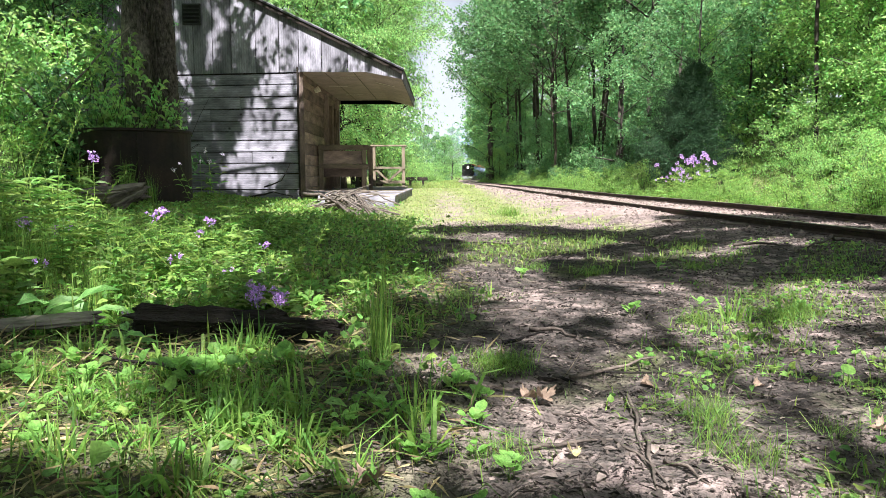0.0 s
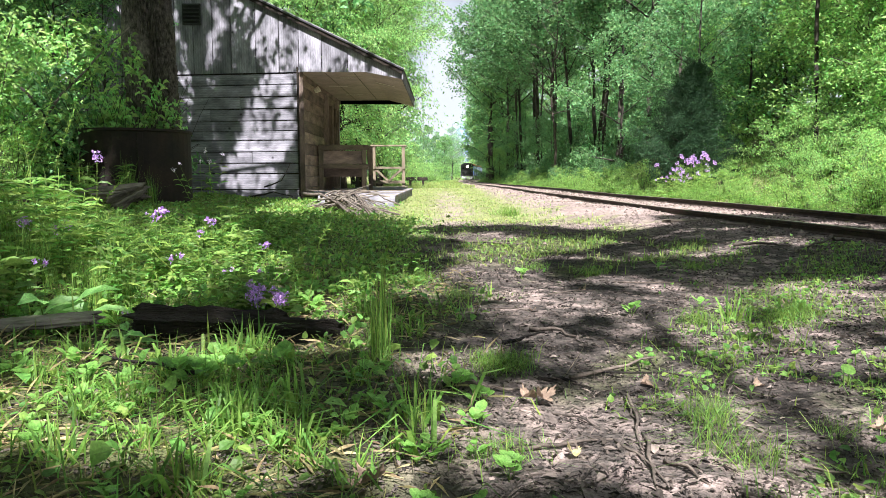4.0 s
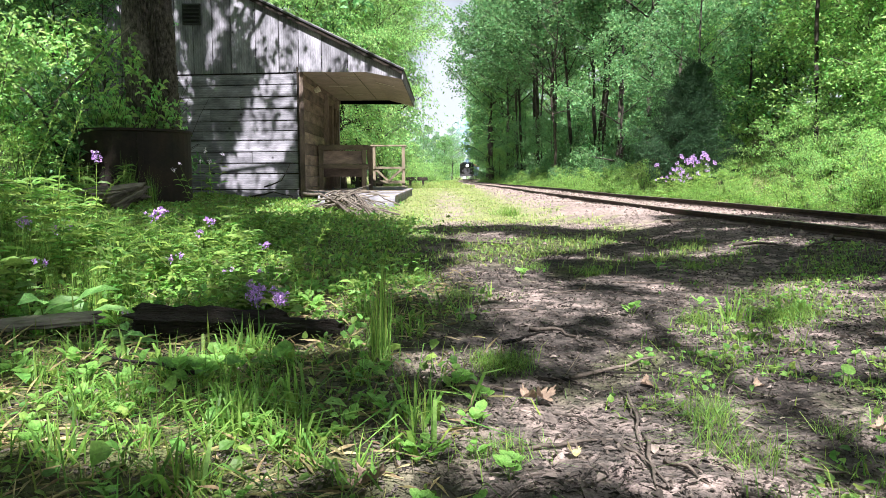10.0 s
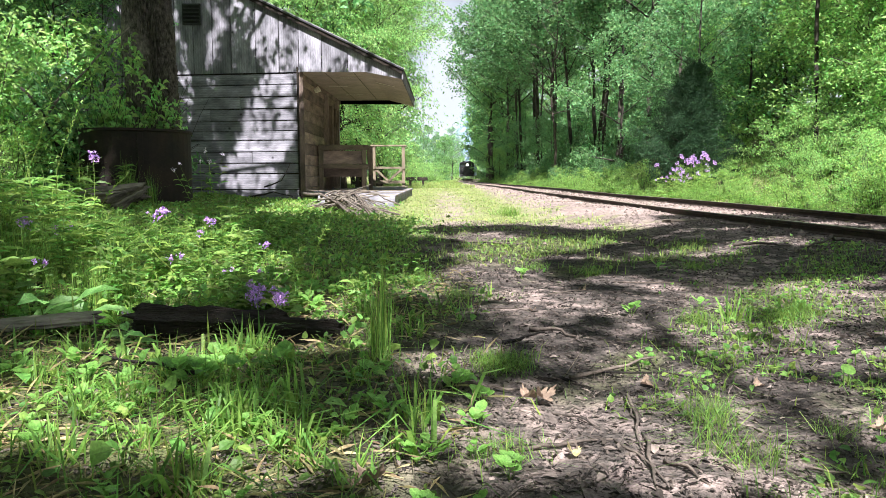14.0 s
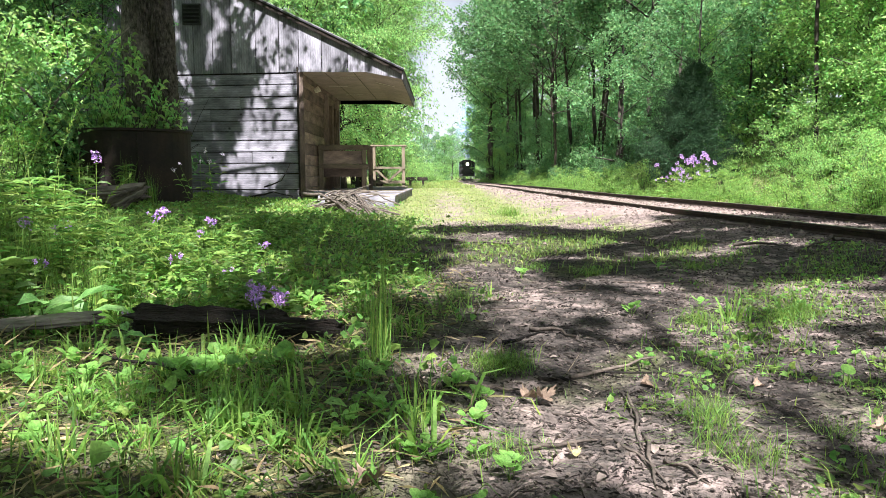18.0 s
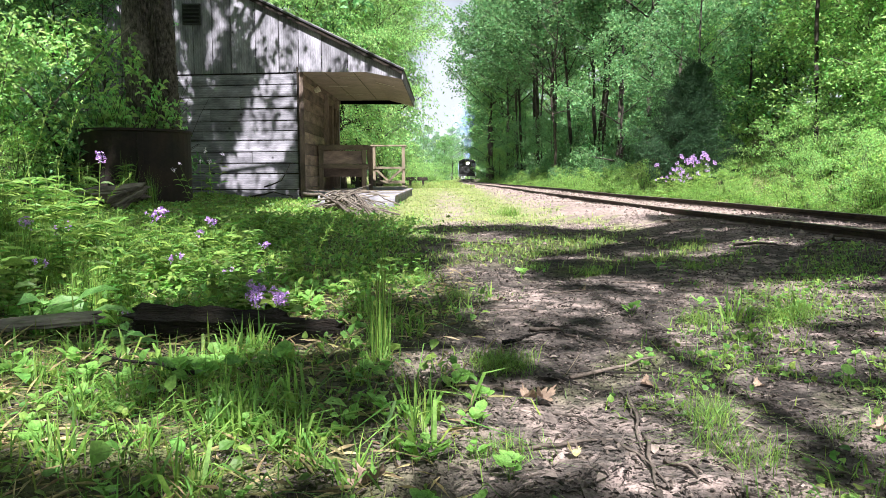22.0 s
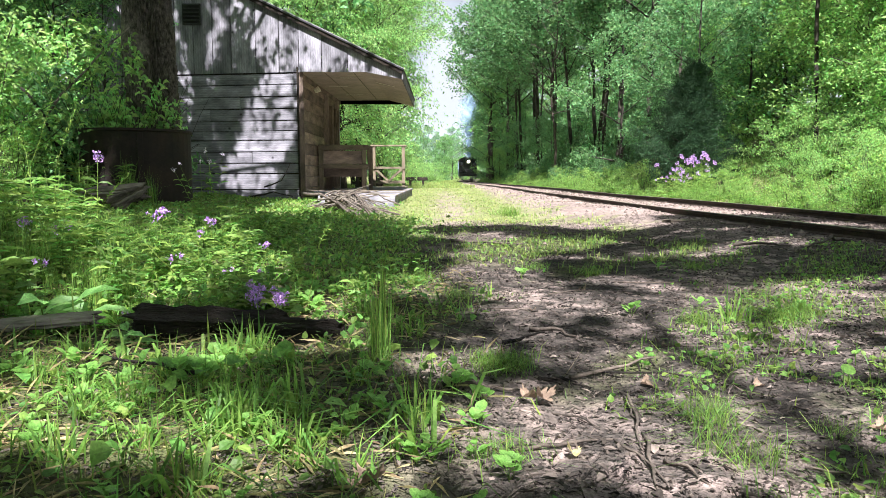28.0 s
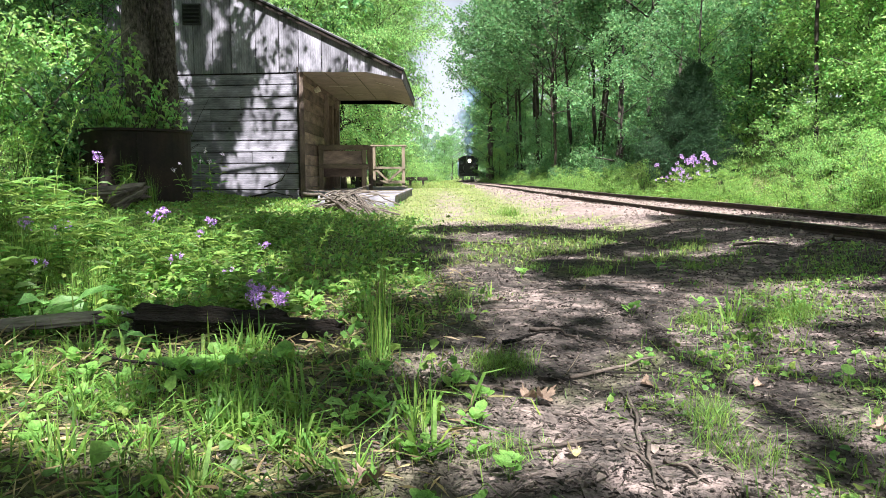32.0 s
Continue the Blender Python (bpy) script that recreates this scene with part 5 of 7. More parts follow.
    for x, y, w, h in ((-4.5, 9.62, 0.8, 1.12), (-4.2, 9.55, 0.7, 1.0), (-4.85, 9.45, 0.8, 1.1), (-4.35, 9.7, 0.6, 1.2)):
        copy_thing(sprout, pose(x, y, on_ground(x, y) - 0.03, 0, 0, 70 * x) @ Matrix.Diagonal((w, w, h, 1)))
    for t in (maple, arch, broad, young, fine, edge, droopy, grove, dark, back, cedar, sapling, bush, weed, shrub, pale, sprout, low):
        for o in (*t.children_recursive, t):
            bpy.data.objects.remove(o)


build_trees()


# ---------------------------------------------------------------- rusty tank, logs, sticks
def build_tank():
    tank = empty("fire_ring", pose(-3.93, 9.0, on_ground(-3.93, 9.0) + 0.0), "large rusted steel drum standing in the grass", "drum")
    bm = bmesh.new()
    seg, r, h = 40, 0.66, 0.9
    rings = [(r, 0), (r, h - 0.02), (r + 0.012, h - 0.015), (r + 0.012, h), (r - 0.012, h), (r - 0.012, 0.05)]
    vs = [[bm.verts.new((math.cos(6.2832 * k / seg) * a, math.sin(6.2832 * k / seg) * a, z)) for k in range(seg)] for a, z in rings]
    for i in range(len(rings) - 1):
        for k in range(seg):
            bm.faces.new((vs[i][k], vs[i][(k + 1) % seg], vs[i + 1][(k + 1) % seg], vs[i + 1][k]))
    bm.faces.new(vs[-1])
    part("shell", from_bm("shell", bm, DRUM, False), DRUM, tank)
    bm = bmesh.new()
    vs = [[bm.verts.new((math.cos(6.2832 * k / seg) * a, math.sin(6.2832 * k / seg) * a, z)) for k in range(seg)] for a, z in ((r + 0.01, h - 0.03), (r + 0.022, h - 0.02), (r + 0.022, h + 0.008), (r - 0.015, h + 0.008))]
    for i in range(3):
        for k in range(seg):
            bm.faces.new((vs[i][k], vs[i][(k + 1) % seg], vs[i + 1][(k + 1) % seg], vs[i + 1][k]))
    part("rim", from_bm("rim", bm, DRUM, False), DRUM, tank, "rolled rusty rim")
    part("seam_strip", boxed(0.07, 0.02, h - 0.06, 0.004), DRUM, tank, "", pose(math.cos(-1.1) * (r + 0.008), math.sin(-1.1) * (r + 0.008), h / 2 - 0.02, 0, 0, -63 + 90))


def log_mesh(length, r1, r2, seed, material, seg=12, rough=0.12):
    """A log with lengthwise fissures and ragged, broken ends."""
    rng = random.Random(seed)
    n = 14
    seg *= 2
    groove = [rng.uniform(-rough, rough) for k in range(seg)]
    v, f = [], []
    for i in range(n + 1):
        u = i / n
        r = (r1 + (r2 - r1) * u) * (0.8 if i in (0, n) else 1) * rng.uniform(0.93, 1.07)
        cy, cz = rng.uniform(-1, 1) * r1 * 0.06, rng.uniform(-1, 1) * r1 * 0.06
        for k in range(seg):
            a = 2 * math.pi * k / seg
            q = r * (1 + groove[k] + rng.uniform(-0.06, 0.06))
            ragged = (rng.uniform(-1.1, 0.5) * r if i == n else rng.uniform(-0.5, 1.1) * r if i == 0 else 0)
            v.append((length * (u - 0.5) + ragged, cy + math.cos(a) * q, cz + math.sin(a) * q))
    for i in range(n):
        for k in range(seg):
            f.append((i * seg + k, i * seg + (k + 1) % seg, (i + 1) * seg + (k + 1) % seg, (i + 1) * seg + k))
    for i, x in ((0, -0.42), (n, 0.42)):
        v.append((length * x, 0, 0))
        for k in range(seg):
            f.append((len(v) - 1, i * seg + k, i * seg + (k + 1) % seg))
    me = bpy.data.meshes.new("log")
    me.from_pydata(v, [], f)
    me.materials.append(material)
    return me


def stick(name, pts, r, label, seed=0, material=None, group="", m=None):
    rng = random.Random(seed)
    full = []
    for a, b in zip(pts[:-1], pts[1:]):
        for k in range(3):
            q = Vector(a).lerp(Vector(b), k / 3)
            full.append(q + Vector((rng.gauss(0, 1), rng.gauss(0, 1), rng.gauss(0, 0.5))) * r * 0.7)
    full.append(Vector(pts[-1]))
    n = len(full)
    me = Soup().add(tube(full, [r * (1 - 0.72 * i / n) for i in range(n)], 7, 0.14, rng)).mesh(name, material or STICK)
    ob = new(name, me)
    return tagged(ob, label, "stick", group)


def build_wood():
    g = on_ground
    a = new("rotten_log", log_mesh(0.44, 0.047, 0.043, 7, ROT_WOOD, 14, 0.2))
    a.matrix_basis = pose(-0.655, 1.915, g(-0.655, 1.915) + 0.033, 0, 1.5, -2)
    tagged(a, "dark rotten split timber lying in the grass", "log")
    a = new("rotten_log", log_mesh(0.27, 0.031, 0.028, 8, ROT_WOOD, 9, 0.22))
    a.matrix_basis = pose(-0.405, 1.87, g(-0.405, 1.87) + 0.026, 0, 2, -3)
    tagged(a, "dark rotten timber broken at its end", "log")
    a = new("rotten_log", log_mesh(0.14, 0.012, 0.01, 9, ROT_WOOD, 8, 0.2))
    a.matrix_basis = pose(-0.43, 1.83, g(-0.43, 1.83) + 0.01, 0, 0, 0)
    tagged(a, "reddish broken splinter of rotten timber", "log")
    a = new("old_plank", log_mesh(0.4, 0.024, 0.027, 14, DRIFT, 10, 0.16))
    a.matrix_basis = pose(-1.19, 1.95, g(-1.19, 1.95) + 0.05, 8, -4, 8) @ Matrix.Diagonal((1, 1.6, 0.6, 1))
    tagged(a, "grey weathered plank end lying in weeds", "plank")
    a = new("fallen_log", log_mesh(1.35, 0.05, 0.085, 10, DRIFT, 26, 0.26))
    a.matrix_basis = pose(-3.62, 6.9, g(-3.62, 6.9) + 0.12, 0, -5, 4)
    tagged(a, "bleached fallen log lying among weeds", "log")
    a = new("fallen_log", log_mesh(0.34, 0.075, 0.035, 12, DRIFT, 20, 0.34))
    a.matrix_basis = pose(-3.05, 6.75, g(-3.05, 6.75) + 0.17, 0, -28, 25)
    tagged(a, "bleached splintered log stump leaning on another", "log")

    def flat(line):
        return [(x, y, g(x, y) + dz) for x, y, dz in line]

    fb = "fallen_branch"
    stick(fb, flat([(0.285, 1.545, 0.01), (0.41, 1.62, 0.014), (0.515, 1.67, 0.034)]), 0.0056, "bare grey stick lying on the path", 1)
    stick(fb, flat([(0.505, 1.665, 0.03), (0.515, 1.65, 0.01), (0.53, 1.62, 0.004)]), 0.003, "short dark side twig of a stick", 21, ROT_WOOD)
    stick(fb, flat([(0.47, 1.645, 0.02), (0.475, 1.63, 0.006)]), 0.003, "short dark side twig of a stick", 22, ROT_WOOD)
    stick(fb, flat([(0.36, 1.6, 0.006), (0.52, 1.57, 0.01), (0.66, 1.5, 0.004)]), 0.003, "thin dark twig on bare soil", 23, ROT_WOOD)
    stick(fb, flat([(0.205, 1.52, 0.008), (0.27, 1.525, 0.012), (0.335, 1.505, 0.006)]), 0.006, "dark stick half sunk in soil", 2, ROT_WOOD)
    stick(fb, flat([(0.02, 1.43, 0.008), (0.09, 1.44, 0.012), (0.16, 1.45, 0.008)]), 0.006, "pale brown stick lying at the grass edge", 24)
    stick(fb, flat([(0.165, 1.83, 0.012), (0.23, 1.88, 0.016), (0.29, 1.95, 0.02)]), 0.006, "dark stick on bare soil", 9, ROT_WOOD)
    stick(fb, flat([(0.27, 2.04, 0.012), (0.32, 2.0, 0.016), (0.38, 1.945, 0.008)]), 0.008, "flat dark piece of bark on soil", 25, STICK)
    stick(fb, flat([(0.284, 1.58, 0.006), (0.377, 1.826, 0.008)]), 0.0012, "thin pale straw on bare soil", 10, TAN_WOOD)
    for k, line in enumerate(([(0.39, 1.43, 0.004), (0.38, 1.38, 0.01), (0.345, 1.21, 0.01), (0.323, 1.09, 0.004)], [(0.375, 1.4, 0.004), (0.36, 1.3, 0.006), (0.35, 1.22, 0.0)],
                              [(0.345, 1.17, 0.004), (0.323, 1.04, 0.01), (0.305, 0.94, 0.004)], [(0.29, 1.12, 0.0), (0.315, 1.04, 0.006), (0.325, 0.96, 0.0)],
                              [(0.35, 1.045, 0.002), (0.365, 1.0, 0.007), (0.385, 0.96, 0.0)], [(0.11, 1.12, 0.003), (0.17, 1.103, 0.009), (0.23, 1.11, 0.01), (0.295, 1.135, 0.0)])):
        stick("root", flat(line), (0.0045, 0.003, 0.0045, 0.0028, 0.0038, 0.0046)[k], "weathered surface root in bare soil", 30 + k, STICK if k != 5 else None)
    for k, (x0, y0, x1, y1) in enumerate(((0.217, 1.322, 0.283, 1.217), (0.6, 1.9, 0.72, 1.86), (0.82, 1.75, 0.95, 1.79), (0.15, 2.35, 0.32, 2.3), (0.4, 2.6, 0.6, 2.68), (0.9, 1.45, 1.02, 1.4), (0.55, 1.02, 0.63, 0.98), (0.75, 2.95, 1.1, 2.9), (1.5, 3.2, 1.75, 3.1), (0.12, 1.6, 0.2, 1.66))):
        stick("twig", flat([(x0, y0, 0.005), ((x0 + x1) / 2 + 0.01, (y0 + y1) / 2, 0.01), (x1, y1, 0.004)]), 0.0028 + 0.0006 * (k % 3), "thin dry twig on bare soil", 40 + k, None, "twigs on the path")
    stick(fb, flat([(-0.52, 1.445, 0.03), (-0.666, 1.52, 0.04), (-0.84, 1.585, 0.05)]), 0.0055, "long dark stick lying across the grass", 5, ROT_WOOD)
    stick(fb, flat([(-0.75, 1.38, 0.012), (-0.66, 1.36, 0.014), (-0.52, 1.39, 0.01)]), 0.011, "grey half-buried stick among grass", 26)
    stick(fb, flat([(2.35, 4.0, 0.02), (2.15, 3.85, 0.05), (1.95, 3.7, 0.03)]), 0.012, "crooked bare stick on dark soil", 6)
    stick(fb, flat([(1.7, 4.04, 0.02), (1.85, 4.0, 0.035), (1.97, 3.92, 0.02)]), 0.009, "crooked dark stick on soil", 27)
    stick(fb, flat([(0.05, 4.55, 0.015), (0.4, 4.5, 0.02), (0.55, 4.6, 0.02)]), 0.01, "thin dark stick on the path", 7)
    stick("dead_pole", [(-5.7, 9.0, g(-5.7, 9.0)), (-4.95, 9.1, 1.5), (-4.35, 9.9, 2.5)], 0.022, "thin bare pole leaning against an old tree", 62, DRIFT)
    stick("dead_pole", [(-4.6, 8.9, g(-4.6, 8.9)), (-5.2, 9.1, 1.3), (-5.9, 9.5, 1.9)], 0.03, "dark dead limb leaning among saplings", 63, ROT_WOOD)
    # brushwood pile
    rng = random.Random(12)
    for k in range(80):
        tx, ty, tz = -1.15 + rng.gauss(0, 0.14), 8.4 + rng.gauss(0, 0.2), rng.uniform(0.1, 0.3)
        if k % 10 < 6:
            ex, ey, ez = rng.uniform(-1.05, -0.45), rng.uniform(7.3, 8.3), rng.uniform(0.01, 0.06)
        elif k % 10 < 8:
            ex, ey, ez = rng.uniform(-1.65, -1.3), rng.uniform(8.0, 8.7), rng.uniform(0.02, 0.12)
        else:
            ex, ey, ez = tx + rng.uniform(0.2, 0.5), ty + rng.uniform(-0.3, 0.3), tz + rng.uniform(-0.1, 0.08)
        ox, oy = tx - (ex - tx) * 0.35, ty - (ey - ty) * 0.35
        r = rng.uniform(0.005, 0.011) if k % 9 else 0.024
        stick("brushwood", [(ox, oy, g(ox, oy) + max(0.01, tz * rng.uniform(0.5, 1.05))), (tx, ty, g(tx, ty) + tz), (ex, ey, g(ex, ey) + ez)], r, "dry bare stick on a brushwood heap", k, DRIFT if k % 3 else STICK, "brushwood heap")
    stick("fallen_branch", [(-3.35, 13.1, 0.25), (-3.0, 13.0, 0.36), (-2.85, 13.1, 0.7)], 0.015, "dark fork of a branch against the shed", 60, ROT_WOOD)
    stick("fallen_branch", [(-3.5, 12.6, 0.06), (-3.1, 12.7, 0.16), (-2.75, 12.8, 0.08)], 0.02, "dark fallen branch in grass", 61, ROT_WOOD)


def curled_leaf(name, x, y, size, lift, material, label, seed, lobes=5, turn=0.0):
    """A single lobed leaf, cupped and resting on the soil."""
    rng = random.Random(seed)
    bm = bmesh.new()
    n = 40
    mid = bm.verts.new((0, 0, 0))
    rim = []
    for k in range(n):
        a = 2 * math.pi * k / n
        r = size * (0.62 + 0.38 * abs(math.cos(a * lobes / 2)) ** 0.7) if lobes else size * (1 - 0.12 * math.cos(a))
        r *= rng.uniform(0.72, 1.12)
        rim.append(bm.verts.new((math.cos(a) * r, math.sin(a) * r * 0.7, r * r / size * 0.95 * (0.5 + 0.5 * math.sin(2 * a + seed)) + rng.uniform(0, 0.04) * size)))
    for k in range(n):
        bm.faces.new((mid, rim[k], rim[(k + 1) % n]))
    ob = new(name, from_bm(name, bm, material, True))
    ob.matrix_basis = pose(x, y, on_ground(x, y) + lift, 12, 8, turn)
    return tagged(ob, label, "leaf")


def build_small():
    g = on_ground
    curled_leaf("dry_leaf", 0.2, 1.36, 0.03, 0.018, DEAD_LEAF, "curled tan dead leaf on bare soil", 1, 5, 30)
    curled_leaf("dry_leaf", 0.172, 1.365, 0.024, 0.016, DEAD_LEAF, "curled brown dead leaf on bare soil", 2, 3, 120)
    curled_leaf("fallen_leaf", 0.207, 1.07, 0.016, 0.006, STRAW, "small yellow fallen leaf", 3, 0, 60)
    curled_leaf("dry_leaf", -0.11, 0.98, 0.03, 0.012, DEAD_LEAF, "dark brown dead leaf in grass", 4, 5, 200)
    curled_leaf("dry_leaf", 1.02, 1.4, 0.022, 0.006, DEAD_LEAF, "pale brown dead leaf on soil", 5, 3, 10)
    for k, (x, y) in enumerate(((0.7, 1.5), (0.62, 1.9), (0.9, 1.75), (0.3, 2.3), (1.2, 1.9), (0.55, 2.7), (0.15, 1.75), (0.45, 1.5), (0.78, 1.2), (0.95, 1.15), (1.25, 2.5), (0.2, 2.5), (1.6, 3.0), (0.9, 3.6), (1.3, 4.2))):
        curled_leaf("dry_leaf", x, y, 0.014 + 0.004 * (k % 3), 0.004, DEAD_LEAF, "small dead leaf on bare soil", 10 + k, (0, 3, 5)[k % 3], k * 47)
    # one round bright leaf on its stalk
    x, y = 0.877, 1.47
    p = empty("round_leaved_plant", pose(x, y, g(x, y)), "seedling with one round yellow-green leaf", "plant")
    part("stalk", Soup().add(tube([(0, 0, -0.01), (0.003, 0, 0.02), (0, 0, 0.038)], [0.0016, 0.0014, 0.001], 6)).mesh("stalk", HERB), HERB, p)
    bm = bmesh.new()
    bmesh.ops.create_circle(bm, cap_ends=True, cap_tris=True, segments=20, radius=0.015)
    for v in bm.verts:
        v.co.z += 12 * (v.co.x ** 2 + v.co.y ** 2) * 0.4
    part("leaf", from_bm("leaf", bm, GRASS, True), GRASS, p, "", pose(0, 0, 0.038, 35, 0, 0))
    # rotten chunks and stones
    for k, (x, y, r) in enumerate(((0.015, 1.43, 0.018), (0.26, 1.55, 0.012), (1.32, 2.0, 0.014), (0.5, 1.95, 0.01), (0.33, 2.05, 0.012))):
        bm = bmesh.new()
        bmesh.ops.create_icosphere(bm, subdivisions=2, radius=r)
        for v in bm.verts:
            v.co = v.co * (1 + 0.35 * noise.noise(v.co * 60 + Vector((k * 5, 0, 0))))
            v.co.z *= 0.75
        ob = new("wood_chunk", from_bm("wood_chunk", bm, ROT_WOOD if k % 2 == 0 else STICK, False))
        ob.matrix_basis = pose(x, y, g(x, y) + r * 0.45, 0, 0, k * 50)
        tagged(ob, "dark broken chunk of rotten wood", "wood")


build_tank()
build_wood()
build_small()


# ---------------------------------------------------------------- train
def rows_of_train():
    """Time and the way along the track at which the engine's front stands."""
    return [(0, 108.0), (2, 105.0), (6, 99.0), (10, 93.8), (14, 88.4), (18, 82.8), (22, 77.2), (26, 72.2), (29, 68.8), (32, 65.6)]


def along(y):
    """The pose of a vehicle whose middle stands over the track at y, its front towards the camera."""
    x, z = float(track_x(y)), float(track_z(y))
    s = float(track_x(y + 1)) - float(track_x(y - 1))
    return pose(x, y, z, 0, 0, math.degrees(math.atan2(-s, 2)))


MOVERS = []


def wheel_on(thing, x, y, r, material):
    """A spoked-looking wheel with its tyre; it turns as the train rolls."""
    w = part("wheel", cyl(bmesh.new(), r * 0.88, r * 0.88, 0.07, Matrix.Rotation(radians(90), 4, "Y"), 20), material, thing, "", pose(x, y, r))
    part("tyre", cyl(bmesh.new(), r, r, 0.05, Matrix.Rotation(radians(90), 4, "Y"), 20), GREY_METAL, w)
    part("hub", cyl(bmesh.new(), r * 0.25, r * 0.25, 0.1, Matrix.Rotation(radians(90), 4, "Y"), 10), GREY_METAL, w)
    return w


def build_engine():
    e = empty("steam_locomotive", along(108), "small black narrow-gauge steam locomotive with lit headlight", "locomotive")
    flat = Matrix.Rotation(radians(90), 4, "X")
    part("frame", boxed(1.3, 4.6, 0.16, 0.02), BLACK, e, "", pose(0, 2.4, 0.62))
    boiler = part("boiler", from_bm("boiler", cyl(bmesh.new(), 0.5, 0.5, 2.9, flat, 28), BLACK, False), BLACK, e, "", pose(0, 1.75, 1.28))
    part("smokebox_door", cyl(bmesh.new(), 0.4, 0.44, 0.08, flat, 28), DARK_METAL, boiler, "", pose(0, -1.48, 0))
    for z in (-0.12, 0.12):
        part("hinge", boxed(0.5, 0.03, 0.04, 0.004), DARK_METAL, boiler, "", pose(-0.1, -1.53, z))
    part("smokestack", cyl(bmesh.new(), 0.17, 0.24, 0.62, pose(0, 0, 0), 20), BLACK, e, "", pose(0, 0.62, 2.02))
    part("steam_dome", cyl(bmesh.new(), 0.24, 0.18, 0.36, pose(0, 0, 0), 20), BLACK, e, "", pose(0, 1.8, 1.86))
    part("bell", cyl(bmesh.new(), 0.11, 0.05, 0.16, pose(0, 0, 0), 14), TAN_WOOD, e, "brass bell", pose(0, 1.2, 1.9))
    lamp = part("headlight", cyl(bmesh.new(), 0.19, 0.19, 0.26, flat, 20), BLACK, e, "", pose(0.05, 0.2, 1.95))
    part("lens", cyl(bmesh.new(), 0.13, 0.13, 0.03, flat, 20), LAMP, lamp, "glowing warm headlight lens", pose(0, -0.14, 0))
    cab = part("cab", boxed(1.9, 0.06, 1.45, 0.01), BLACK, e, "", pose(0, 3.25, 1.55))
    for s in (-1, 1):
        part("window", boxed(0.42, 0.02, 0.46, 0.004), GLASS, cab, "", pose(s * 0.68, -0.04, 0.3))
        part("window_frame", boxed(0.48, 0.015, 0.05, 0.004), RUST, cab, "", pose(s * 0.68, -0.05, 0.05))
        part("cab_side", boxed(0.06, 1.5, 1.3, 0.01), BLACK, e, "", pose(s * 0.92, 4.0, 1.45))
        part("running_board", boxed(0.36, 3.0, 0.05, 0.006), DARK_METAL, e, "", pose(s * 0.72, 1.75, 0.95))
        part("cylinder", cyl(bmesh.new(), 0.2, 0.2, 0.6, flat, 18), GREY_METAL, e, "", pose(s * 0.78, 0.55, 0.55))
        part("handrail", cyl(bmesh.new(), 0.018, 0.018, 2.6, flat, 8), GREY_METAL, e, "", pose(s * 0.55, 1.8, 1.5))
        part("marker_lamp", boxed(0.12, 0.12, 0.18, 0.02), DARK_METAL, e, "grey marker lamp", pose(s * 0.6, 0.15, 1.22))
    part("cab_back", boxed(1.86, 0.06, 1.3, 0.01), BLACK, e, "", pose(0, 4.72, 1.4))
    bm = bmesh.new()
    cyl(bm, 1.45, 1.45, 1.9, flat, 40)
    bmesh.ops.bisect_plane(bm, geom=list(bm.verts) + list(bm.edges) + list(bm.faces), plane_co=(0, 0, 1.12), plane_no=(0, 0, 1), clear_inner=True)
    bmesh.ops.holes_fill(bm, edges=[x for x in bm.edges if x.is_boundary])
    part("cab_roof", bm, BLACK, e, "", pose(0, 4.0, 1.1))
    part("buffer_beam", boxed(1.75, 0.16, 0.26, 0.02), DARK_METAL, e, "grey buffer beam", pose(0, 0.12, 0.66))
    part("coupler", boxed(0.16, 0.3, 0.16, 0.03), RUST, e, "", pose(0, -0.1, 0.56))
    pilot = part("pilot", boxed(1.5, 0.08, 0.08, 0.01), BLACK, e, "", pose(0, -0.12, 0.14))
    for i in range(9):
        part("bar", boxed(0.06, 0.05, 0.5, 0.006), GREY_METAL, pilot, "", pose(-0.64 + i * 0.16, 0.12, 0.2, -25, 0, 0))
    ws = [wheel_on(e, s * 0.487, y, 0.34, BLACK) for y in (1.1, 1.95, 2.8) for s in (-1, 1)]
    MOVERS.append((e, 0.0, ws, 0.34))
    return e


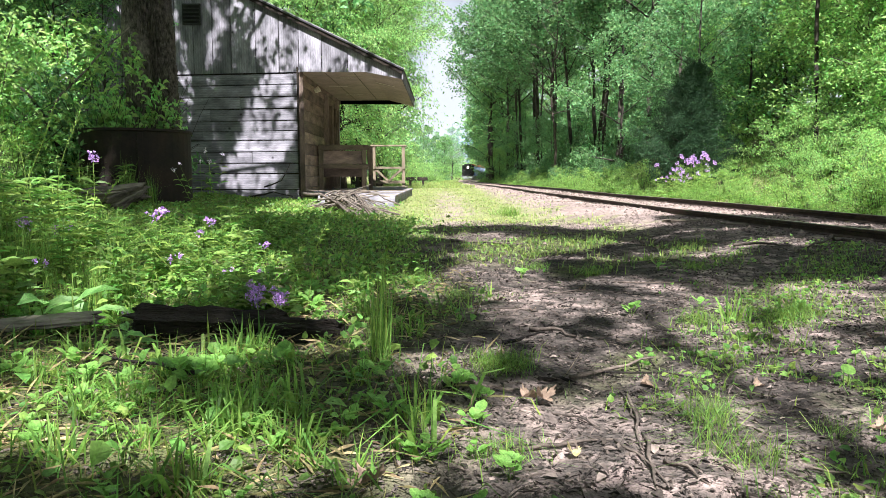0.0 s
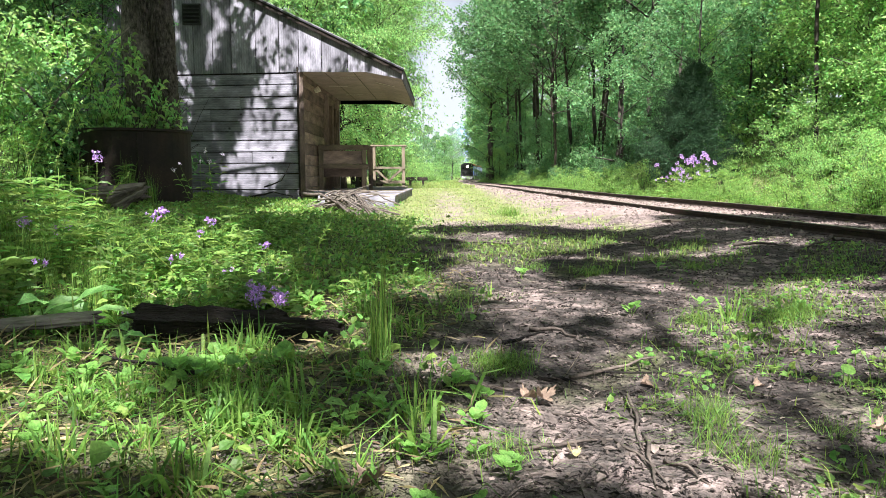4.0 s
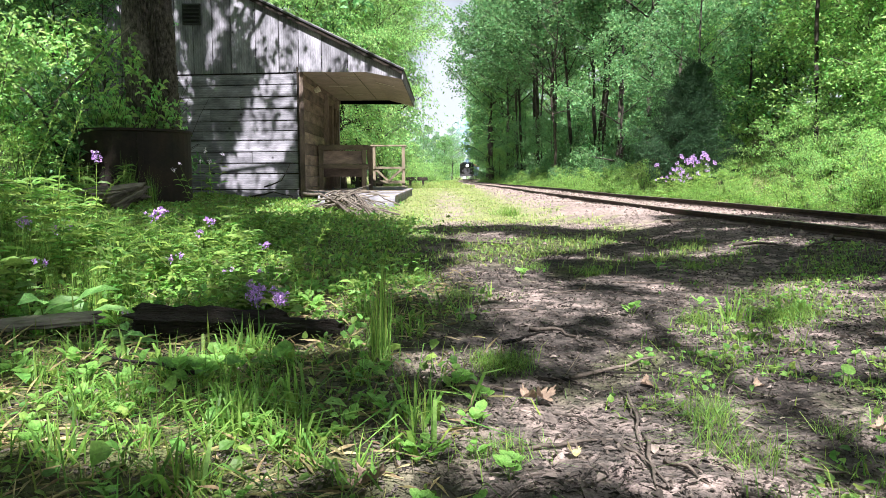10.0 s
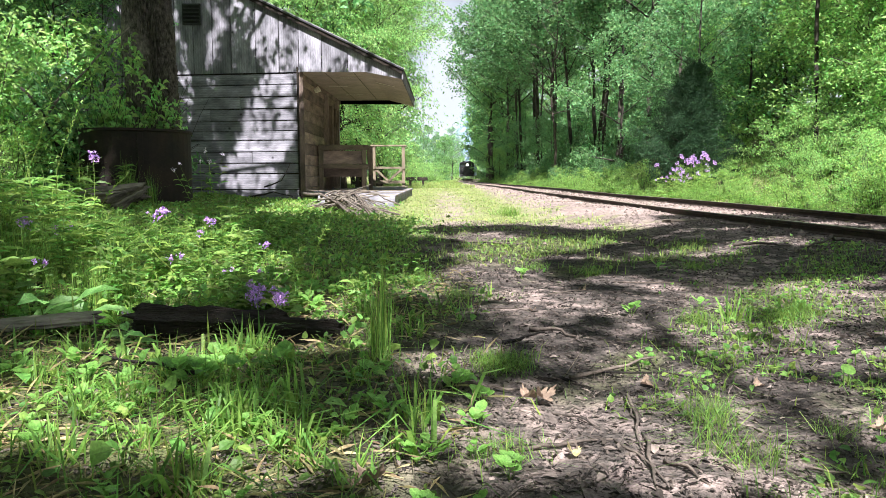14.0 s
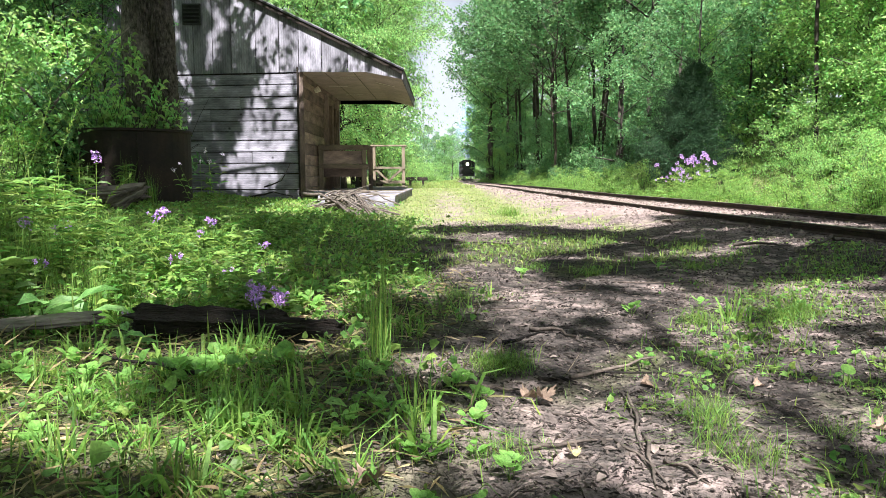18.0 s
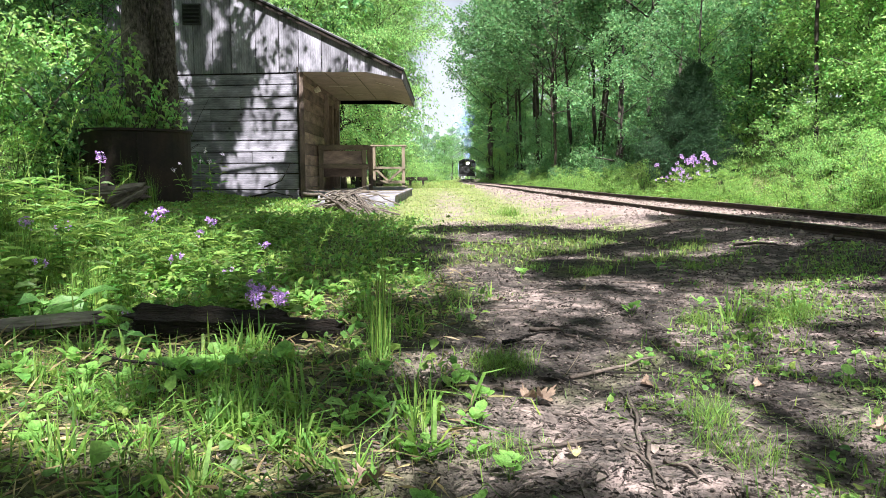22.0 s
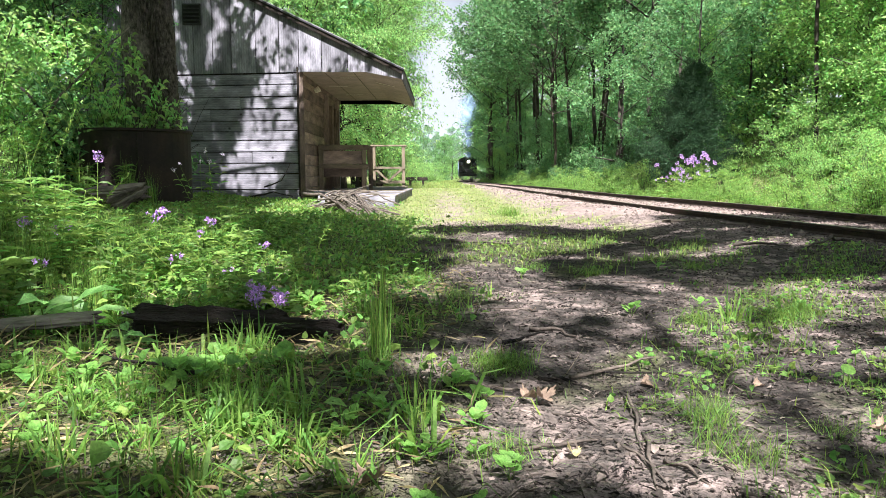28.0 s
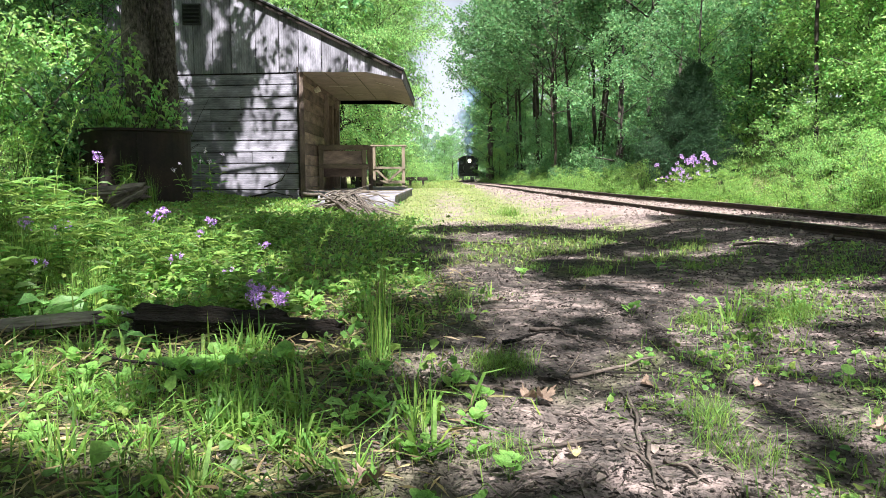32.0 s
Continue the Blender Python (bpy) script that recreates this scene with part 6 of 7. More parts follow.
def build_car(name, label, offset, length, body, roof, tender=False):
    c = empty(name, along(108 + offset), label, "tender" if tender else "coach", "" if tender else "passenger coaches")
    w, h = (1.9, 1.3) if tender else (2.05, 1.3)
    part("underframe", boxed(1.5, length, 0.14, 0.02), BLACK, c, "", pose(0, length / 2, 0.62))
    if tender:
        part("tank", boxed(w, length - 0.2, h, 0.04), BLUE, c, "", pose(0, length / 2, 0.72 + h / 2))
        part("coal", log_mesh(1.2, 0.5, 0.5, 3, BLACK, 10, 0.2), BLACK, c, "heap of coal", pose(0, length / 2, 1.5, 0, 0, 90))
    else:
        for s in (-1, 1):
            side = part("side_panel", boxed(0.05, length, 0.75, 0.01), body, c, "", pose(s * w / 2, length / 2, 1.05))
            n = int(length / 1.1)
            for k in range(n + 1):
                part("post", boxed(0.07, 0.09, 0.75, 0.01), body, side, "", pose(0, -length / 2 + 0.05 + k * (length - 0.1) / n, 0.74))
        part("end_panel", boxed(w, 0.05, 1.5, 0.01), body, c, "", pose(0, 0.0, 1.42))
        part("end_panel", boxed(w, 0.05, 1.5, 0.01), body, c, "", pose(0, length, 1.42))
        for s in (-1, 1):
            part("end_window", boxed(0.5, 0.02, 0.5, 0.004), GLASS, c, "", pose(s * 0.5, -0.036, 1.75))
        for k in range(4):
            part("seat", boxed(1.6, 0.5, 0.5, 0.03), TAN_WOOD, c, "", pose(0, 0.9 + k * 1.4, 0.95))
        bm = bmesh.new()
        cyl(bm, 1.66, 1.66, length + 0.4, Matrix.Rotation(radians(90), 4, "X"), 40)
        bmesh.ops.bisect_plane(bm, geom=list(bm.verts) + list(bm.edges) + list(bm.faces), plane_co=(0, 0, 1.28), plane_no=(0, 0, 1), clear_inner=True)
        bmesh.ops.holes_fill(bm, edges=[x for x in bm.edges if x.is_boundary])
        part("roof", bm, roof, c, "", pose(0, length / 2, 0.98))
    ws = [wheel_on(c, s * 0.487, y, 0.25, BLACK) for y in (0.7, 1.5, length - 1.5, length - 0.7) for s in (-1, 1)]
    MOVERS.append((c, offset, ws, 0.25))


build_engine()
build_car("coal_tender", "small blue coal tender behind the engine", 5.0, 3.0, BLACK, BLACK, True)
build_car("passenger_coach", "open pale blue passenger coach with red roof", 8.4, 7.0, COACH_BLUE, RED_ROOF)
build_car("passenger_coach", "open pale blue passenger coach with red roof", 15.9, 7.0, COACH_BLUE, RED_ROOF)
build_car("passenger_coach", "open pale blue passenger coach with red roof", 23.4, 7.0, COACH_BLUE, RED_ROOF)


# ---------------------------------------------------------------- ground cover
def scatter(n, x0, x1, y0, y1, seed, power=1.0, test=None):
    g = np.random.default_rng(seed)
    y = y0 + (y1 - y0) * g.random(n) ** power
    x = g.uniform(x0, x1, n)
    ok = g.random(n) < (green(x, y) if test is None else test(x, y))
    x, y = x[ok], y[ok]
    return np.stack([x, y, ground_z(x, y) - 0.004], 1), g


def clumped(x, y):
    bare = 1 - 0.75 * (np.exp(-((x + 0.6) / 0.42) ** 6) * np.exp(-((y - 1.85) / 0.2) ** 6))
    return np.clip(green(x, y) * (0.35 + 0.9 * step(bumps(x, y, 3.1, 5.0), -0.2, 0.6)), 0, 1) * bare


def build_cover():
    def stuff(name, me, label):
        tagged(new(name, me), label, "grass" if "grass" in name else "ground cover", kind="stuff")

    def left(x, y):
        return clumped(x, y) * (x < 1.6)

    def near_left(x, y):
        return clumped(x, y) ** 1.4 * np.where((x > 0.3) & (y < 1.75), 0.0, 1.0)

    p, g = scatter(40000, -2.8, 2.0, 0.75, 4.8, 1, 1.6, near_left)
    stuff("grass", blade_mesh("grass", p, 0.07, 0.0032, GRASS, g, 0.95), "thin green grass along the trodden path")
    p, g = scatter(5200, -1.8, 0.3, 0.8, 3.4, 13, 1.3, lambda x, y: near_left(x, y) * step(bumps(x, y, 6.5, 1.0), 0.0, 0.6))
    stuff("grass", blade_mesh("grass", p, 0.115, 0.0072, GRASS, g, 0.8, 0.6), "broad-bladed green grass in loose clumps")
    p, g = scatter(56000, -5.5, 1.6, 3.6, 30, 2, 1.5, left)
    stuff("grass", blade_mesh("grass", p, 0.04, 0.012, TURF, g, 0.7), "short green grass beside the path")
    p, g = scatter(16000, -6, 2.0, 28, 120, 3, 1.3, lambda x, y: 0.9 * (x < track_x(y) - 1.0))
    stuff("grass", blade_mesh("grass", p, 0.12, 0.045, TURF, g, 0.5), "long green grass far along the track")
    p, g = scatter(18000, 3.3, 8.0, 3.6, 40, 4, 1.7, lambda x, y: step(x - track_x(y), 0.95, 1.5))
    stuff("grass", blade_mesh("grass", p, 0.18, 0.011, GRASS, g, 0.55), "tall bright grass on the bank")
    # broad low leaves: a fine carpet, larger seedlings, and lobed creeper toward the shed
    p, g = scatter(30000, -3.2, 2.0, 0.75, 6.5, 5, 1.6, lambda x, y: np.where(x < 0.5, 1.0, 0.3) * near_left(x, y) ** 1.2)
    p[:, 2] += g.uniform(0.004, 0.035, len(p))
    stuff("ground_ivy", leaf_mesh("ground_ivy", p, 0.022, 0.85, HERB, g, up=1.0, long_leaf=True, fold=0.08), "low round-leaved green ground cover")
    p, g = scatter(5200, -2.2, 0.35, 0.8, 3.2, 15, 1.3, lambda x, y: near_left(x, y) * step(bumps(x, y, 5.2, 7.0), -0.1, 0.5))
    p[:, 2] += g.uniform(0.015, 0.075, len(p))
    stuff("ground_ivy", leaf_mesh("ground_ivy", p, 0.036, 0.8, HERB, g, up=0.9, long_leaf=True, fold=0.1), "broad seedling leaves among the grass")
    p, g = scatter(19000, -2.0, 0.1, 2.1, 7.0, 16, 1.2, lambda x, y: left(x, y) * step(bumps(x, y, 3.3, 7.0), -0.5, 0.4) * step(-x, -0.1, 0.35))
    p[:, 2] += g.uniform(0.01, 0.1, len(p))
    stuff("ground_ivy", leaf_mesh("ground_ivy", p, 0.03, 0.7, HERB, g, up=0.9, long_leaf=True, fold=0.12), "lobed creeper leaves covering the ground")
    p, g = scatter(26000, -4.5, 0.1, 5.5, 14, 6, 1.3, lambda x, y: left(x, y) * step(-x, 0.5, 1.3))
    p[:, 2] += g.uniform(0.004, 0.06, len(p))
    stuff("ground_ivy", leaf_mesh("ground_ivy", p, 0.05, 0.7, HERB, g, up=0.9), "low leafy green ground cover")
    def sprinkled(x, y):
        return step(bumps(x, y, 3.4, 2.0) + 0.5 * bumps(x, y, 9.0, 5.0), -0.4, 0.75) * step(x - 0.45 * y, np.where(y < 1.25, -0.02, -0.45), 0.1)

    p, g = scatter(26000, 0.3, 2.3, 0.8, 3.9, 18, 1.2, sprinkled)
    stuff("grass", blade_mesh("grass", p, 0.045, 0.0024, GRASS, g, 1.0), "sparse short grass on trodden earth")
    p, g = scatter(14000, 0.2, 2.3, 0.8, 4.4, 19, 1.2, sprinkled)
    p[:, 2] += g.uniform(0.002, 0.02, len(p))
    stuff("ground_ivy", leaf_mesh("ground_ivy", p, 0.02, 0.8, HERB, g, up=1.0, long_leaf=True, fold=0.08), "scattered small seedlings on trodden earth")
    # dry leaves, twigs and crumbs on the bare earth
    p, g = scatter(46000, -2.0, 2.3, 0.75, 7.0, 7, 1.6, lambda x, y: 0.3 + 0.7 * (bumps(x, y, 2.7, 3.0) > 0.0))
    p[:, 2] += g.uniform(0.002, 0.01, len(p))
    stuff("leaf_litter", leaf_mesh("leaf_litter", p, 0.0115, 0.6, DRY_LEAF, g, up=1.6, ways=g.normal(size=(len(p), 3)) * np.array([1, 1, 0.12])), "dry brown leaf fragments on bare soil")
    p, g = scatter(5600, -0.2, 2.5, 0.75, 7.0, 17, 1.5, lambda x, y: 0.25 + 0.75 * (bumps(x, y, 3.7, 1.0) > 0.1))
    p[:, 2] += g.uniform(0.002, 0.008, len(p))
    stuff("leaf_litter", leaf_mesh("leaf_litter", p, 0.023, 0.55, DRY_LEAF, g, up=1.6, ways=g.normal(size=(len(p), 3)) * np.array([1, 1, 0.1]), long_leaf=True, fold=0.1), "curled grey-brown dead leaves on bare soil")
    p, g = scatter(42000, -1.6, 2.6, 0.75, 6.0, 20, 1.5, lambda x, y: 0.35 + 0.65 * step(bumps(x, y, 4.3, 6.0), -0.2, 0.4))
    p[:, 2] += g.uniform(0.0, 0.008, len(p))
    stuff("bark_litter", leaf_mesh("bark_litter", p, 0.014, 0.45, DARK_CHIP, g, up=1.2, ways=g.normal(size=(len(p), 3)) * np.array([1, 1, 0.25]), fold=0.22), "dark damp bark chips and rotted leaves on soil")
    p, g = scatter(52000, -2.0, 2.5, 0.75, 6.5, 8, 1.6, lambda x, y: 0.5 + 0 * x)
    p[:, 2] += 0.005
    stuff("twig_litter", leaf_mesh("twig_litter", p, 0.038, 0.04, DRY_LEAF, g, up=0.6, ways=g.normal(size=(len(p), 3)) * np.array([1, 1, 0.06]), fold=0.03), "small dry twigs and straw on the soil")
    p, g = scatter(70000, -0.6, 2.6, 0.75, 7.0, 9, 1.6, lambda x, y: 1 - 0.8 * green(x, y))
    stuff("soil_crumbs", leaf_mesh("soil_crumbs", p, 0.009, 1.0, SOIL_BIT, g, up=0.8, fold=0.3), "loose dark crumbs of soil")
    p, g = scatter(9000, -2.4, 0.1, 0.8, 3.5, 10, 1.4)
    p[:, 2] += g.uniform(0.004, 0.02, len(p))
    stuff("dead_grass", leaf_mesh("dead_grass", p, 0.06, 0.022, STRAW, g, up=0.8, ways=g.normal(size=(len(p), 3)) * np.array([1, 1, 0.14]), fold=0.03), "dry straw lying in the grass")


def herb(name, label, seed, height, stems, pairs, leaf, width, flowers=0, petal=None, category="plant", leaf_mat=None, spread=0.25):
    """A leafy wild plant: upright stems with paired lance-shaped leaves, some with a head of four-petalled flowers."""
    rng = random.Random(seed)
    g = np.random.default_rng(seed)
    ob = empty(name, pose(0, 0, -50), label, category)
    s, cs, ws, heads = Soup(), [], [], []
    for k in range(stems):
        a = rng.uniform(0, 6.28)
        tilt = abs(rng.gauss(0, spread))
        h = height * rng.uniform(0.6, 1.05)
        pts = branch_line((rng.gauss(0, 0.02), rng.gauss(0, 0.02), -0.01), (math.cos(a) * tilt, math.sin(a) * tilt, 1), h, rng, 6, 0.1, 0.1)
        s.add(tube(pts, [0.0032 * (1 - 0.1 * i) for i in range(7)], 3))
        for i in range(pairs):
            u = 0.12 + 0.8 * i / pairs
            j = min(int(u * 6), 5)
            p = pts[j].lerp(pts[j + 1], u * 6 - j)
            b = rng.uniform(0, 6.28)
            for t in (0, math.pi):
                cs.append(tuple(p))
                ws.append((math.cos(b + t), math.sin(b + t), 0.35 - 0.3 * (1 - u)))
        heads.append(pts[-1])
    part("stalk", s.mesh("stalk", HERB), HERB, ob)
    part("foliage", leaf_mesh("foliage", cs, leaf, width, leaf_mat or HERB, g, up=0.6, ways=ws, spread=0.2, fold=0.1, long_leaf=True), leaf_mat or HERB, ob)
    if flowers:
        for h in heads:
            n = flowers
            c = np.array(tuple(h)) + g.normal(size=(n, 3)) * np.array([0.011, 0.011, 0.012])
            c4 = np.repeat(c, 4, 0)
            ang = np.tile(np.arange(4) * math.pi / 2, n) + np.repeat(g.uniform(0, 1.5, n), 4)
            face = np.repeat(g.normal(size=(n, 3)) + np.array([0, -0.8, 0.5]), 4, 0)
            flat = np.stack([np.cos(ang), np.sin(ang) * 0.4, np.sin(ang) * 0.9], 1)
            w = flat - face * (flat * face).sum(1)[:, None] / (face * face).sum(1)[:, None]
            part("flower_head", leaf_mesh("flower_head", c4, 0.0115, 0.85, petal, g, up=0.2, ways=w, spread=0.08, fold=0.02), petal, ob)
    return ob


def tuft(name, label, seed, blades, height, width, radius, material=None, lean=0.9):
    g = np.random.default_rng(seed)
    r = g.normal(size=(blades, 2)) * radius
    ob = empty(name, pose(0, 0, -50), label, "grass", "grass tufts")
    part("foliage", blade_mesh("foliage", np.column_stack([r, np.zeros(blades) - 0.004]), height, width, material or GRASS, g, lean, 0.7), material or GRASS, ob)
    return ob


def build_plants():
    rng = random.Random(8)
    kinds = [herb("wild_plant", "leafy green wild plant among grass", 50 + i, h, s, p, l, w) for i, (h, s, p, l, w) in enumerate(
        ((0.3, 4, 5, 0.09, 0.4), (0.2, 4, 4, 0.075, 0.5), (0.42, 4, 6, 0.1, 0.32), (0.14, 5, 3, 0.06, 0.6), (0.34, 3, 6, 0.11, 0.28)))]
    rocket = [herb("wildflower", "wild phlox with violet flower heads", 60 + i, h, s, 5, 0.08, 0.3, 16, PETAL, "flower", spread=0.07) for i, (h, s) in enumerate(((0.5, 1), (0.3, 2), (0.14, 5)))]
    white = herb("wildflower", "wild plant with small pale flower heads", 66, 0.9, 3, 6, 0.1, 0.25, 12, PALE_PETAL, "flower")
    n = 0
    while n < 330:
        x, y = rng.uniform(-3.4, -0.12), 0.85 + rng.random() ** 1.5 * 4.6
        lush = float(step(-x, 0.25, 1.6))
        if rng.random() > 0.25 + 0.75 * lush or x < -0.75 * y - 0.3 or -1.35 < x < -0.22 and 1.62 < y < 2.1:
            continue
        if y < 1.7 and lush < 0.9:
            k = kinds[3] if rng.random() < 0.6 else kinds[1]
        else:
            k = rng.choice(kinds if lush > 0.6 and y > 2.0 else [kinds[1], kinds[3], kinds[0]])
        low = 0.55 if -0.58 < x / y < -0.38 and y > 2.2 else 1.0
        ob = set_down(k, x, y, rng.uniform(0, 360), rng.uniform(0.5, 0.9) * (0.65 + 0.35 * lush) * low * (0.55 if y < 1.7 else 1.0), 0.01, rng.uniform(-6, 6))
        tagged(ob, group="wild plants beside the path")
        n += 1
    lance = herb("wild_plant", "tall weed with long narrow leaves", 57, 0.5, 3, 11, 0.1, 0.17, leaf_mat=HERB, spread=0.16)
    for k in range(13):
        y = rng.uniform(2.9, 4.8)
        x = y * rng.uniform(-0.66, -0.52)
        ob = tagged(set_down(lance, x, y, rng.uniform(0, 360), rng.uniform(0.75, 1.2), 0.01), group="tall weeds beside the path")
        SWAY.append((ob, ob.matrix_basis.copy(), rng.uniform(0, 9), 1.3))
    for k in range(16):
        y = rng.uniform(2.5, 4.2)
        x = y * rng.uniform(-0.5, -0.27)
        tagged(set_down(lance, x, y, rng.uniform(0, 360), rng.uniform(0.42, 0.68), 0.01), group="tall weeds beside the path")
    for k in range(30):
        y = rng.uniform(2.2, 4.6)
        x = y * rng.uniform(-0.64, -0.3)
        tagged(set_down(lance, x, y, rng.uniform(0, 360), rng.uniform(0.4, 0.85) * (1.0 if x < -0.42 * y else 0.7), 0.01), group="tall weeds beside the path")
    for x, y, s in ((-4.0, 8.4, 1.6), (-3.75, 8.3, 1.35), (-4.25, 8.3, 1.3)):
        tagged(set_down(lance, x, y, rng.uniform(0, 360), s, 0.01), group="tall weeds beside the path")
    # flowering plants: place, height of the flower head above the ground
    for x, y, h, k in ((-1.6, 3.2, 0.52, 0), (-1.32, 3.2, 0.36, 1), (-1.63, 3.0, 0.28, 1), (-1.78, 3.0, 0.3, 1), (-0.58, 2.15, 0.11, 2), (-0.53, 2.17, 0.11, 2), (-0.6, 2.2, 0.12, 2), (-0.5, 2.14, 0.1, 2), (-0.555, 2.1, 0.1, 2), (-0.8, 2.6, 0.15, 1), (-0.68, 2.6, 0.15, 1),
                       (-0.83, 3.2, 0.2, 1), (-1.3, 3.8, 0.27, 1), (-1.0, 2.6, 0.2, 1), (-0.94, 2.02, 0.08, 1), (-1.17, 3.4, 0.24, 1), (-1.5, 2.55, 0.18, 1)):
        ob = set_down(rocket[k], x, y, rng.uniform(0, 360), h / (0.5, 0.3, 0.14)[k], 0.0)
        tagged(ob, group="violet wildflowers")
        if h > 0.15:
            SWAY.append((ob, ob.matrix_basis.copy(), rng.uniform(0, 9), 2.2 if h > 0.3 else 1.0))
    for x, y, s in ((-2.42, 7.0, 0.8), (-2.3, 7.2, 0.95)):
        set_down(white, x, y, rng.uniform(0, 360), s, 0.0)
    for k in range(52):
        x, y = 3.95 + rng.gauss(0, 0.24), 11.3 + rng.gauss(0, 0.3)
        tagged(set_down(rocket[0], x, y, rng.uniform(0, 360), rng.uniform(0.7, 1.45) * (1.15 if x > 3.95 else 0.9), 0.0), "tall violet wildflowers growing on the bank", group="violet wildflowers on the bank")
    # grass tufts
    tall = tuft("grass_tuft", "tall slender green grass tuft", 71, 80, 0.24, 0.0028, 0.022, lean=0.22)
    short = tuft("grass_tuft", "short green grass tuft on bare soil", 72, 150, 0.062, 0.0015, 0.032)
    wispy = tuft("grass_tuft", "fine arching sunlit grass tuft", 74, 75, 0.085, 0.0012, 0.02, lean=1.4)
    stems = tuft("grass_tuft", "tall upright green grass stems", 75, 26, 0.27, 0.0034, 0.014, lean=0.1)
    broad = tuft("grass_tuft", "broad-bladed bright grass tuft", 73, 34, 0.13, 0.006, 0.022)
    for x, y, s, k in ((-0.155, 1.62, 0.95, stems), (-0.145, 1.66, 1.05, stems), (-0.165, 1.7, 0.6, tall), (0.16, 1.62, 1.1, short), (0.12, 1.58, 0.9, short), (0.475, 1.21, 1.1, wispy), (0.5, 1.25, 0.9, wispy), (0.45, 1.1, 1.0, wispy), (0.5, 1.04, 1.0, wispy), (0.54, 1.33, 0.6, wispy), (0.69, 1.18, 0.7, wispy),
                       (0.1, 1.1, 0.9, short), (0.14, 1.6, 1.1, short), (0.11, 1.64, 1.0, short), (1.05, 2.1, 1.3, short), (0.8, 2.15, 1.2, short), (1.15, 2.25, 1.2, short), (0.95, 2.2, 1.0, broad), (1.1, 2.15, 0.9, broad),
                       (-0.05, 1.1, 1.0, broad), (-0.5, 1.72, 1.0, broad), (-0.47, 1.7, 0.8, broad), (-0.62, 1.35, 0.9, broad), (-0.3, 1.3, 1.1, broad), (0.92, 1.35, 0.7, wispy),
                       (-0.9, 1.7, 1.0, broad), (-0.95, 1.55, 1.0, short), (1.2, 3.3, 1.2, short), (0.7, 3.2, 1.2, short), (0.45, 3.4, 1.2, short), (0.75, 8.2, 2.6, short), (0.82, 8.3, 2.4, short),
                       (-0.1, 3.0, 1.3, short), (0.05, 2.6, 1.0, short), (-1.9, 2.9, 1.5, tall), (-2.1, 3.1, 1.7, tall), (-1.65, 2.7, 1.3, tall), (-3.6, 8.0, 2.4, tall), (-4.1, 8.0, 2.2, tall), (-3.3, 7.9, 1.8, tall)):
        ob = set_down(k, x, y, rng.uniform(0, 360), s, 0.0)
        if k in (tall, stems) and y < 4:
            SWAY.append((ob, ob.matrix_basis.copy(), rng.uniform(0, 9), 0.9))
    near = random.Random(19)
    for k in range(44):
        y = 0.95 + near.random() ** 1.2 * 1.4
        x = near.uniform(-0.62 * y, -0.04)
        if -1.3 < x < -0.25 and 1.62 < y < 2.02:
            continue
        set_down(broad, x, y, near.uniform(0, 360), near.uniform(0.55, 0.95), 0.0)
    for k in range(46):
        y = near.uniform(2.1, 5.0)
        x = y * near.uniform(-0.64, -0.25)
        set_down(tall, x, y, near.uniform(0, 360), near.uniform(0.5, 1.15) * (1.0 if x < -0.42 * y else 0.6), 0.0)
    # violets: round leaves on thin stalks
    violets = []
    for v in range(3):
        vr = random.Random(90 + v)
        ob = empty("violet_plant", pose(0, 0, -50), "low plant with round green leaves on stalks", "plant", "violet plants")
        stalks = Soup()
        for k in range(8):
            a, l, h = vr.uniform(0, 6.28), vr.uniform(0.02, 0.055), vr.uniform(0.03, 0.075)
            tip = Vector((math.cos(a) * l, math.sin(a) * l, h))
            stalks.add(tube([(0, 0, -0.005), tip * 0.6 + Vector((0, 0, 0.01)), tip], [0.0013, 0.0012, 0.001], 3))
            bm = bmesh.new()
            r = vr.uniform(0.013, 0.022)
            bmesh.ops.create_circle(bm, cap_ends=True, cap_tris=True, segments=12, radius=r)
            for q in bm.verts:
                q.co.z += (q.co.x ** 2) / r * 0.35
                if abs(q.co.x) < 0.001 and q.co.y > 0.5 * r:
                    q.co.y += r * 0.25
            part("leaf", from_bm("leaf", bm, HERB, True), HERB, ob, "", Matrix.Translation(tip) @ pose(0, 0, 0, vr.uniform(10, 45), vr.uniform(-25, 25), math.degrees(a) - 90))
        part("stalk", stalks.mesh("stalk", HERB), HERB, ob)
        violets.append(ob)
    n = 0
    while n < 130:
        x, y = rng.uniform(-1.9, 0.12), 0.85 + rng.random() ** 1.3 * 2.2
        if x < -0.7 * y or x < -0.2 and 1.6 < y < 2.1 or y > 1.5 and x > -0.3:
            continue
        set_down(violets[n % 3], x, y, rng.uniform(0, 360), rng.uniform(0.4, 0.8) * (0.62 if y < 1.4 else 1.0), 0.0)
        n += 1
    for x, y in ((-0.02, 1.06), (-0.1, 1.22), (0.06, 1.2), (0.5, 1.7), (0.62, 2.25), (0.9, 2.4), (1.2, 2.3), (0.35, 3.1), (1.0, 3.2)):
        set_down(violets[n % 3], x, y, rng.uniform(0, 360), 0.55, 0.0)
        n += 1
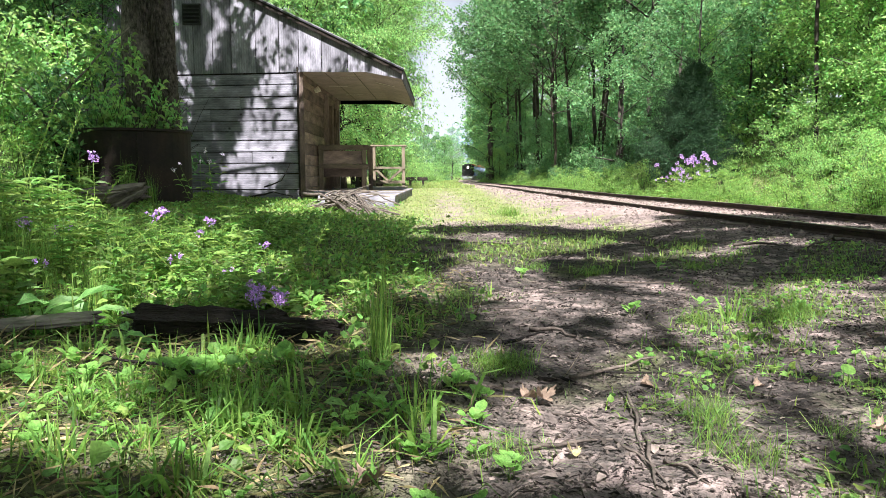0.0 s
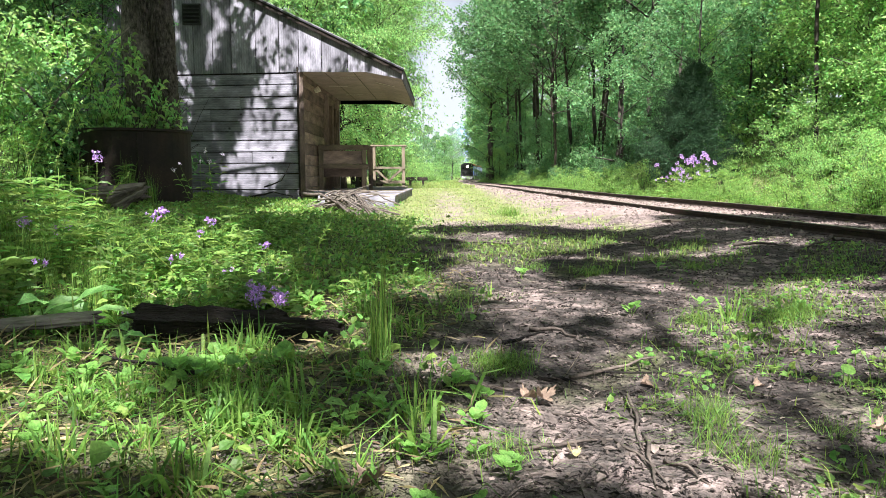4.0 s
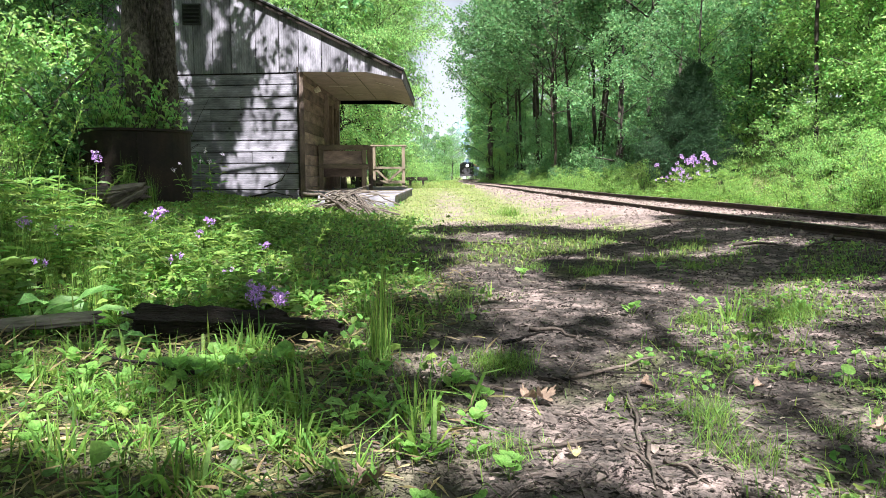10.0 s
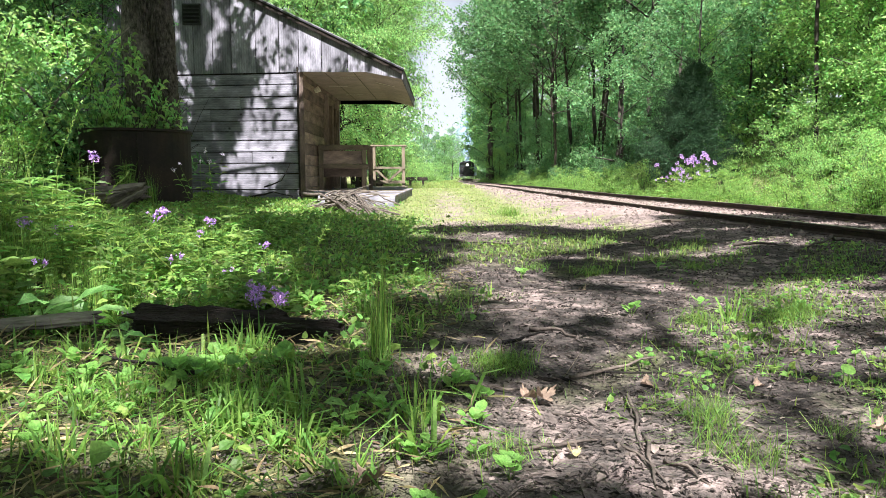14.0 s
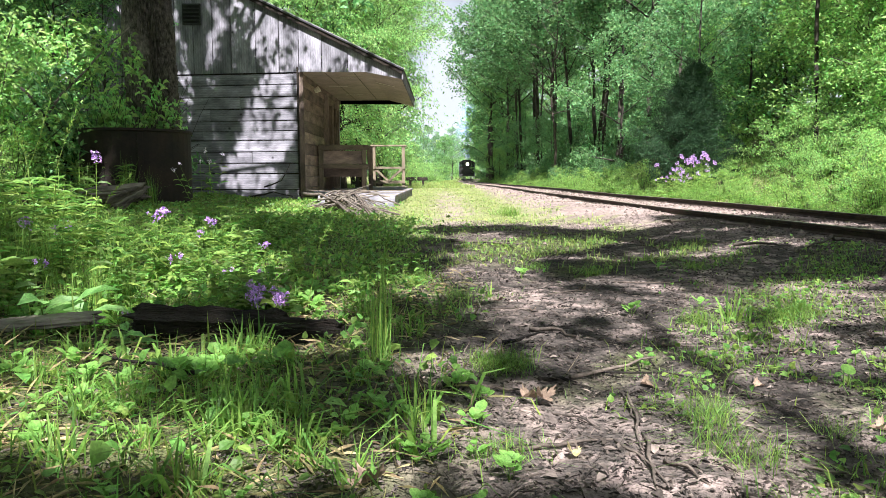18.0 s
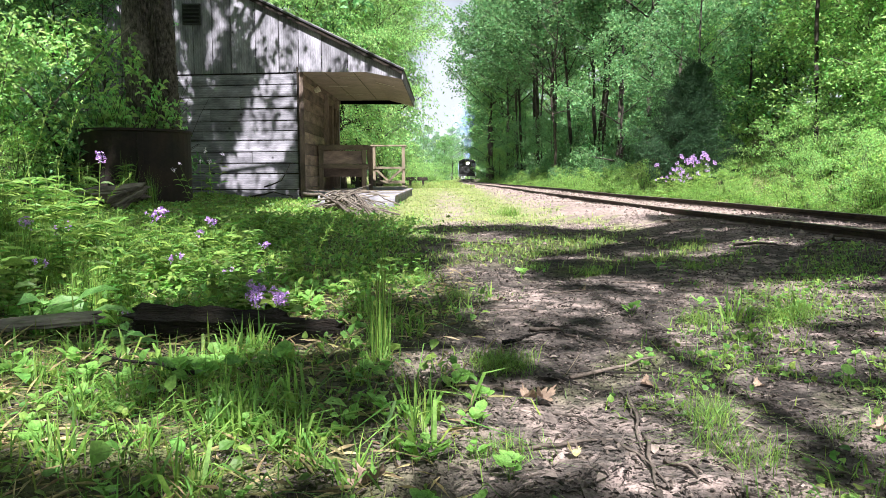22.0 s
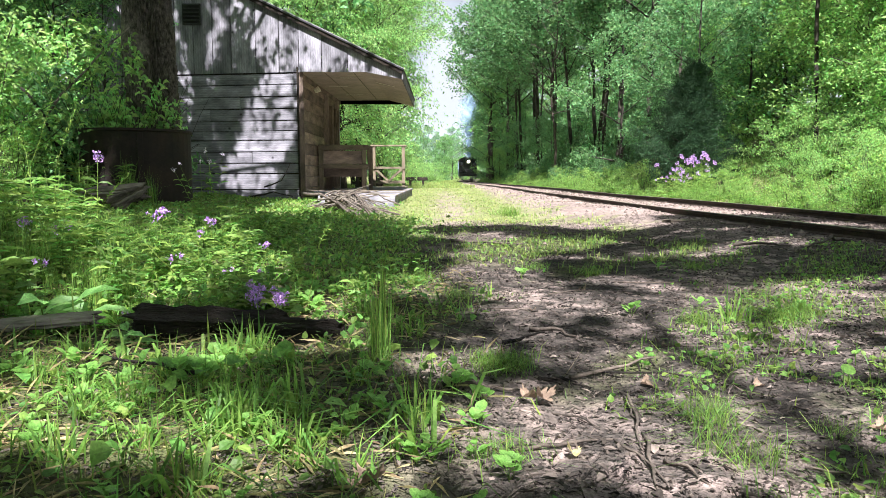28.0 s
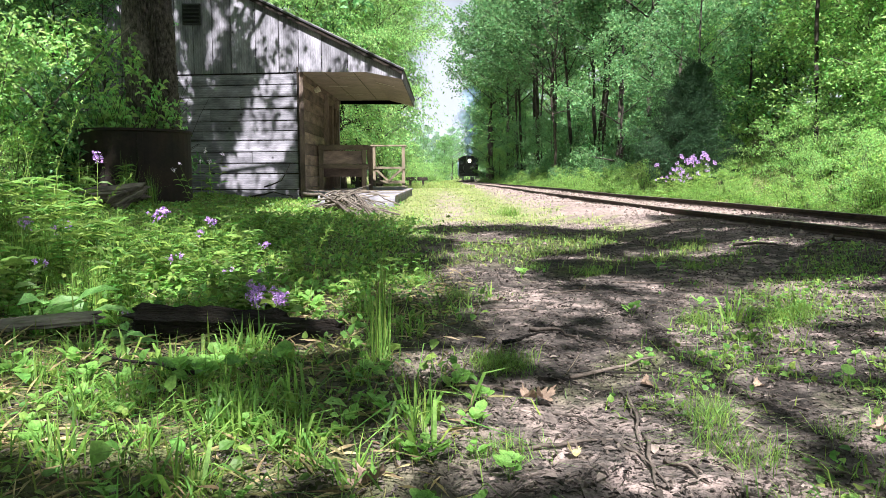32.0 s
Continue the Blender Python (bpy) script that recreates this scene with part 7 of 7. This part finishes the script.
    # tall arching grass stalks with seed heads
    for k, (x, y, h, bend) in enumerate(((-1.62, 2.9, 0.75, 0.12), (-1.78, 3.1, 0.7, -0.15), (-1.95, 3.2, 0.85, 0.2), (-1.45, 2.7, 0.5, 0.25), (-2.2, 3.6, 0.8, -0.1), (-0.45, 2.3, 0.32, 0.08), (-0.86, 2.3, 0.3, -0.2), (-1.2, 2.5, 0.35, 0.25), (-0.17, 1.75, 0.3, 0.03))):
        st = empty("grass_stalk", pose(x, y, on_ground(x, y)), "tall arching green grass stalk", "grass", "grass stalks")
        pts = [Vector((bend * (i / 8) ** 2, 0.03 * math.sin(k + i), h * (i / 8) * (1 - 0.06 * (i / 8) ** 2 * abs(bend) * 8))) for i in range(9)]
        part("stalk", Soup().add(tube(pts, [0.0022 * (1 - 0.08 * i) for i in range(9)], 4)).mesh("stalk", GRASS), GRASS, st)
        gg = np.random.default_rng(k)
        c = np.array([tuple(pts[6].lerp(pts[8], u)) for u in np.linspace(0, 1, 26)])
        part("seed_head", leaf_mesh("seed_head", c, 0.018, 0.22, GRASS, gg, ways=np.tile((0.3, 0, 1.0), (26, 1)), spread=0.5), GRASS, st)
        SWAY.append((st, st.matrix_basis.copy(), k * 1.7, 1.6))
    # large-leaved plants
    big = herb("broad_leaved_plant", "plant with large bright green oval leaves", 80, 0.19, 3, 2, 0.13, 0.42, leaf_mat=LEAF_YOUNG)
    for x, y, s, tr in ((-1.08, 2.02, 0.95, 20), (-1.22, 2.06, 0.95, 250), (-0.84, 1.84, 0.42, 100), (-0.8, 1.83, 0.36, 190)):
        set_down(big, x, y, tr, s, 0.0)
    for t in (lance, *kinds, *rocket, *violets, white, tall, short, wispy, stems, broad, big):
        for o in (*t.children_recursive, t):
            bpy.data.objects.remove(o)


build_cover()
build_plants()


# ---------------------------------------------------------------- smoke
PUFFS = []
DRIFTS = []


def build_smoke():
    rng = random.Random(14)
    meshes = []
    for k in range(3):
        bm = bmesh.new()
        bmesh.ops.create_icosphere(bm, subdivisions=3, radius=1.0)
        for v in bm.verts:
            v.co *= 1 + 0.35 * noise.noise(v.co * 1.4 + Vector((k * 9, 0, 0)))
        meshes.append(from_bm("smoke_puff", bm, SMOKE, True))
    for k in range(5):
        ob = new("smoke_puff", meshes[k % 3])
        s = 0.6 + 0.3 * k
        ob.scale = (s, s, s * 1.2)
        ob.visible_shadow = False
        tagged(ob, "thin bluish puff of engine smoke", "smoke", "smoke puffs")
        PUFFS.append((ob, k, rng.uniform(0, 6.28), rng.uniform(0.25, 0.45)))
    # two thin veils added to stand in for the far woods' pale haze
    veils = [m.copy() for m in meshes]
    for m in veils:
        m.materials[0] = VEIL
    for k, (x, y, z, s) in enumerate(((-6.5, 119, 5.5, 7.0), (1.5, 124, 6.5, 7.5))):
        ob = new("smoke_haze", veils[k % 3])
        ob.scale = (s, s * 0.7, s)
        ob.visible_shadow = False
        tagged(ob, "thin bluish veil standing in for far haze", "smoke", "smoke haze")
        DRIFTS.append((ob, x, y, z))


build_smoke()


# ---------------------------------------------------------------- what moves
def motions():
    rows = rows_of_train()
    ts = np.array([r[0] for r in rows], float)
    ds = np.array([r[1] for r in rows], float)

    def front(t):
        return float(spline(t, ts, ds))

    steps = np.arange(0, 32.01, 2.0)
    for thing, offset, wheels, r in MOVERS:
        walk(thing, [(float(t), along(front(t) + offset)) for t in steps])
        quick = np.linspace(0, 32, 105 if r > 0.3 else 144)
        for w in wheels:
            base = w.matrix_basis.translation.copy()
            walk(w, [(float(t), Matrix.Translation(base) @ Matrix.Rotation((108 - front(t)) / r, 4, "X")) for t in quick])
    for ob, k, phase, pace in PUFFS:
        keyed = []
        for t in np.arange(0, 32.01, 1.0):
            p = along(front(t) + 0.62).translation
            surge = math.sin(t * pace + phase)
            keyed.append((float(t), pose(p.x - 0.05 * k + 0.15 * k * math.sin(t * 0.4 + phase), p.y + 0.8 * k, p.z + 2.7 + 1.25 * k + (0.15 + 0.1 * k) * surge, 0, 0, 8 * surge)))
        walk(ob, keyed)
    for ob, x, y, z in DRIFTS:
        walk(ob, [(0, pose(x, y, z)), (16, pose(x + 0.6, y, z + 0.3, 0, 0, 10)), (32, pose(x + 1.2, y, z + 0.6, 0, 0, 20))])
    for ob, m, phase, amount in SWAY:
        walk(ob, [(float(t), m @ pose(0, 0, 0, amount * math.sin(t * 2.1 + phase) * (0.5 + 0.5 * math.sin(t * 0.33 + phase)), amount * 0.9 * math.sin(t * 1.3 + phase * 2), 0)) for t in np.arange(0, 32.01, 0.8)])


motions()
